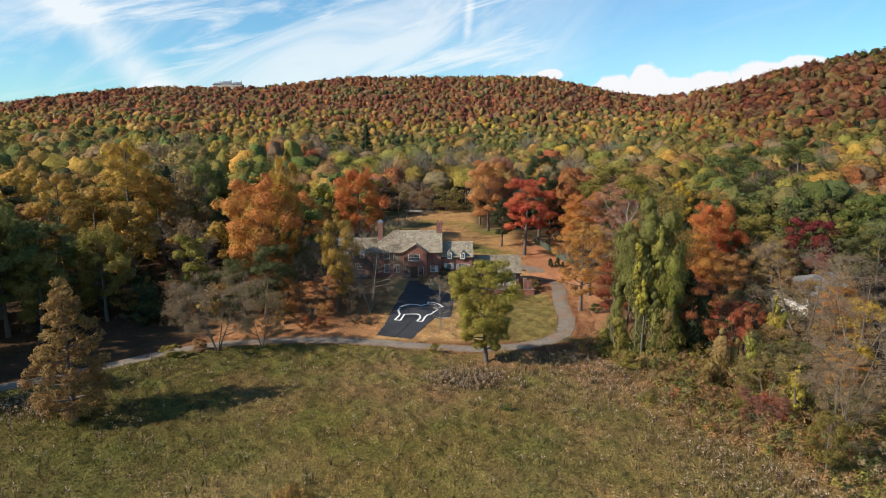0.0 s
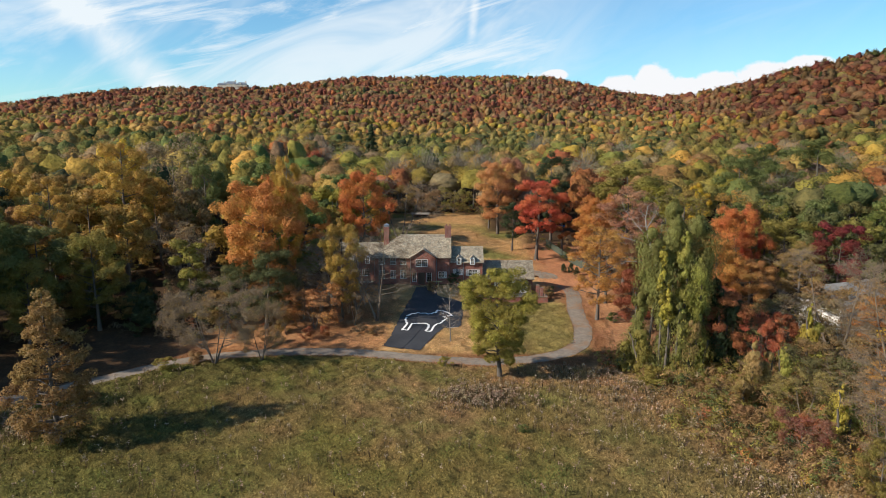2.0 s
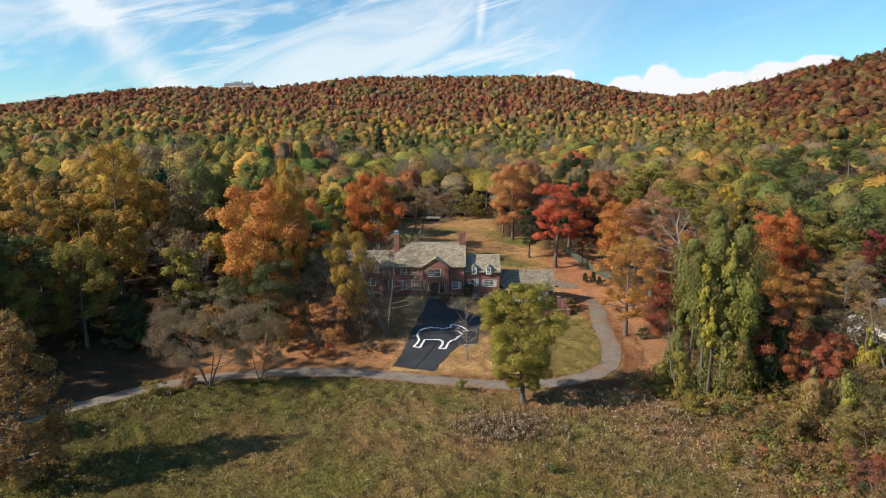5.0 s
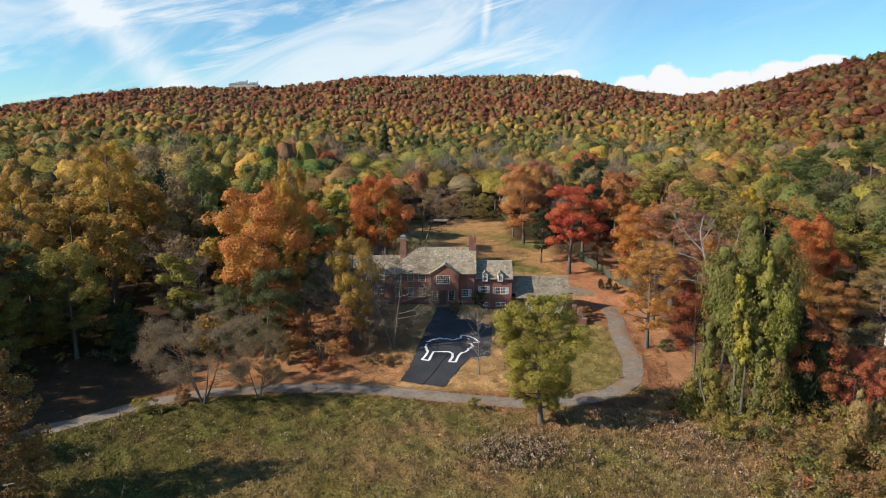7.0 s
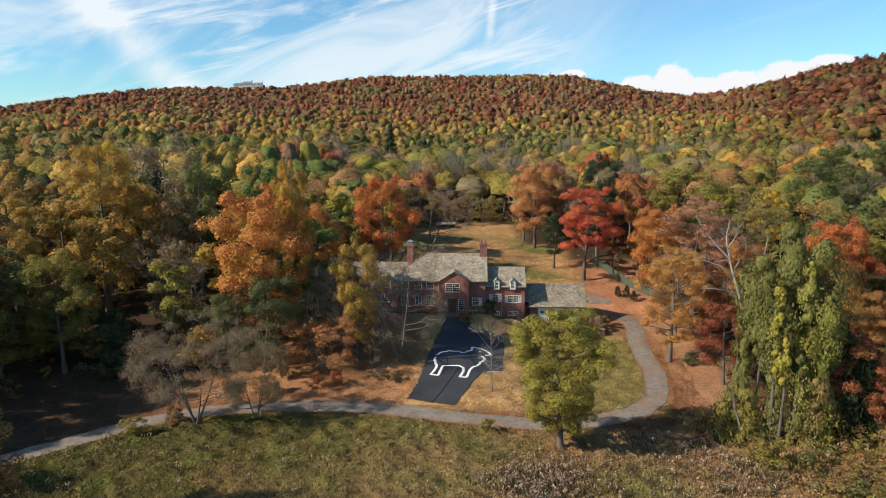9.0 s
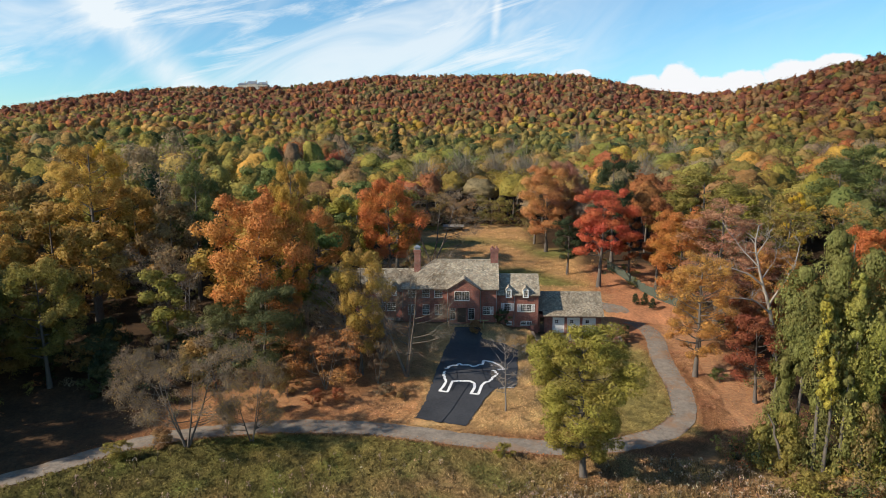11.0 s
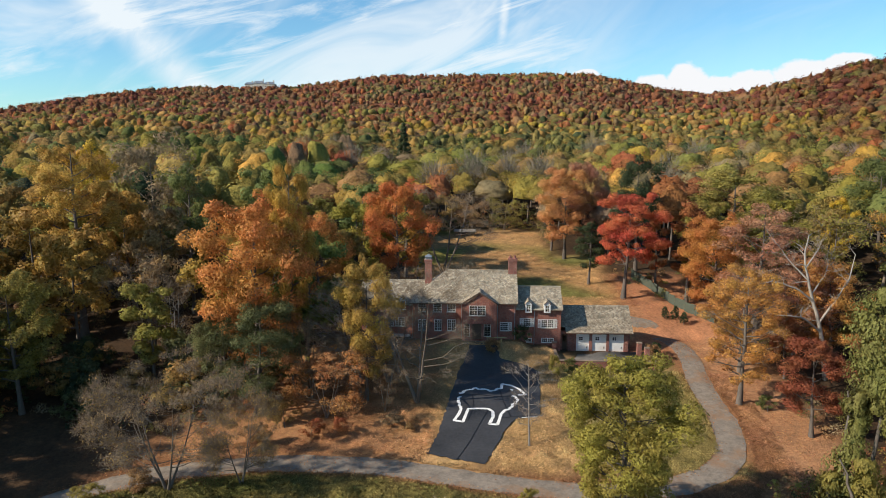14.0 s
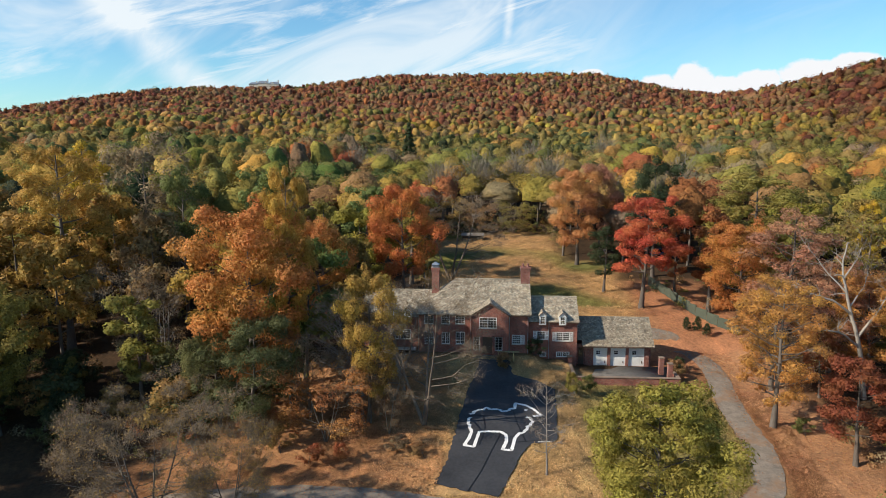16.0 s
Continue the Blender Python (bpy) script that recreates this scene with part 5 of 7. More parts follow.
PROTO = {
    "maple": proto("maple", 11, 20, 6.6, 0.22, "round", 28, 30000, 0.195, 1.45),
    "maple_b": proto("maple_b", 12, 20, 6.2, 0.20, "round", 26, 26000, 0.195, 1.5, lean=0.08),
    "tulip": proto("tulip", 13, 32, 7.5, 0.28, "oval", 32, 30000, 0.235, 1.5),
    "tulip_b": proto("tulip_b", 14, 30, 7.0, 0.30, "oval", 26, 24000, 0.235, 1.4, keep=0.85),
    "oak": proto("oak", 15, 17, 5.4, 0.13, "oval", 52, 60000, 0.15, 1.1, hollow=0.4, lean=0.1),
    "maple_thin": proto("maple_thin", 22, 18, 5.6, 0.16, "oval", 38, 17000, 0.165, 1.05, keep=0.72, spray=1500),
    "maple_thin2": proto("maple_thin2", 23, 20, 6.2, 0.28, "round", 26, 24000, 0.19, 1.2, keep=0.88),
    "near_a": proto("near_a", 41, 20, 5.6, 0.22, "round", 18, 13000, 0.25, 1.5),
    "near_b": proto("near_b", 42, 21, 5.2, 0.25, "oval", 20, 13000, 0.25, 1.45, keep=0.9),
    "cone": proto("cone", 16, 16, 5.0, 0.04, "spire", 70, 24000, 0.165, 0.9, keep=0.97, upright=0.7),
    "bare": proto("bare", 17, 16, 6.0, 0.22, "vase", 24, 700, 0.2, 1.0, twigs=4, stems=3, bark=PALE_BARK, keep=0.5, upright=1.7, spray=2200),
    "bare_b": proto("bare_b", 18, 14, 5.4, 0.12, "vase", 26, 1500, 0.18, 1.0, twigs=4, stems=4, bark=GREY_BARK, upright=1.8, thick=0.02, spray=3600),
    "bare_c": proto("bare_c", 28, 14, 8.0, 0.14, "round", 40, 0, 0.2, 1.0, twigs=6, stems=2, bark=PALE_BARK, upright=1.3, thick=0.032, spray=1500),
    "thicket": proto("thicket", 19, 10.5, 7.4, 0.2, "round", 54, 3600, 0.12, 1.0, twigs=6, stems=4, bark=BROWN_BARK, thick=0.024, lean=0.14, upright=1.0, spray=16000),
    "thicket_b": proto("thicket_b", 29, 10.5, 6.0, 0.16, "round", 36, 5000, 0.14, 1.1, twigs=5, stems=3, bark=BROWN_BARK, thick=0.022, lean=0.14, upright=1.3, spray=8000),
    "bare_d": proto("bare_d", 47, 16, 7.4, 0.22, "round", 36, 0, 0.2, 1.0, twigs=5, stems=3, bark=BROWN_BARK, thick=0.021, lean=0.16, upright=1.1, spray=3000),
    "shrub_tree": proto("shrub_tree", 48, 8, 4.6, 0.1, "round", 32, 8000, 0.16, 0.9, stems=4, keep=0.7, bark=GREY_BARK, upright=1.2, spray=1600),
    "clipped": proto("clipped", 49, 3, 1.25, 0.03, "spire", 30, 3000, 0.11, 0.5, sides=5),
    "sapling": proto("sapling", 20, 8, 2.4, 0.2, "oval", 20, 0, 0.2, 0.5, twigs=5, bark=PALE_BARK, thick=0.010, upright=1.6, spray=500),
    "bush": proto("bush", 21, 3.0, 2.0, 0.08, "round", 14, 3200, 0.135, 0.75, stems=3, sides=5),
    "wood_a": proto("wood_a", 31, 20, 5.8, 0.25, "round", 14, 5400, 0.41, 1.8, sides=6),
    "wood_b": proto("wood_b", 32, 22, 5.0, 0.25, "oval", 15, 5200, 0.39, 1.7, sides=6),
    "wood_c": proto("wood_c", 33, 18, 5.6, 0.2, "round", 14, 5200, 0.41, 1.8, lean=0.1, sides=6),
    "wood_d": proto("wood_d", 34, 20, 4.8, 0.3, "vase", 13, 4800, 0.39, 1.7, sides=6),
    "wood_thin": proto("wood_thin", 35, 19, 5.2, 0.3, "vase", 16, 1900, 0.30, 1.6, twigs=1, bark=GREY_BARK, sides=6, upright=1.5, spray=1100),
    "pine": proto("pine", 36, 20, 4.0, 0.15, "cone", 34, 3500, 0.6, 1.1),
}


def plant(kind, x, y, h, hue, label="", wide=1.0, turn=None, lean_to=None, group="", name="tree", category="tree", sink=0.0):
    wood, crown, h0, twig = PROTO[kind]
    s = h / h0
    rz = math.radians(turn) if turn is not None else (x * 12.9898 + y * 78.233) % 6.28
    if lean_to is not None:
        mean = np.mean([v.co[:] for v in wood.vertices], axis=0)
        rz = math.radians(lean_to) - math.atan2(mean[1], mean[0])
    ob = new(name)
    ob.matrix_world = Matrix.LocRotScale((x, y, height(x, y) - sink), Euler((0, 0, rz)), (s * wide, s * wide, s))
    w = part("trunk" if category != "shrub" else "stem", wood, None, ob)
    if twig:
        part("fine_branching", twig, None, ob)["kind"] = "stuff"
    if crown:
        c = part("crown", crown, None, ob)
        col = HUE[hue] if isinstance(hue, str) else hue
        c.color = (*col, 1)
    return tagged(ob, label, category, group)


# kind, x, y, height, hue, width, label: the trees that stand out
KNOWN = [
    ("cone", -47.6, 80.8, 19.5, (0.27, 0.17, 0.066), 1.0, "oval tree with brown leaves in the meadow"),
    ("oak", 6.9, 101.2, 17.3, "lime", 1.05, "round olive-green tree beside the lane"),
    ("thicket", -37.6, 106, 12.0, "umber", 0.86, "spreading many-stemmed leafless tree beside the lane"),
    ("thicket_b", -30.6, 107.6, 9, "umber", 0.72, "small many-stemmed tree with sparse olive leaves"),
    ("tulip", -70, 146, 32, "gold", 0.95, "tall golden tulip tree at the edge of the wood"),
    ("tulip_b", -75, 129, 27, "gold", 0.9, "tall golden-brown tree at the edge of the wood"),
    ("wood_thin", -67, 165, 31, "grey", 1.0, "tall tree with thin grey-brown leaves"),
    ("near_b", -57, 158, 27, "green", 0.75, "green maple among golden trees"),
    ("tulip", -31.4, 130.6, 31, (0.50, 0.31, 0.07), 0.5, "tall slim golden tree above its neighbours"),
    ("maple", -35.9, 129.4, 27, "orange", 0.98, "broad orange maple at the edge of the lawn"),
    ("maple_b", -32, 152, 21, "orange", 0.95, "orange maple near the house"),
    ("near_a", -42, 148, 21, "gold", 1.1, "golden-orange maple behind others"),
    ("maple", -20.7, 126.4, 19.5, (0.42, 0.28, 0.072), 0.68, "golden maple beside the house"),
    ("maple_b", -34, 122.5, 15.5, "dusk", 1.05, "dense dark green tree by the lane"),
    ("maple", -38.5, 125, 13, (0.15, 0.15, 0.06), 0.95, "dense olive-green tree by the lane"),
    ("bare_d", -14.1, 126.5, 17.5, "brown", 1.0, "leafless grey-brown tree in front of the house"),
    ("bare_d", -18.6, 132, 14, "grey", 1.0, "leafless grey-brown tree in front of the house"),
    ("bare_b", -18.0, 124, 6.5, "brown", 0.9, "leafless small tree on the bank"),
    ("bare_c", -17.5, 135, 12, "grey", 0.8, "leafless grey tree beside the house"),
    ("bare_b", -28, 127, 11, "grey", 0.9, "half-bare grey tree on the bank"),
    ("sapling", -0.4, 116.8, 10.5, "brown", 1.0, "leafless young tree on the rough grass"),
    ("shrub_tree", -25.0, 122.2, 8.2, (0.48, 0.23, 0.085), 1.15, "low half-bare orange tree on the bank"),
    ("bare_c", -22.8, 133, 13, "grey", 0.9, "leafless grey tree beside the house"),
    ("bare_b", -21, 125.5, 9, "grey", 1.0, "leafless small tree on the bank"),
    ("maple", -21.0, 166, 23.5, "flame", 0.85, "orange-red maple behind the house"),
    ("bare_d", -13.5, 182, 18, "grey", 1.2, "leafless grey tree at the edge of the pasture"),
    ("maple_thin2", 20.967, 168, 20.5, "red", 1.15, "scarlet maple beside the drive"),
    ("maple", 13.5, 196, 22, (0.56, 0.28, 0.11), 0.95, "orange maple at the edge of the pasture"),
    ("maple_b", 19, 199, 23, "pink", 0.75, "salmon-red maple at the edge of the pasture"),
    ("near_b", 27.3, 186, 25, "deep", 0.8, "dark green tree behind the scarlet maple"),
    ("near_b", 15.8, 176, 13, "deep", 1.1, "low dark green tree beside the scarlet maple"),
    ("maple", 34.6, 159.5, 19, "orange", 1.0, "bright orange maple by the fence"),
    ("maple_thin", 27.5, 128.5, 18.6, "amber", 1.0, "golden tree beside the drive"),
    ("maple_thin", 31.5, 139, 16, "amber", 1.1, "golden-orange tree beside the drive"),
    ("maple_thin", 38.4, 151, 22.5, "mauve", 1.25, "tree with thin pinkish-brown leaves"),
    ("maple_thin", 41, 143, 17, "pink", 1.2, "tree with thin dull red leaves"),
    ("tulip_b", 62, 173, 18.5, "yellow", 0.7, "yellow tree on the slope"),
    ("maple_b", 61.5, 140, 20.5, "red", 0.42, "small scarlet tree against an orange maple"),
    ("near_b", -81, 170, 30, "yellow", 0.7, "bright yellow tree behind golden ones"),
    ("near_a", 49, 190, 22, "olive", 1.6, "broad pale olive tree on the slope"),
    ("maple", 57.5, 139, 21, "flame", 0.85, "red-orange maple in the wood"),
    ("maple_b", 48.5, 126, 17.5, (0.56, 0.27, 0.075), 0.95, "orange maple in the wood"),
    ("maple_thin2", 75, 133, 18.5, "maroon", 1.0, "dark crimson tree in the wood"),
    ("bare_b", 47, 74, 11, "brown", 1.1, "bare grey tree at the meadow's edge"),
    ("bare_d", 59.6, 105.8, 18, "grey", 1.1, "bare pale-limbed tree in the thicket"),
    ("bare_d", 64, 98.4, 17, "grey", 1.15, "bare grey-brown tree in the thicket"),
    ("shrub_tree", 46.5, 103, 8.5, (0.52, 0.16, 0.08), 0.7, "small red maple at the meadow's edge"),
    ("shrub_tree", 44.5, 86.5, 6.5, (0.33, 0.26, 0.09), 1.0, "small yellow-green tree at the meadow's edge"),
    ("maple", 55, 127, 13, (0.42, 0.22, 0.08), 1.1, "low brown-gold maple in the wood"),
    ("maple_b", 45, 140, 17, (0.52, 0.26, 0.08), 1.0, "amber tree behind the vines"),
    ("bare_d", 57, 87, 12.5, "grey", 1.0, "bare pale-trunked tree in the thicket"),
    ("bare_d", 50.5, 78, 11, "grey", 1.0, "bare pale-trunked tree in the thicket"),
    ("shrub_tree", 68, 96, 11, "yellow", 0.9, "yellow-green tree with thin leaves in the thicket"),
    ("shrub_tree", 40.4, 78.9, 4.6, (0.30, 0.13, 0.085), 1.2, "low wine-brown shrubby tree at the meadow's edge"),
    ("shrub_tree", 54, 96, 7.5, (0.30, 0.20, 0.085), 1.2, "low brown shrubby tree in the thicket"),
    ("shrub_tree", 36.3, 91.5, 3.6, (0.33, 0.25, 0.075), 1.1, "low olive-gold shrub at the meadow's edge"),
    ("shrub_tree", 49, 92, 7, (0.16, 0.15, 0.06), 1.2, "low dark green shrubby tree in the thicket"),
    ("maple_thin", 65, 104, 12, "orange", 1.4, "low orange tree in the thicket"),
    ("shrub_tree", 62, 111, 10, (0.30, 0.21, 0.10), 1.2, "brown shrubby tree in the thicket"),
    ("shrub_tree", 67, 115, 10.5, (0.36, 0.22, 0.09), 1.2, "amber shrubby tree in the thicket"),
    ("shrub_tree", 56, 112, 9, (0.20, 0.17, 0.07), 1.2, "olive shrubby tree in the thicket"),
    ("maple_thin", 55.5, 88, 7.5, "amber", 1.5, "low amber tree in the thicket"),
    # the next seven are out of view, added for the shade they cast
    ("near_b", -80, 79, 24, "olive", 1.1, "tall tree at the wood's edge beside the lane"),
    ("near_a", -91, 84, 26, "gold", 1.1, "tall tree at the wood's edge beside the lane"),
    ("tulip", -80, 104, 27, "olive", 1.0, "tall tree at the wood's edge beside the lane"),
    ("near_b", -84, 93, 27, "olive", 1.1, "tall tree at the wood's edge beside the lane"),
    ("near_b", -94, 103, 28, "gold", 1.0, "tall tree at the wood's edge beside the lane"),
    ("near_b", -88, 110, 28, "olive", 1.2, "tall tree at the wood's edge beside the lane"),
    ("near_a", -98, 92, 24, "green", 1.1, "tall green tree at the wood's edge beside the lane"),
    ("maple", -77, 113, 24, "green", 0.9, "green maple at the edge of the wood"),
    ("near_a", -12.2, 52, 8.8, "umber", 0.95, "golden-brown small tree in the meadow"),
    ("bare_b", -55.5, 140, 15.5, "grey", 1.1, "bare grey tree at the edge of the wood"),
    ("bare", -49, 133, 14, "grey", 0.9, "bare grey tree at the edge of the wood"),
    ("tulip_b", -84, 122, 24, "olive", 1.0, "tall olive-green tree at the edge of the wood"),
    ("maple_b", -70, 111, 16.5, "olive", 0.95, "olive-green tree at the edge of the wood"),
    ("maple", -64, 122, 19, "olive", 0.95, "olive-gold tree at the edge of the wood"),
    ("maple_thin", 66.5, 131, 15, "umber", 1.2, "brown-gold tree in the wood"),
    ("near_a", 70, 144, 18, "olive", 1.1, "olive-green tree in the wood"),
    ("near_b", 62, 150, 19, "green", 1.1, "green tree in the wood"),
    ("shrub_tree", -8, 224, 8, "brown", 1.3, "low brown tree at the back of the pasture"),
    ("shrub_tree", 1, 226, 8, "olive", 1.3, "low olive tree at the back of the pasture"),
    ("shrub_tree", -16, 226, 9, "umber", 1.3, "low brown-gold tree at the back of the pasture"),
    ("near_a", 82, 194, 24, "green", 1.1, "large green tree on the slope"),
    ("near_a", 97, 212, 26, "green", 1.1, "large green tree on the slope"),
    ("near_a", 122, 228, 27, "green", 1.1, "large green tree on the slope"),
    ("pine", -38.3, 330, 26, "deep", 0.9, "dark pine that stands above the woods"),
]
for kind, x, y, h, hue, wide, label in KNOWN:
    plant(kind, x, y, h, hue, label, wide)


def make_snag(x, y):
    """A dead tree: a leaning pale trunk, long bare limbs and their twigs."""
    rng = np.random.default_rng(44)
    ob = thing("dead_tree", (x, y, height(x, y)), "dead pale-limbed tree leaning over the drive", "tree")
    limbs = [([(0, 0, -0.4), (-0.7, 0.1, 5), (-1.9, 0.2, 9.5), (-3.2, 0, 13), (-4.2, 0.3, 17), (-4.0, 0.2, 20.5)], 0.36), ([(-1.5, 0.2, 8.2), (-0.2, -0.4, 11), (1.6, -0.6, 14.5), (2.2, -0.4, 18)], 0.2),
             ([(-2.5, 0.1, 11.2), (-5.2, -0.6, 13.2), (-8.4, -1.0, 14.3), (-11, -1.2, 13.9)], 0.17), ([(-1.1, 0.1, 6.8), (-4.2, -0.8, 9.2), (-7.6, -1.4, 9.6), (-10.4, -1.8, 8.8)], 0.16),
             ([(-3.5, 0, 14.2), (-6.2, 0.5, 17), (-8.0, 0.8, 19.5)], 0.13), ([(-3.9, 0.2, 16), (-2.2, 0.6, 18.5), (-1.2, 0.8, 21)], 0.12), ([(-2.9, 0, 12.4), (-0.8, 1.2, 14.6), (0.4, 2.0, 17.6)], 0.12)]
    pieces = []
    for pts, r in limbs:
        p = np.array(pts, float)
        u = np.linspace(0, 1, len(p) * 3)
        fine = np.stack([np.interp(u, np.linspace(0, 1, len(p)), p[:, k]) for k in range(3)], 1) + rng.normal(0, 0.09, (len(u), 3)) * u[:, None]
        pieces.append(tube(fine, r * (1 - 0.8 * u), 7))
        for k in range(9):
            at = fine[rng.integers(len(u) // 3, len(u))]
            end = at + np.array([rng.normal(-0.4, 1.2), rng.normal(0, 0.8), rng.uniform(-0.2, 1.8)])
            pieces.append(tube([at, (at + end) / 2 + rng.normal(0, 0.15, 3), end], [r * 0.25, r * 0.16, 0.012], 4))
            for _ in range(3):
                tip = end + np.array([rng.normal(-0.1, 0.6), rng.normal(0, 0.6), rng.uniform(0, 1.0)])
                pieces.append(tube([(at + end) / 2, (at + end + tip) / 3 + rng.normal(0, 0.1, 3), tip], [0.022, 0.016, 0.008], 3))
    v, f = joined(pieces)
    part("trunk", fast_mesh("snag_trunk", v, f, DEAD_WOOD), None, ob)
    return ob


DEAD_WOOD = plain("dead_wood", (0.20, 0.175, 0.145), (0.43, 0.385, 0.33), 0.9, 1.5, 0.02, stretch=(1, 1, 0.4))
make_snag(42.6, 137)


def make_vine_tower(x, y, columns, label, seed):
    """Trees buried under climbing vines: leafy curtains that hang from top to ground."""
    rng = np.random.default_rng(seed)
    ob = thing("vine_covered_tree", (x, y, height(x, y)), label, "tree")
    for dx, dy, h, r, hue, foot in columns:
        s = np.linspace(0, 1, 7)[:, None]
        path = np.array([dx, dy, 0]) + np.array([rng.normal(0, 0.5), rng.normal(0, 0.5), h * 0.93]) * s + rng.normal(0, 0.15, (7, 3)) * s
        path[0, 2] = -0.4
        v, f = tube(path, 0.2 * (1 - 0.8 * s[:, 0]) + 0.03, 7)
        part("trunk", fast_mesh("trunk", v, f, BARK), None, ob)
        n = int((h - foot) * 3.4) + 5
        fz = foot / h + (1 - foot / h) * rng.uniform(0.0, 1, n)
        ang = rng.uniform(0, 6.28, n)
        wide = r * (0.75 + 0.3 * np.sin(fz * 9 + seed + dx)) * np.where(fz > 0.72, np.sqrt(np.clip((1 - fz) * 3.6, 0.02, 1)), 1.0) * rng.uniform(0.55, 1.4, n)
        c = np.stack([dx + np.cos(ang) * wide * 0.55, dy + np.sin(ang) * wide * 0.55, fz * h], 1)
        k = int(26000 * ((h - foot) * r) / (24 * 3.4) / n) + 16
        cc = np.repeat(c, k, 0)
        d = rng.normal(0, 1, (len(cc), 3))
        d /= np.linalg.norm(d, axis=1)[:, None]
        rad = np.repeat(wide * rng.uniform(0.4, 0.75, n), k)[:, None]
        pos = cc + d * rad * np.array([0.9, 0.9, 1.25]) * rng.uniform(0.5, 1, (len(cc), 1))
        pos[:, 2] = np.clip(pos[:, 2], 0.1, h)
        out = d.copy()
        out[:, :2] += np.stack([np.cos(ang), np.sin(ang)], 1).repeat(k, 0) * 0.8
        v, f = cards(rng, pos, out, 0.2, 1.6, droop=0.8)
        crown = part("vine_curtain", fast_mesh("vine_curtain", v, f, LEAF, facing=rounded_facing(v, np.repeat(out + np.array([0, 0, 0.3]), 3, 0), 0.65)), None, ob)
        crown.color = (*HUE[hue], 1)
    return ob


HUE["ivy"], HUE["ivy_light"], HUE["ivy_yellow"], HUE["straw"] = (0.215, 0.208, 0.064), (0.33, 0.31, 0.075), (0.43, 0.36, 0.07), (0.36, 0.26, 0.10)
make_vine_tower(32.6, 104, [(0.3, 0.6, 26.5, 4.6, "ivy", 15), (3.6, 0.2, 24, 3.8, "ivy", 13), (-2.8, 0.6, 22, 3.4, "ivy", 11), (-1.4, -1.4, 20, 2.3, "ivy", 0), (1.4, -1.8, 22, 2.2, "ivy_light", 4), (3.6, -1.8, 18, 2.2, "ivy_light", 0), (5.4, 0.6, 19, 2.6, "ivy", 3), (-4.2, 1, 13, 2.3, "ivy", 0),
                          (8.0, 1.2, 14, 3.2, "deep", 0), (10.4, 0.8, 11, 2.6, "deep", 0), (0.6, -2.6, 12, 1.9, "ivy", 0), (2.4, -3.2, 9, 2.0, "straw", 0), (4.4, -2.4, 6, 1.8, "olive", 0), (-4.4, -1.6, 7, 2.2, "olive", 0), (-6.2, 0, 5, 2.0, "olive", 0)], "tall trees smothered in green climbing vines", 3)
make_vine_tower(30.6, 101.6, [(0, 0, 20, 0.9, "ivy_yellow", 9), (0.9, -0.4, 15, 0.9, "ivy_yellow", 8)], "slim tree trunk wrapped in yellow vine leaves", 6)
make_vine_tower(45.5, 80.6, [(0, 0, 8, 1.3, "ivy_yellow", 0), (1.8, 0.8, 5.5, 1.3, "ivy_light", 0)], "snag wrapped in yellow-green vines", 8)
make_vine_tower(53.5, 103, [(0, 0, 11, 1.4, "ivy_yellow", 4), (1.2, 0.3, 8, 1.8, "ivy_light", 0)], "snag wrapped in yellow vines", 10)
make_vine_tower(40.5, 92.3, [(0, 0, 9, 1.5, "straw", 0), (2.4, 1.0, 7, 1.6, "straw", 0), (4.4, 0.4, 8, 1.4, "ivy_light", 0), (-1.6, -1.0, 4, 1.6, "straw", 0)], "low snag under straw-coloured and green vines", 9)


# ---- the wood round the clearing ----
rng = np.random.default_rng(77)
LEFT_MIX = ["green", "olive", "olive", "gold", "gold", "brown", "umber", "deep"]
RIGHT_MIX = ["green", "green", "green", "olive", "olive", "olive", "lime", "gold", "rust"]
BACK_MIX = ["green", "green", "olive", "olive", "umber", "olive", "grey", "gold", "brown", "rust"]
taken = [(k[1], k[2], 5.0 * k[5]) for k in KNOWN] + [(33, 103, 8.5), (71, 124, 9), (33.2, 202, 8), (31, 192, 5)]


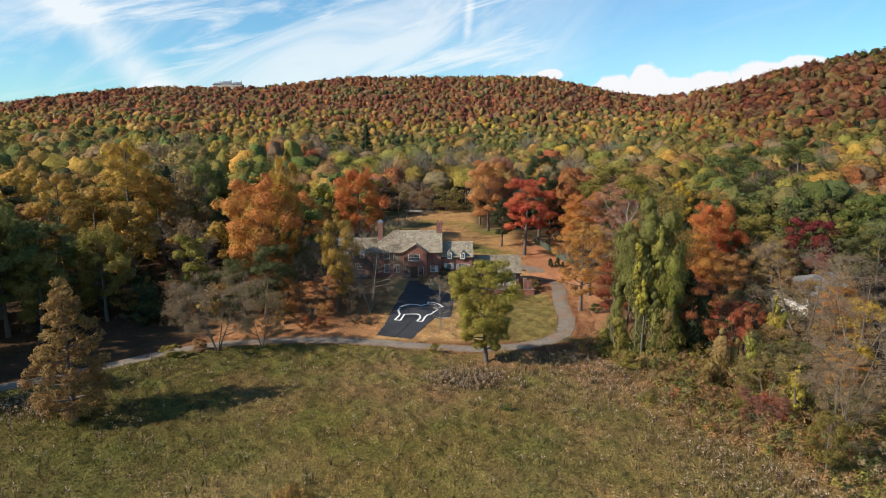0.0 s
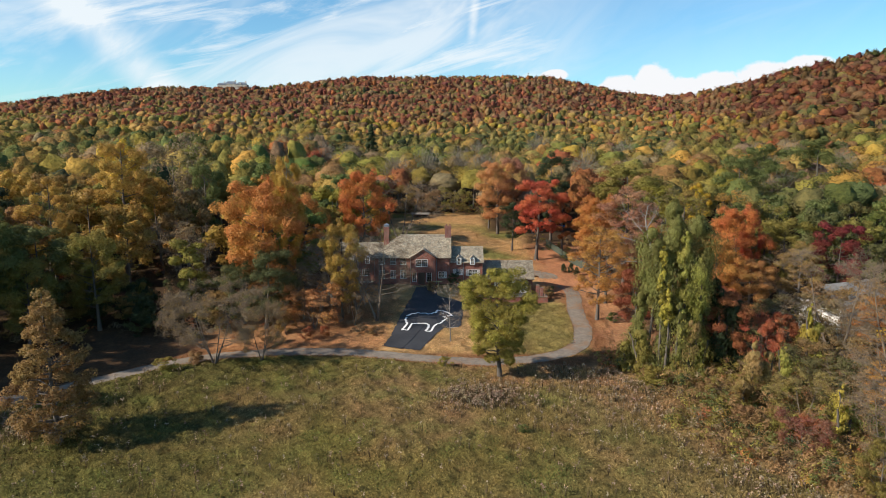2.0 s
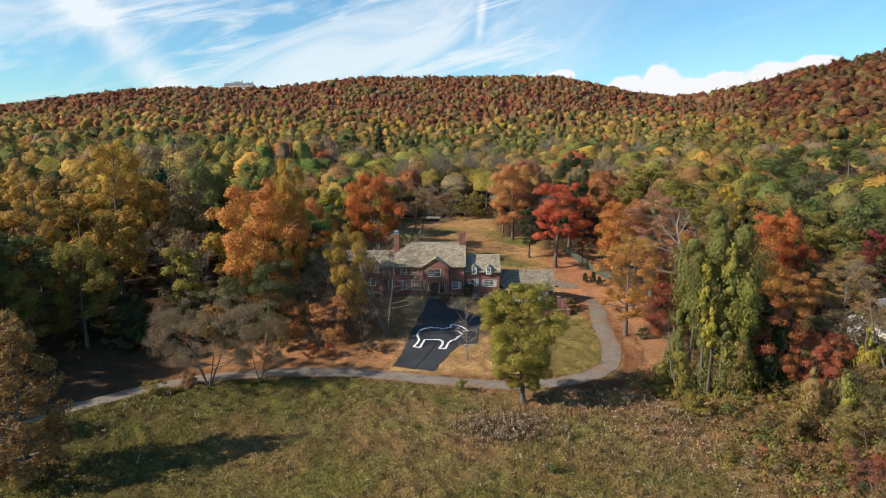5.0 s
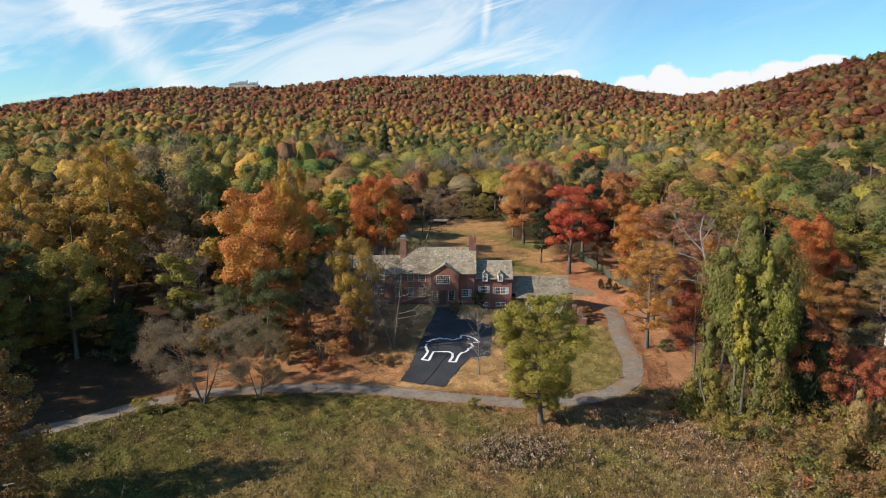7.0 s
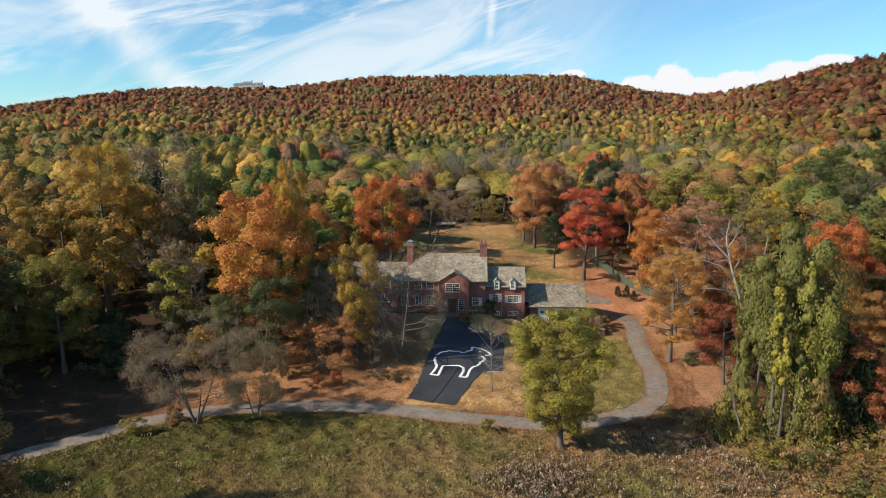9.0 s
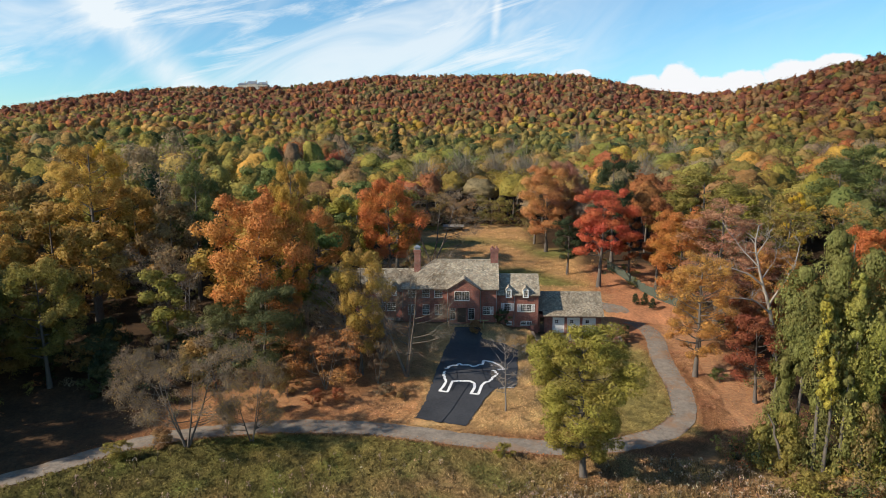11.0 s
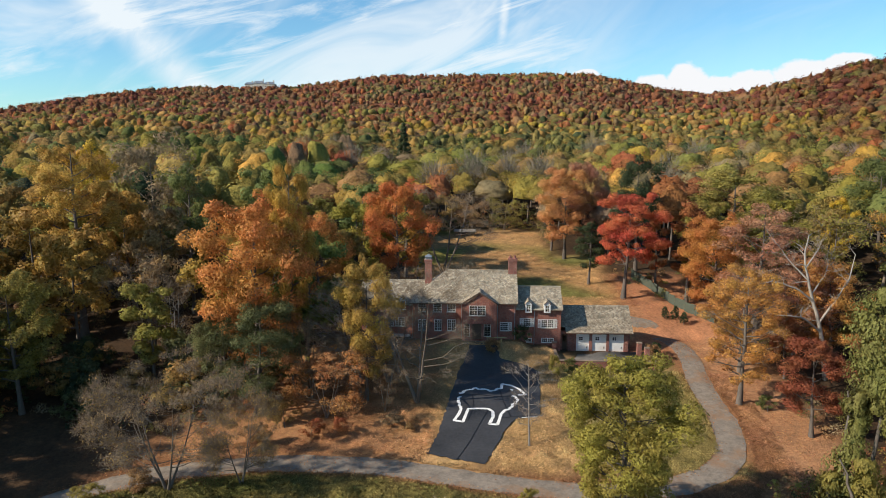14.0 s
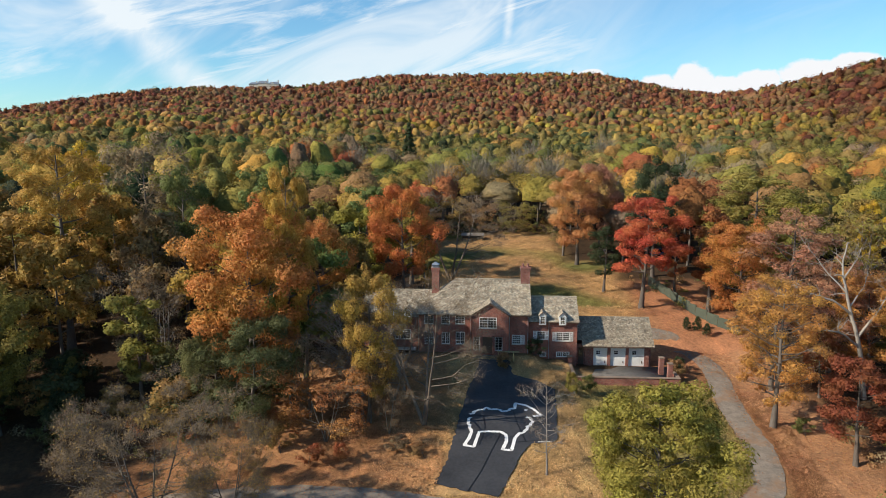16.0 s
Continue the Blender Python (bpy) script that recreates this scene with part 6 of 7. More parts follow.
def crowns(rng, x, y, z, tall, rad, col, clumps, per, size, low=0.12):
    """Many crowns at once: each a cluster of rounded clumps of leaf sprays over a few inner faces."""
    n = len(x)
    f = rng.uniform(0.0, 1.0, (n, clumps))
    f[:, 0] = 1.0
    ang = rng.uniform(0, 6.28, (n, clumps)) + np.arange(clumps) * 2.4
    wide = np.sqrt(np.clip(1 - (2 * f - 0.75) ** 2 / 1.6, 0.03, 1)) * 0.62 * rad[:, None] * rng.uniform(0.7, 1.1, (n, clumps))
    cz = tall[:, None] * (low + (0.88 - low) * f)
    c = np.stack([np.cos(ang) * wide, np.sin(ang) * wide, cz], -1) + np.stack([x, y, z], 1)[:, None]
    cr = rad[:, None] * rng.uniform(0.34, 0.56, (n, clumps))
    d = rng.normal(0, 1, (n, clumps, per, 3))
    d[..., 2] = np.where(d[..., 2] < -0.4, -d[..., 2], d[..., 2])
    d /= np.linalg.norm(d, axis=3, keepdims=True)
    pos = c[:, :, None] + d * cr[..., None, None] * rng.uniform(0.72, 1.0, (n, clumps, per, 1)) * np.array([1, 1, 0.8])
    v, _ = cards(rng, pos.reshape(-1, 3), d.reshape(-1, 3) + np.array([0, 0, 0.15]), size, 1.3, jitter=0.3)
    shade = rng.uniform(0.82, 1.15, (n, clumps, 1, 1)) * np.ones((n, clumps, per, 1))
    t = (col[:, None, None] * shade).reshape(-1, 3)
    mid = np.stack([x, y, z + tall * 0.5], 1)[:, None, None]
    whole = pos - mid
    whole /= np.linalg.norm(whole, axis=3, keepdims=True) + 1e-9
    out = (d * 0.6 + whole * 0.6 + np.array([0, 0, 0.2])).reshape(-1, 3)
    return v, np.repeat(t, 3, 0), rounded_facing(v, np.repeat(out, 3, 0), 0.8)


def billows(rng, x, y, z, tall, rad, col, rings, sides, sprays, size, lumps=11, low=0.36):
    """Many rounded crowns at once, each swelling into uneven lumps, with loose leaf sprays over them."""
    n = len(x)
    polar = np.radians(np.linspace(0, 118, rings + 1)[1:])
    turn = np.arange(sides) * 2 * np.pi / sides
    a, p = np.meshgrid(turn, polar)
    a = a + (np.arange(rings) % 2)[:, None] * np.pi / sides
    d = np.concatenate([[[0, 0, 1.0]], np.stack([np.cos(a) * np.sin(p), np.sin(a) * np.sin(p), np.cos(p)], -1).reshape(-1, 3)])
    m = len(d)
    knobs = rng.normal(0, 1, (n, lumps, 3))
    knobs[..., 2] = np.abs(knobs[..., 2]) * 0.9 - 0.15
    knobs /= np.linalg.norm(knobs, axis=2, keepdims=True)
    near = np.einsum("mk,nlk->nml", d, knobs).astype(np.float32)
    best = near.argmax(2)
    swell = np.sqrt(np.clip((near.max(2) - 0.74) / 0.26, 0, 1))
    r = (0.44 + 0.30 * swell) * rng.uniform(0.84, 1.12, (n, m))
    lift = tall * (1 - low) * 0.5
    scale = np.stack([rad * rng.uniform(0.75, 1.3, n), rad * rng.uniform(0.75, 1.3, n), lift], 1)[:, None]
    mid = np.stack([x, y, z + tall * (1 + low) * 0.5], 1)[:, None]
    v = mid + d[None] * r[..., None] * scale
    shade = np.take_along_axis(rng.uniform(0.82, 1.2, (n, lumps)), best.reshape(n, -1), 1)[..., None]
    tint = col[:, None] * shade
    i = np.arange(sides)
    j = (i + 1) % sides
    f = [np.stack([np.zeros(sides, int), 1 + i, 1 + j], 1)]
    for k in range(rings - 1):
        lo, hi = 1 + (k + 1) * sides, 1 + k * sides
        f += [np.stack([hi + i, lo + i, hi + j], 1), np.stack([hi + j, lo + i, lo + j], 1)]
    f = np.concatenate(f)
    faces = (f[None] + (np.arange(n) * m)[:, None, None]).reshape(-1, 3)
    pick = (np.arange(sprays)[None] + rng.integers(0, lumps, (n, 1))) % lumps
    row = np.arange(n)[:, None]
    heart = mid + knobs * scale * rng.uniform(0.42, 0.86, (n, lumps, 1))
    girth = rad[:, None] * rng.uniform(0.2, 0.52, (n, lumps))
    e = rng.normal(0, 1, (n, sprays, 3))
    e[..., 2] = np.where(e[..., 2] < -0.3, -e[..., 2], e[..., 2])
    e /= np.linalg.norm(e, axis=2, keepdims=True)
    at = heart[row, pick] + e * girth[row, pick][..., None] * rng.uniform(0.7, 1.08, (n, sprays, 1)) * np.array([1, 1, 0.8])
    out = e * 0.45 + knobs[row, pick] * 0.28 + np.array([0, 0, 0.5])
    cv, cf = cards(rng, at.reshape(-1, 3), out.reshape(-1, 3), size if np.ndim(size) == 0 else np.repeat(size, sprays), 1.25, jitter=0.4)
    tone = rng.uniform(0.8, 1.2, (n, lumps))
    ct = (col[:, None] * tone[row, pick][..., None]).reshape(-1, 3) * rng.uniform(0.75, 1.25, (n * sprays, 1))
    facing = rounded_facing(cv, np.repeat(out.reshape(-1, 3), 3, 0), 0.8)
    return (v.reshape(-1, 3), faces, tint.reshape(-1, 3)), (cv, cf, np.repeat(ct, 3, 0), facing)


def twig_crowns(rng, x, y, z, tall, rad, count, width):
    """The leafless heads of many trees: slivers of twig that fan upwards and out."""
    n = len(x)
    d = rng.normal(0, 1, (n, count, 3))
    d[..., 2] = np.abs(d[..., 2]) * 1.1 - 0.2
    d /= np.linalg.norm(d, axis=2, keepdims=True)
    mid = np.stack([x, y, z + tall * 0.55], 1)[:, None]
    scale = np.stack([rad, rad, tall * 0.42], 1)[:, None]
    start = mid + d * scale * rng.uniform(0.1, 0.8, (n, count, 1))
    way = d * 0.7 + np.array([0, 0, 0.55]) + rng.normal(0, 0.3, d.shape)
    end = start + way * (rad[:, None, None] * rng.uniform(0.15, 0.42, (n, count, 1)))
    side = np.cross(way, rng.normal(0, 1, d.shape))
    side *= width / (np.linalg.norm(side, axis=2, keepdims=True) + 1e-9)
    v = np.stack([start - side, start + side, end], 2).reshape(-1, 3)
    return v, np.arange(len(v)).reshape(-1, 3)


def sow_wood():
    cell = 9.9
    spots = []
    for j in range(-2, 30):
        for i in range(-32, 33):
            x = (i + 0.5 * (j % 2) + rng.uniform(-0.38, 0.38)) * cell
            y = 88 + (j + rng.uniform(-0.38, 0.38)) * cell
            if x > 0.70 * y + 12 or -x > 0.70 * y + (12 if y > 160 else 45) or y > 326 or in_clearing(x, y) > 0.25:
                continue
            if line_distance(np.array(x), np.array(y), ROAD) < 7.5 and y < 165:
                continue
            if abs(x) < 62 and y < 99 and x < 38:
                continue
            if x < -40 and x > -72 and y < 121:
                continue
            if x <= -72 and y < 84:
                continue
            if any((x - a) ** 2 + (y - b) ** 2 < r * r for a, b, r in taken):
                continue
            spots.append((y + 0.25 * abs(x), x, y))
    spots.sort()
    far = []
    for k, (_, x, y) in enumerate(spots):
        mix = BACK_MIX if y > 190 else (LEFT_MIX if x < 0 else RIGHT_MIX)
        stand = float(ruffle(np.array(x), np.array(y), 42, 4))
        hue = mix[int(np.clip((0.5 + 1.25 * (stand - 0.5)) * len(mix) + rng.normal(0, 1.4), 0, len(mix) - 1))]
        kind = ("wood_a", "wood_b", "wood_c", "wood_d", "wood_a", "wood_c")[rng.integers(6)]
        h = rng.uniform(14, 20) + (4 if x < -50 else 0)
        if x < -44 and 100 < y < 135 and k % 2:
            h = rng.uniform(7, 11)
        if 20 < x < 66 and y < 150:
            h = rng.uniform(8, 14)
        if -60 < x < 40 and y > 215:
            h = rng.uniform(13, 18)
        col = np.clip(np.array(HUE[hue]) * rng.uniform(0.78, 1.15) * (1 + rng.normal(0, 0.07, 3)), 0.01, 0.7)
        if k < 124:
            if k < 22:
                kind = ("near_a", "near_b")[k % 2]
            if hue == "grey" or rng.random() < 0.12:
                kind = "wood_thin"
            plant(kind, x, y, h, tuple(col), "%s woodland tree among others" % WORDS[hue], rng.uniform(0.85, 1.15), group="woodland trees")
        else:
            far.append((x, y, h, rng.uniform(5.2, 7.8), *col))
    q = np.array(far)
    q = q[np.argsort(q[:, 1])]
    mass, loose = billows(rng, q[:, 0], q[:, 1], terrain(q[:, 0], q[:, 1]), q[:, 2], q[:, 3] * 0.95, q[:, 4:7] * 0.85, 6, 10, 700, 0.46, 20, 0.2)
    trunks = [tube([(x, y, height(x, y) - 0.5), (x + 0.2, y, height(x, y) + h * 0.3), (x, y, height(x, y) + h * 0.75)], [0.3, 0.24, 0.08], 4) for x, y, h, *_ in far]
    tv, tf = joined(trunks)
    tagged(new("woods_trunks", fast_mesh("woods_trunks", tv, tf, BARK)), "trunks of the woods behind the clearing", "forest", kind="stuff")
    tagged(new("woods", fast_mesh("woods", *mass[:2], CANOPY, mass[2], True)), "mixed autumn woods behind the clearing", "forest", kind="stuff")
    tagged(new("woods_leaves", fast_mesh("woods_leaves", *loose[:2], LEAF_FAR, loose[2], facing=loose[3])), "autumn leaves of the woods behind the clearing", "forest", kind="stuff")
    # leafless trees among them
    az, r = np.radians(rng.uniform(-33, 30, 24)), rng.uniform(225, 360, 24)
    gx = np.concatenate([r * np.sin(az), [-130, -122, -138, -53, -66, -44, -8, 3, -19, -60, 12]])
    gy = np.concatenate([r * np.cos(az), [272, 262, 285, 290, 284, 300, 250, 256, 246, 272, 244]])
    ok = in_clearing(gx, gy) < 0.2
    gx, gy = gx[ok], gy[ok]
    gz, gh = terrain(gx, gy), rng.uniform(16, 23, len(gx))
    bare = [tube([(a, b, c - 0.5), (a + 0.3, b, c + h * 0.35), (a, b, c + h * 0.8)], [0.32, 0.24, 0.07], 5) for a, b, c, h in zip(gx, gy, gz, gh)]
    bare.append(twig_crowns(rng, gx, gy, gz, gh, rng.uniform(5.5, 8, len(gx)), 1000, 0.05))
    bv, bf = joined([(a, b if b.shape[1] == 3 else np.concatenate([b[:, :3], b[:, [0, 2, 3]]])) for a, b in bare])
    tagged(new("bare_woods", fast_mesh("bare_woods", bv, bf, GREY_TWIG)), "leafless grey trees among the autumn woods", "forest", kind="stuff")


sow_wood()


# ---- the far woods on the ridge ----
def far_woods():
    """Thousands of crowns on the ridge: leaf sprays in rounded clumps over a dim lower canopy."""
    rng = np.random.default_rng(5)
    names = ("rust", "wine", "brown", "flame", "gold", "yellow", "olive", "green", "deep", "grey", "pink")
    cols = np.array([HUE[k] for k in names])
    cols = (cols * 0.9 + cols.mean(1, keepdims=True) * 0.1) * np.array([0.66, 0.66, 0.66]) * np.where(cols.max(1, keepdims=True) > 0.5, 0.8, 1.0)
    low = np.array([0.06, 0.02, 0.08, 0.03, 0.13, 0.03, 0.31, 0.20, 0.06, 0.06, 0.02]).cumsum()
    mid = np.array([0.10, 0.02, 0.12, 0.07, 0.23, 0.08, 0.22, 0.09, 0.03, 0.03, 0.01]).cumsum()
    high = np.array([0.34, 0.16, 0.20, 0.06, 0.04, 0.00, 0.08, 0.04, 0.03, 0.02, 0.03]).cumsum()
    xs, ys = [], []
    r = 322.0
    while r < 1075:
        gap = 7.2 + (r - 318) * 0.0012
        n = int(1.30 * r / gap)
        az = np.linspace(-0.65, 0.65, n) + rng.uniform(-0.9, 0.9, n) * 1.3 / n
        rr = r + rng.uniform(-0.95, 0.95, n) * gap
        xs.append(rr * np.sin(az))
        ys.append(rr * np.cos(az))
        r += gap * 0.92
    x, y = np.concatenate(xs), np.concatenate(ys)
    keep = np.hypot(x, y) * (1 + 0.33 * smooth(15, 27, np.degrees(np.arctan2(x, y)))) < 1095
    x, y = x[keep], y[keep]
    n = len(x)
    z = terrain(x, y)
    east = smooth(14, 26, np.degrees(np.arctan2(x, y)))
    level = z + 20 * (ruffle(x, y, 90, 21) - 0.5)
    up, half = smooth(40, 64, level + 14 * east), smooth(16, 32, level)
    u = np.clip((rng.random(n) * 0.5 + 0.5 * ruffle(x, y, 38, 17) - 0.06) / 0.88, 0, 0.999)
    pick = np.where(rng.random(n) < up, np.searchsorted(high, u), np.where(rng.random(n) < half, np.searchsorted(mid, u), np.searchsorted(low, u))).clip(0, len(cols) - 1)
    # crowns get up to a third darker towards the right of the ridge
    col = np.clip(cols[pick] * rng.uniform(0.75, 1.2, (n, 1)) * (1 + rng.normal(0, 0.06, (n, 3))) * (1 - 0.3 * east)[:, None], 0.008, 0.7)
    tall = 8.5 + 8.5 * rng.random(n) ** 1.5
    rad = 3.5 + 4.2 * rng.random(n) ** 1.6
    near = np.hypot(x, y) < 500 + 330 * smooth(18, 27, np.degrees(np.arctan2(x, y)))
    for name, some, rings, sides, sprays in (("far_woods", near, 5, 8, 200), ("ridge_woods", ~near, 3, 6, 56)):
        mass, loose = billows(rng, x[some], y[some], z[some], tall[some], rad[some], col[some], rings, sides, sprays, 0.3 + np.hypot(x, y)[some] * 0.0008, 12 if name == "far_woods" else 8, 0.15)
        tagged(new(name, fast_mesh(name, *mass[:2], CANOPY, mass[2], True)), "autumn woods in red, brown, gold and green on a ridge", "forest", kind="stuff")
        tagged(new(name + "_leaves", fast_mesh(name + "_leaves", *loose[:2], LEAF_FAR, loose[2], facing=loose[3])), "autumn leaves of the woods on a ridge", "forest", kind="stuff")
    rows = np.concatenate([np.arange(316, 700, 5.0), np.arange(700, 1120, 7.0)])
    rr, az = np.meshgrid(rows, np.radians(np.arange(-40, 40.01, 0.45)), indexing="ij")
    gx, gy = rr * np.sin(az), rr * np.cos(az)
    gz = terrain(gx, gy) + 7.0 + rng.normal(0, 1.9, gx.shape)
    gz[0] -= 9
    hill = smooth(36, 60, terrain(gx, gy) + 20 * (ruffle(gx, gy, 90, 21) - 0.5)) > rng.random(gx.shape)
    kinds = np.where(hill, rng.choice([0, 1, 2, 6], gx.shape), rng.choice([4, 6, 7, 2], gx.shape))
    tint = cols[kinds] * rng.uniform(0.7, 1.15, gx.shape + (1,))
    idx = np.arange(gx.size).reshape(gx.shape)
    f = np.stack([idx[:-1, :-1], idx[:-1, 1:], idx[1:, 1:], idx[1:, :-1]], -1).reshape(-1, 4)[:, ::-1]
    tagged(new("far_canopy", fast_mesh("far_canopy", np.stack([gx, gy, gz], -1).reshape(-1, 3), f, CANOPY, tint.reshape(-1, 3))), "lower canopy of the autumn woods on the ridge", "forest", kind="stuff")


far_woods()


# ---- undergrowth, grass and weeds ----
def undergrowth():
    """Low leafy brush along the wood's edges, past counting."""
    rng = np.random.default_rng(21)
    n = 2600
    x, y = rng.uniform(-110, 95, n), rng.uniform(55, 185, n)
    ok = (in_clearing(x, y) < 0.3) & (np.abs(x) < 0.68 * y + 8) & (line_distance(x, y, ROAD) > 3.6)
    ok &= ~((np.abs(x + 10) < 26) & (y < 112)) & ~((x > -30) & (x < 34) & (y > 112) & (y < 165))
    x, y = x[ok], y[ok]
    keep = rng.random(len(x)) < np.where((x > 26) & (y < 125), 1.0, 0.5)
    keep &= ~((x < -38) & (x > -74) & (y < 119)) | (rng.random(len(x)) < 0.2)
    x, y = x[keep], y[keep]
    x, y = np.concatenate([x, rng.uniform(22, 62, 1500)]), np.concatenate([y, rng.uniform(50, 108, 1500)])
    edge = (x < 22) | (y > 108) | ((in_meadow(x, y) < 0.25) & (x < 0.70 * y + 4) & (line_distance(x, y, ROAD) > 5))
    x, y = x[edge], y[edge]
    bx, by = rng.uniform(-30, 22, 420), rng.uniform(205, 236, 420)
    rim = (in_clearing(bx, by) < 0.3) & (in_clearing(bx, by - 8) > 0.0)
    x, y = np.concatenate([x, bx[rim]]), np.concatenate([y, by[rim]])
    names = ("olive", "brown", "rust", "green", "gold", "deep", "grey", "rust")
    cols = np.array([HUE[k] for k in names])
    pl, pr = np.array([0.2, 0.22, 0.1, 0.15, 0.08, 0.2, 0.05, 0.0]), np.array([0.28, 0.37, 0.04, 0.12, 0.02, 0.04, 0.13, 0.0])
    pick = np.where(x < 0, rng.choice(len(names), len(x), p=pl), rng.choice(len(names), len(x), p=pr))
    c = cols[pick] * rng.uniform(0.75, 1.3, (len(x), 1))
    v, t, n1 = crowns(rng, x, y, terrain(x, y) - 0.2, rng.uniform(0.9, 3.4, len(x)) * np.where(y > 200, 1.9, 1), rng.uniform(0.8, 2.0, len(x)) * np.where(y > 200, 1.3, 1), c, 6, 26, 0.19, 0.1)
    return tagged(new("undergrowth", fast_mesh("undergrowth", v, np.arange(len(v)).reshape(-1, 3), LEAF_FAR, t, facing=n1)), "tangled autumn brush along the wood's edge", "undergrowth", kind="stuff")


def blades(rng, x, y, tall, wide, tint, lean=0.5):
    """Tufts: each a few pointed blades that lean apart."""
    n = len(x)
    z = terrain(x, y)
    a = rng.uniform(0, 6.28, n)
    side = np.stack([np.cos(a), np.sin(a), np.zeros(n)], 1) * (wide / 2)[:, None]
    tip = np.stack([x, y, z + tall], 1) + np.stack([rng.normal(0, lean, n), rng.normal(0, lean, n), np.zeros(n)], 1) * tall[:, None]
    base = np.stack([x, y, z - 0.05], 1)
    v = np.stack([base - side, base + side, tip], 1).reshape(-1, 3)
    return v, np.arange(n * 3).reshape(n, 3), np.repeat(tint, 3, 0)


def turf(rng, x, y, z, size, long=1.9):
    """Leaning sprays of grass that together take the light as a soft, lumpy sward."""
    n = len(x)
    v, f = cards(rng, np.stack([x, y, z], 1), np.tile([[-0.2, -0.6, 0.6]], (n, 1)), size, long, jitter=0.6)
    e = 0.5
    slope = np.stack([ruffle(x + e, y, 1.4, 6) - ruffle(x - e, y, 1.4, 6), ruffle(x, y + e, 1.4, 6) - ruffle(x, y - e, 1.4, 6)], 1)
    up = np.column_stack([-slope * 0.55, np.ones(n)]) + rng.normal(0, 0.16, (n, 3))
    return v, f, rounded_facing(v, np.repeat(up, 3, 0), 0.85)


def meadow():
    rng = np.random.default_rng(31)
    n = 470000
    y = 52 + 62 * np.sqrt(rng.random(n))
    x = rng.uniform(-1, 1, n) * (0.70 * y + 6)
    m = in_meadow(x, y)
    ok = rng.random(n) < m
    x, y = x[ok], y[ok]
    n = len(x)
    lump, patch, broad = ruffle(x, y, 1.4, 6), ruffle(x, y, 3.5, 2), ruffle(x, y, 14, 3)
    # tussock shading is put into the tint: hollows darker, tops paler
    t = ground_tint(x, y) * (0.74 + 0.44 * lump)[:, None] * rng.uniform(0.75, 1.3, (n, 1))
    t = t * (1 + (patch - 0.5)[:, None] * np.array([-0.22, 0.06, -0.2])) * (1 + (broad - 0.5)[:, None] * np.array([0.35, 0.15, 0.2]))
    tuft = rng.random(n) < 0.035 * (patch > 0.6)
    t[tuft] = np.array([0.17, 0.20, 0.055]) * rng.uniform(0.7, 1.2, (tuft.sum(), 1))
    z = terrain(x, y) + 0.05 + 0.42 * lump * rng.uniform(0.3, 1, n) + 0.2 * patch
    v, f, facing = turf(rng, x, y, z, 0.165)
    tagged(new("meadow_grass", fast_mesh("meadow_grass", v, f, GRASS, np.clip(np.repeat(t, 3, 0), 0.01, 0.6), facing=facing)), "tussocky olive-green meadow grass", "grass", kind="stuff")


def rough_grass():
    """Straw-coloured rough grass round the drive, on the bank and in the pasture."""
    rng = np.random.default_rng(32)
    n = 640000
    y = rng.uniform(103, 222, n)
    x = rng.uniform(-44, 36, n)
    c = in_clearing(x, y)
    near_road = line_distance(x, y, ROAD)
    l, r = drive_edges(y)
    on_drive = (y > 112.8) & (y < 141.8) & (x > l - 0.2) & (x < r + 0.2)
    built = ((x > -25) & (x < 20.5) & (y > 139.2) & (y < 156) & ~((x < 5) & (y < 143)))
    c = np.maximum(c, box_mask(x, y, 24, 36, 103, 106, 2))
    ok = (c > 0.2) & (near_road > 1.75) & ~on_drive & ~built & (in_meadow(x, y) < 0.5) & ~((x > 17) & (y > 138) & (y < 164))
    ok &= rng.random(n) < np.where(y > 158, 0.55, 1.0) * np.where((x < -13) & (y < 145), 0.45, 1.0)
    x, y = x[ok], y[ok]
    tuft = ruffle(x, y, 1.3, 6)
    # shade between tufts goes into the tint, by the noise that lifts them
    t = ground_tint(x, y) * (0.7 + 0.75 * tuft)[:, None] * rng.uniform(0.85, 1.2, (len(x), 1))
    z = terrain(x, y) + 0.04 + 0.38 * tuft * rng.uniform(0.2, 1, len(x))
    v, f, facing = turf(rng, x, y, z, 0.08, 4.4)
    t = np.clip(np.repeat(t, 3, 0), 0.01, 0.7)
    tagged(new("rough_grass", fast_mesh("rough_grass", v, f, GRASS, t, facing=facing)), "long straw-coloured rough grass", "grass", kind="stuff")


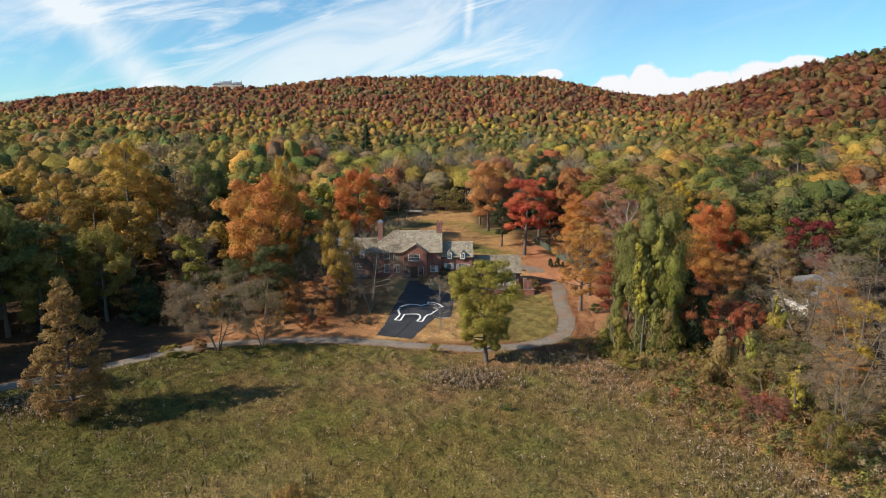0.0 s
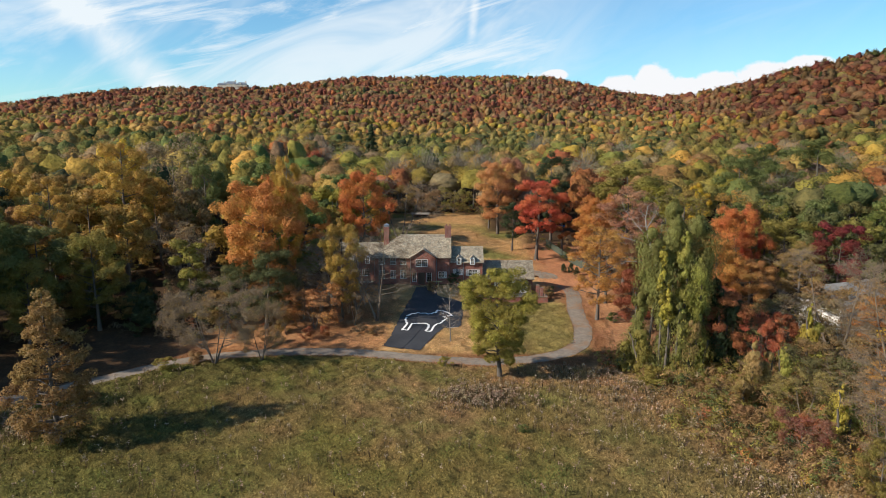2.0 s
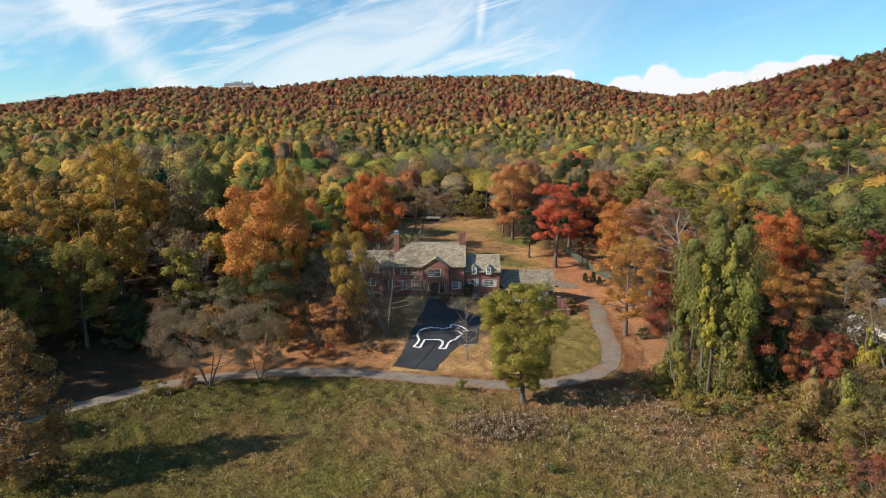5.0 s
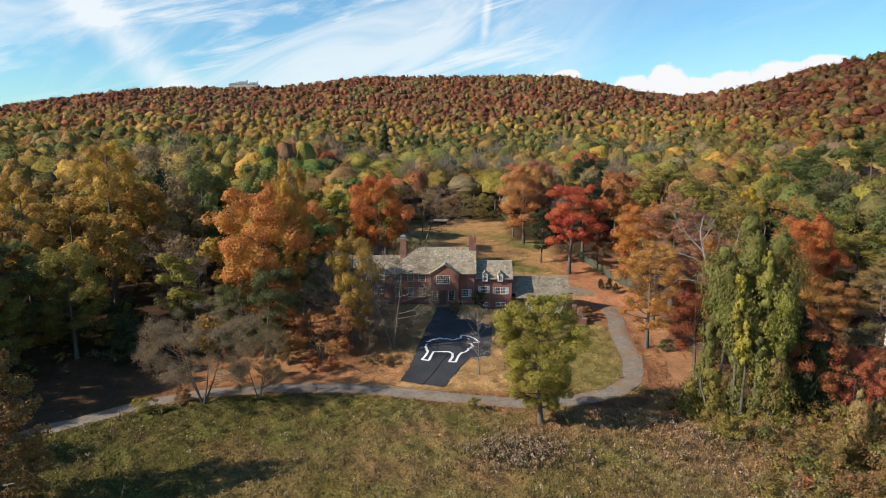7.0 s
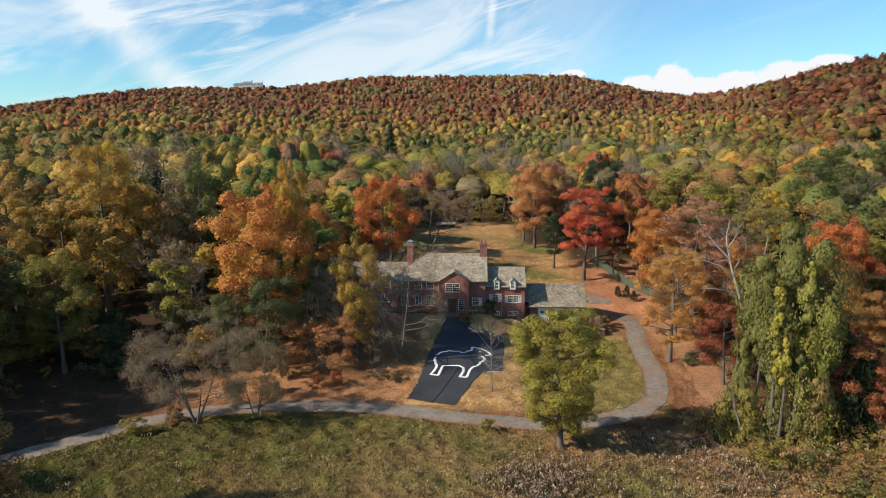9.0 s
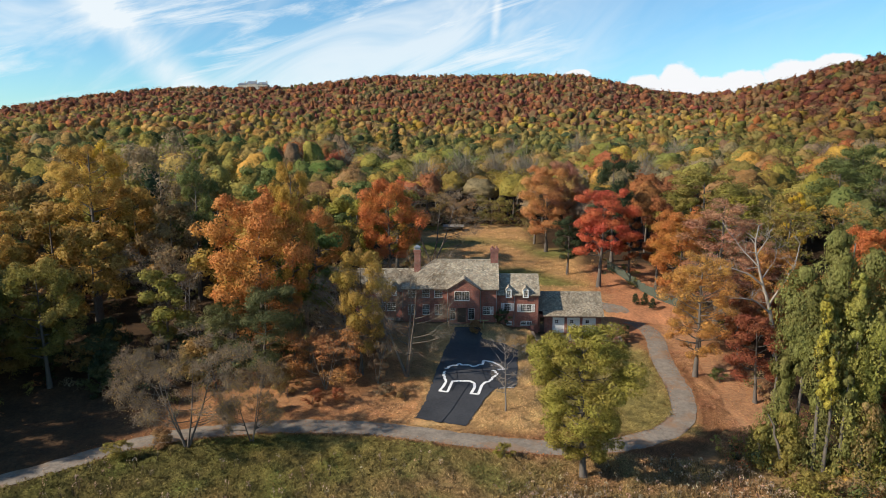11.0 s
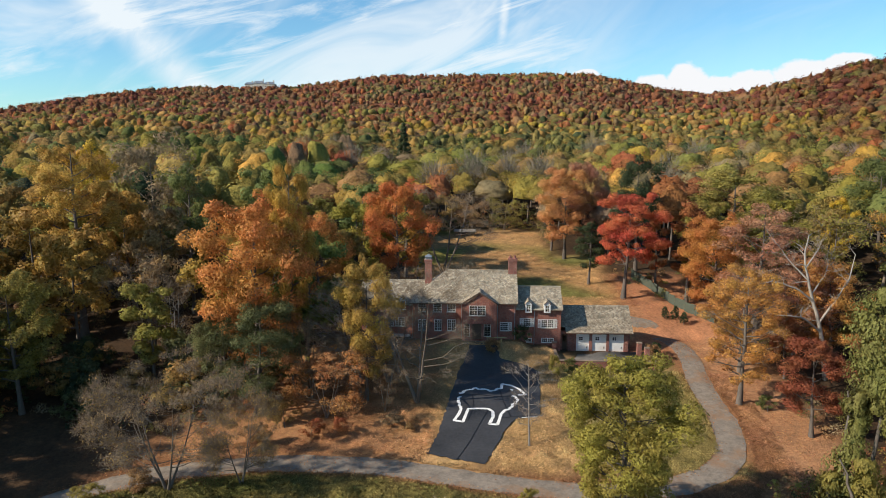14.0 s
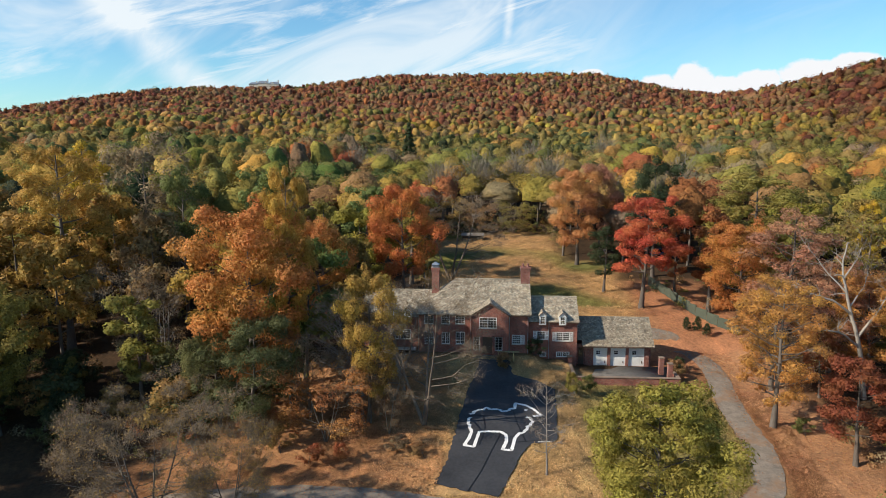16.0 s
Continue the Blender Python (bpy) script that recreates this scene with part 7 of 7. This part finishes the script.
def weeds():
    """Seeding weeds with pale heads near the lane and along the thicket."""
    rng = np.random.default_rng(33)
    n = 34000
    x, y = rng.uniform(-60, 46, n), rng.uniform(60, 105, n)
    dens = np.exp(-((x - 3.5) / 4.5) ** 2 - ((y - 93.5) / 3.2) ** 2) * 1.4 + smooth(6, 30, x) * 0.35 * smooth(78, 100, y) + smooth(20, 38, x) * 0.2 + 0.02
    dens += np.exp(-((x + 56) / 5) ** 2 - ((y - 84) / 3.5) ** 2) * 0.8
    ok = (rng.random(n) < dens) & (in_meadow(x, y) > 0.4)
    x, y = x[ok], y[ok]
    z = terrain(x, y)
    h = rng.uniform(0.6, 1.3, len(x))
    c = np.stack([x, y, z + h], 1)
    k = 7
    d = rng.normal(0, 1, (len(x) * k, 3))
    d /= np.linalg.norm(d, axis=1)[:, None]
    pos = np.repeat(c, k, 0) + d * np.array([0.22, 0.22, 0.25])
    v1, f1 = cards(rng, pos, d, 0.19, 1.2)
    pale = np.array([[0.38, 0.28, 0.19]]) * rng.uniform(0.6, 1.3, (len(x), 1)) * (1 + rng.normal(0, 0.06, (len(x), 3)))
    t1 = np.repeat(pale, k * 3, 0)
    bx, by = np.repeat(x, 4) + rng.normal(0, 0.15, len(x) * 4), np.repeat(y, 4) + rng.normal(0, 0.15, len(x) * 4)
    v2, f2, t2 = blades(rng, bx, by, np.repeat(h, 4), np.full(len(bx), 0.12), np.tile([[0.13, 0.095, 0.055]], (len(bx), 1)) * rng.uniform(0.6, 1.4, (len(bx), 1)), 0.12)
    tagged(new("seeding_weeds", fast_mesh("seeding_weeds", np.concatenate([v1, v2]), np.concatenate([f1, f2 + len(v1)]), GRASS, np.clip(np.concatenate([t1, t2]), 0.01, 0.7))), "greyish-pink seeding weeds standing in the meadow", "weeds", kind="stuff")


undergrowth()
meadow()
rough_grass()
weeds()


def fallen_leaves():
    """Leaves drifted along the lane and on the lawns."""
    rng = np.random.default_rng(35)
    n = 150000
    x, y = rng.uniform(-50, 40, n), rng.uniform(103, 182, n)
    d = line_distance(x, y, ROAD)
    l, r = drive_edges(y)
    want = 0.9 * np.exp(-((d - 1.9) / 0.7) ** 2) + 0.8 * box_mask(x, y, 18, 36, 150, 182, 4) + 0.8 * box_mask(x, y, 27, 36, 112, 152, 3) + 0.5 * box_mask(x, y, -42, -14, 114, 140, 3)
    want *= (in_meadow(x, y) < 0.5) * ~((x > -25) & (x < 20) & (y > 139) & (y < 157)) * ~((y > 110) & (y < 141) & (x > l) & (x < r))
    ok = rng.random(n) < want * (0.4 + ruffle(x, y, 2.5, 12))
    x, y, d = x[ok], y[ok], d[ok]
    z = terrain(x, y) + np.where(d < 2.0, 0.15, 0.06)
    v, f = cards(rng, np.stack([x, y, z], 1), np.tile([[0.0, 0.0, 1.0]], (len(x), 1)), 0.13, 1.2, jitter=0.3)
    pal = np.array([[0.42, 0.17, 0.07], [0.34, 0.12, 0.055], [0.50, 0.27, 0.10], [0.26, 0.14, 0.08]])
    t = pal[rng.integers(0, 4, len(x))] * rng.uniform(0.7, 1.2, (len(x), 1))
    tagged(new("fallen_leaves", fast_mesh("fallen_leaves", v, f, GRASS, np.repeat(t, 3, 0))), "drifts of fallen orange and brown leaves", "leaves", kind="stuff")


fallen_leaves()

# ---- shrubs ----
for x, y, h, hue, wide, label in [
        (26.4, 159.6, 2.2, "deep", 0.75, "clipped dark green conifer beside the drive"), (28.2, 159.5, 2.4, "deep", 0.75, "clipped dark green conifer beside the drive"), (29.2, 157.8, 2.1, "deep", 0.75, "clipped dark green conifer beside the drive"),
        (-1.2, 104.2, 1.9, "lime", 0.9, "low green shrub beside the lane"), (30.2, 126.2, 2.0, "green", 0.9, "green shrub at the foot of a tree"), (-3.4, 139.9, 2.4, "brown", 0.95, "browned round shrub at the end of the drive"),
        (0.3, 143.2, 2.6, "deep", 0.8, "dark evergreen shrub against the house"), (5.0, 134.5, 3.2, "olive", 0.6, "olive shrub below the terrace wall"), (6.6, 136.5, 2.4, "green", 0.7, "green shrub below the terrace wall"),
        (20.8, 143.6, 2.4, "brown", 1.0, "brown shrub beside the gate pier"), (22.0, 145.4, 2.0, "deep", 1.0, "dark shrub beside the garage"), (17.5, 137.8, 1.8, "olive", 0.8, "olive shrub below the terrace wall"),
        (-26, 118, 2.2, "rust", 1.0, "low rust-red shrub by the lane"), (-29.5, 119.5, 3.0, "umber", 0.9, "brown shrub on the bank"), (-32, 116.5, 2.6, "brown", 1.0, "brown shrub by the lane"), (-22, 119, 2.0, "rust", 1.0, "low rust-red shrub on the bank"), (-13.5, 119.5, 1.5, "brown", 1.2, "low brown shrub on the bank"), (-17, 121, 1.8, "grey", 1.2, "low grey shrub on the bank"),
        (8.5, 84, 1.3, "green", 1.1, "small green shrub in the meadow"), (-41.5, 105.5, 2.2, "brown", 1.3, "low twiggy shrub by the lane"), (-44, 103.8, 2.4, "olive", 1.2, "low twiggy shrub by the lane"),
        (26.5, 106, 3.0, "olive", 1.2, "olive shrub at the wood's edge"), (30, 98, 3.2, "olive", 1.1, "olive shrub at the wood's edge"), (35, 92, 3.0, "brown", 1.2, "brown shrub at the wood's edge"),
        (37.5, 86, 3.0, "brown", 1.0, "brown shrub at the wood's edge"), (41, 80, 3.6, "rust", 1.1, "dull red shrub at the wood's edge"), (43, 72, 3.2, "umber", 1.0, "dull golden shrub at the wood's edge")]:
    plant("clipped" if "conifer" in label else "bush", x, y, h, hue, label, 1.0 if "conifer" in label else wide, name="shrub", category="shrub", group="")

rng = np.random.default_rng(61)
for i in range(16):
    x, y = -76 + i * 2.5 + rng.uniform(-1, 1), 121 + rng.uniform(-1.5, 7) + (3 if i % 2 else 0)
    plant("bush", x, y, rng.uniform(3.5, 7.0), ("dusk", "deep", "umber", "dusk")[i % 4], "tall dark shrub under the trees at the wood's edge", rng.uniform(0.8, 1.1), name="shrub", category="shrub", group="shrubs at the wood's edge")
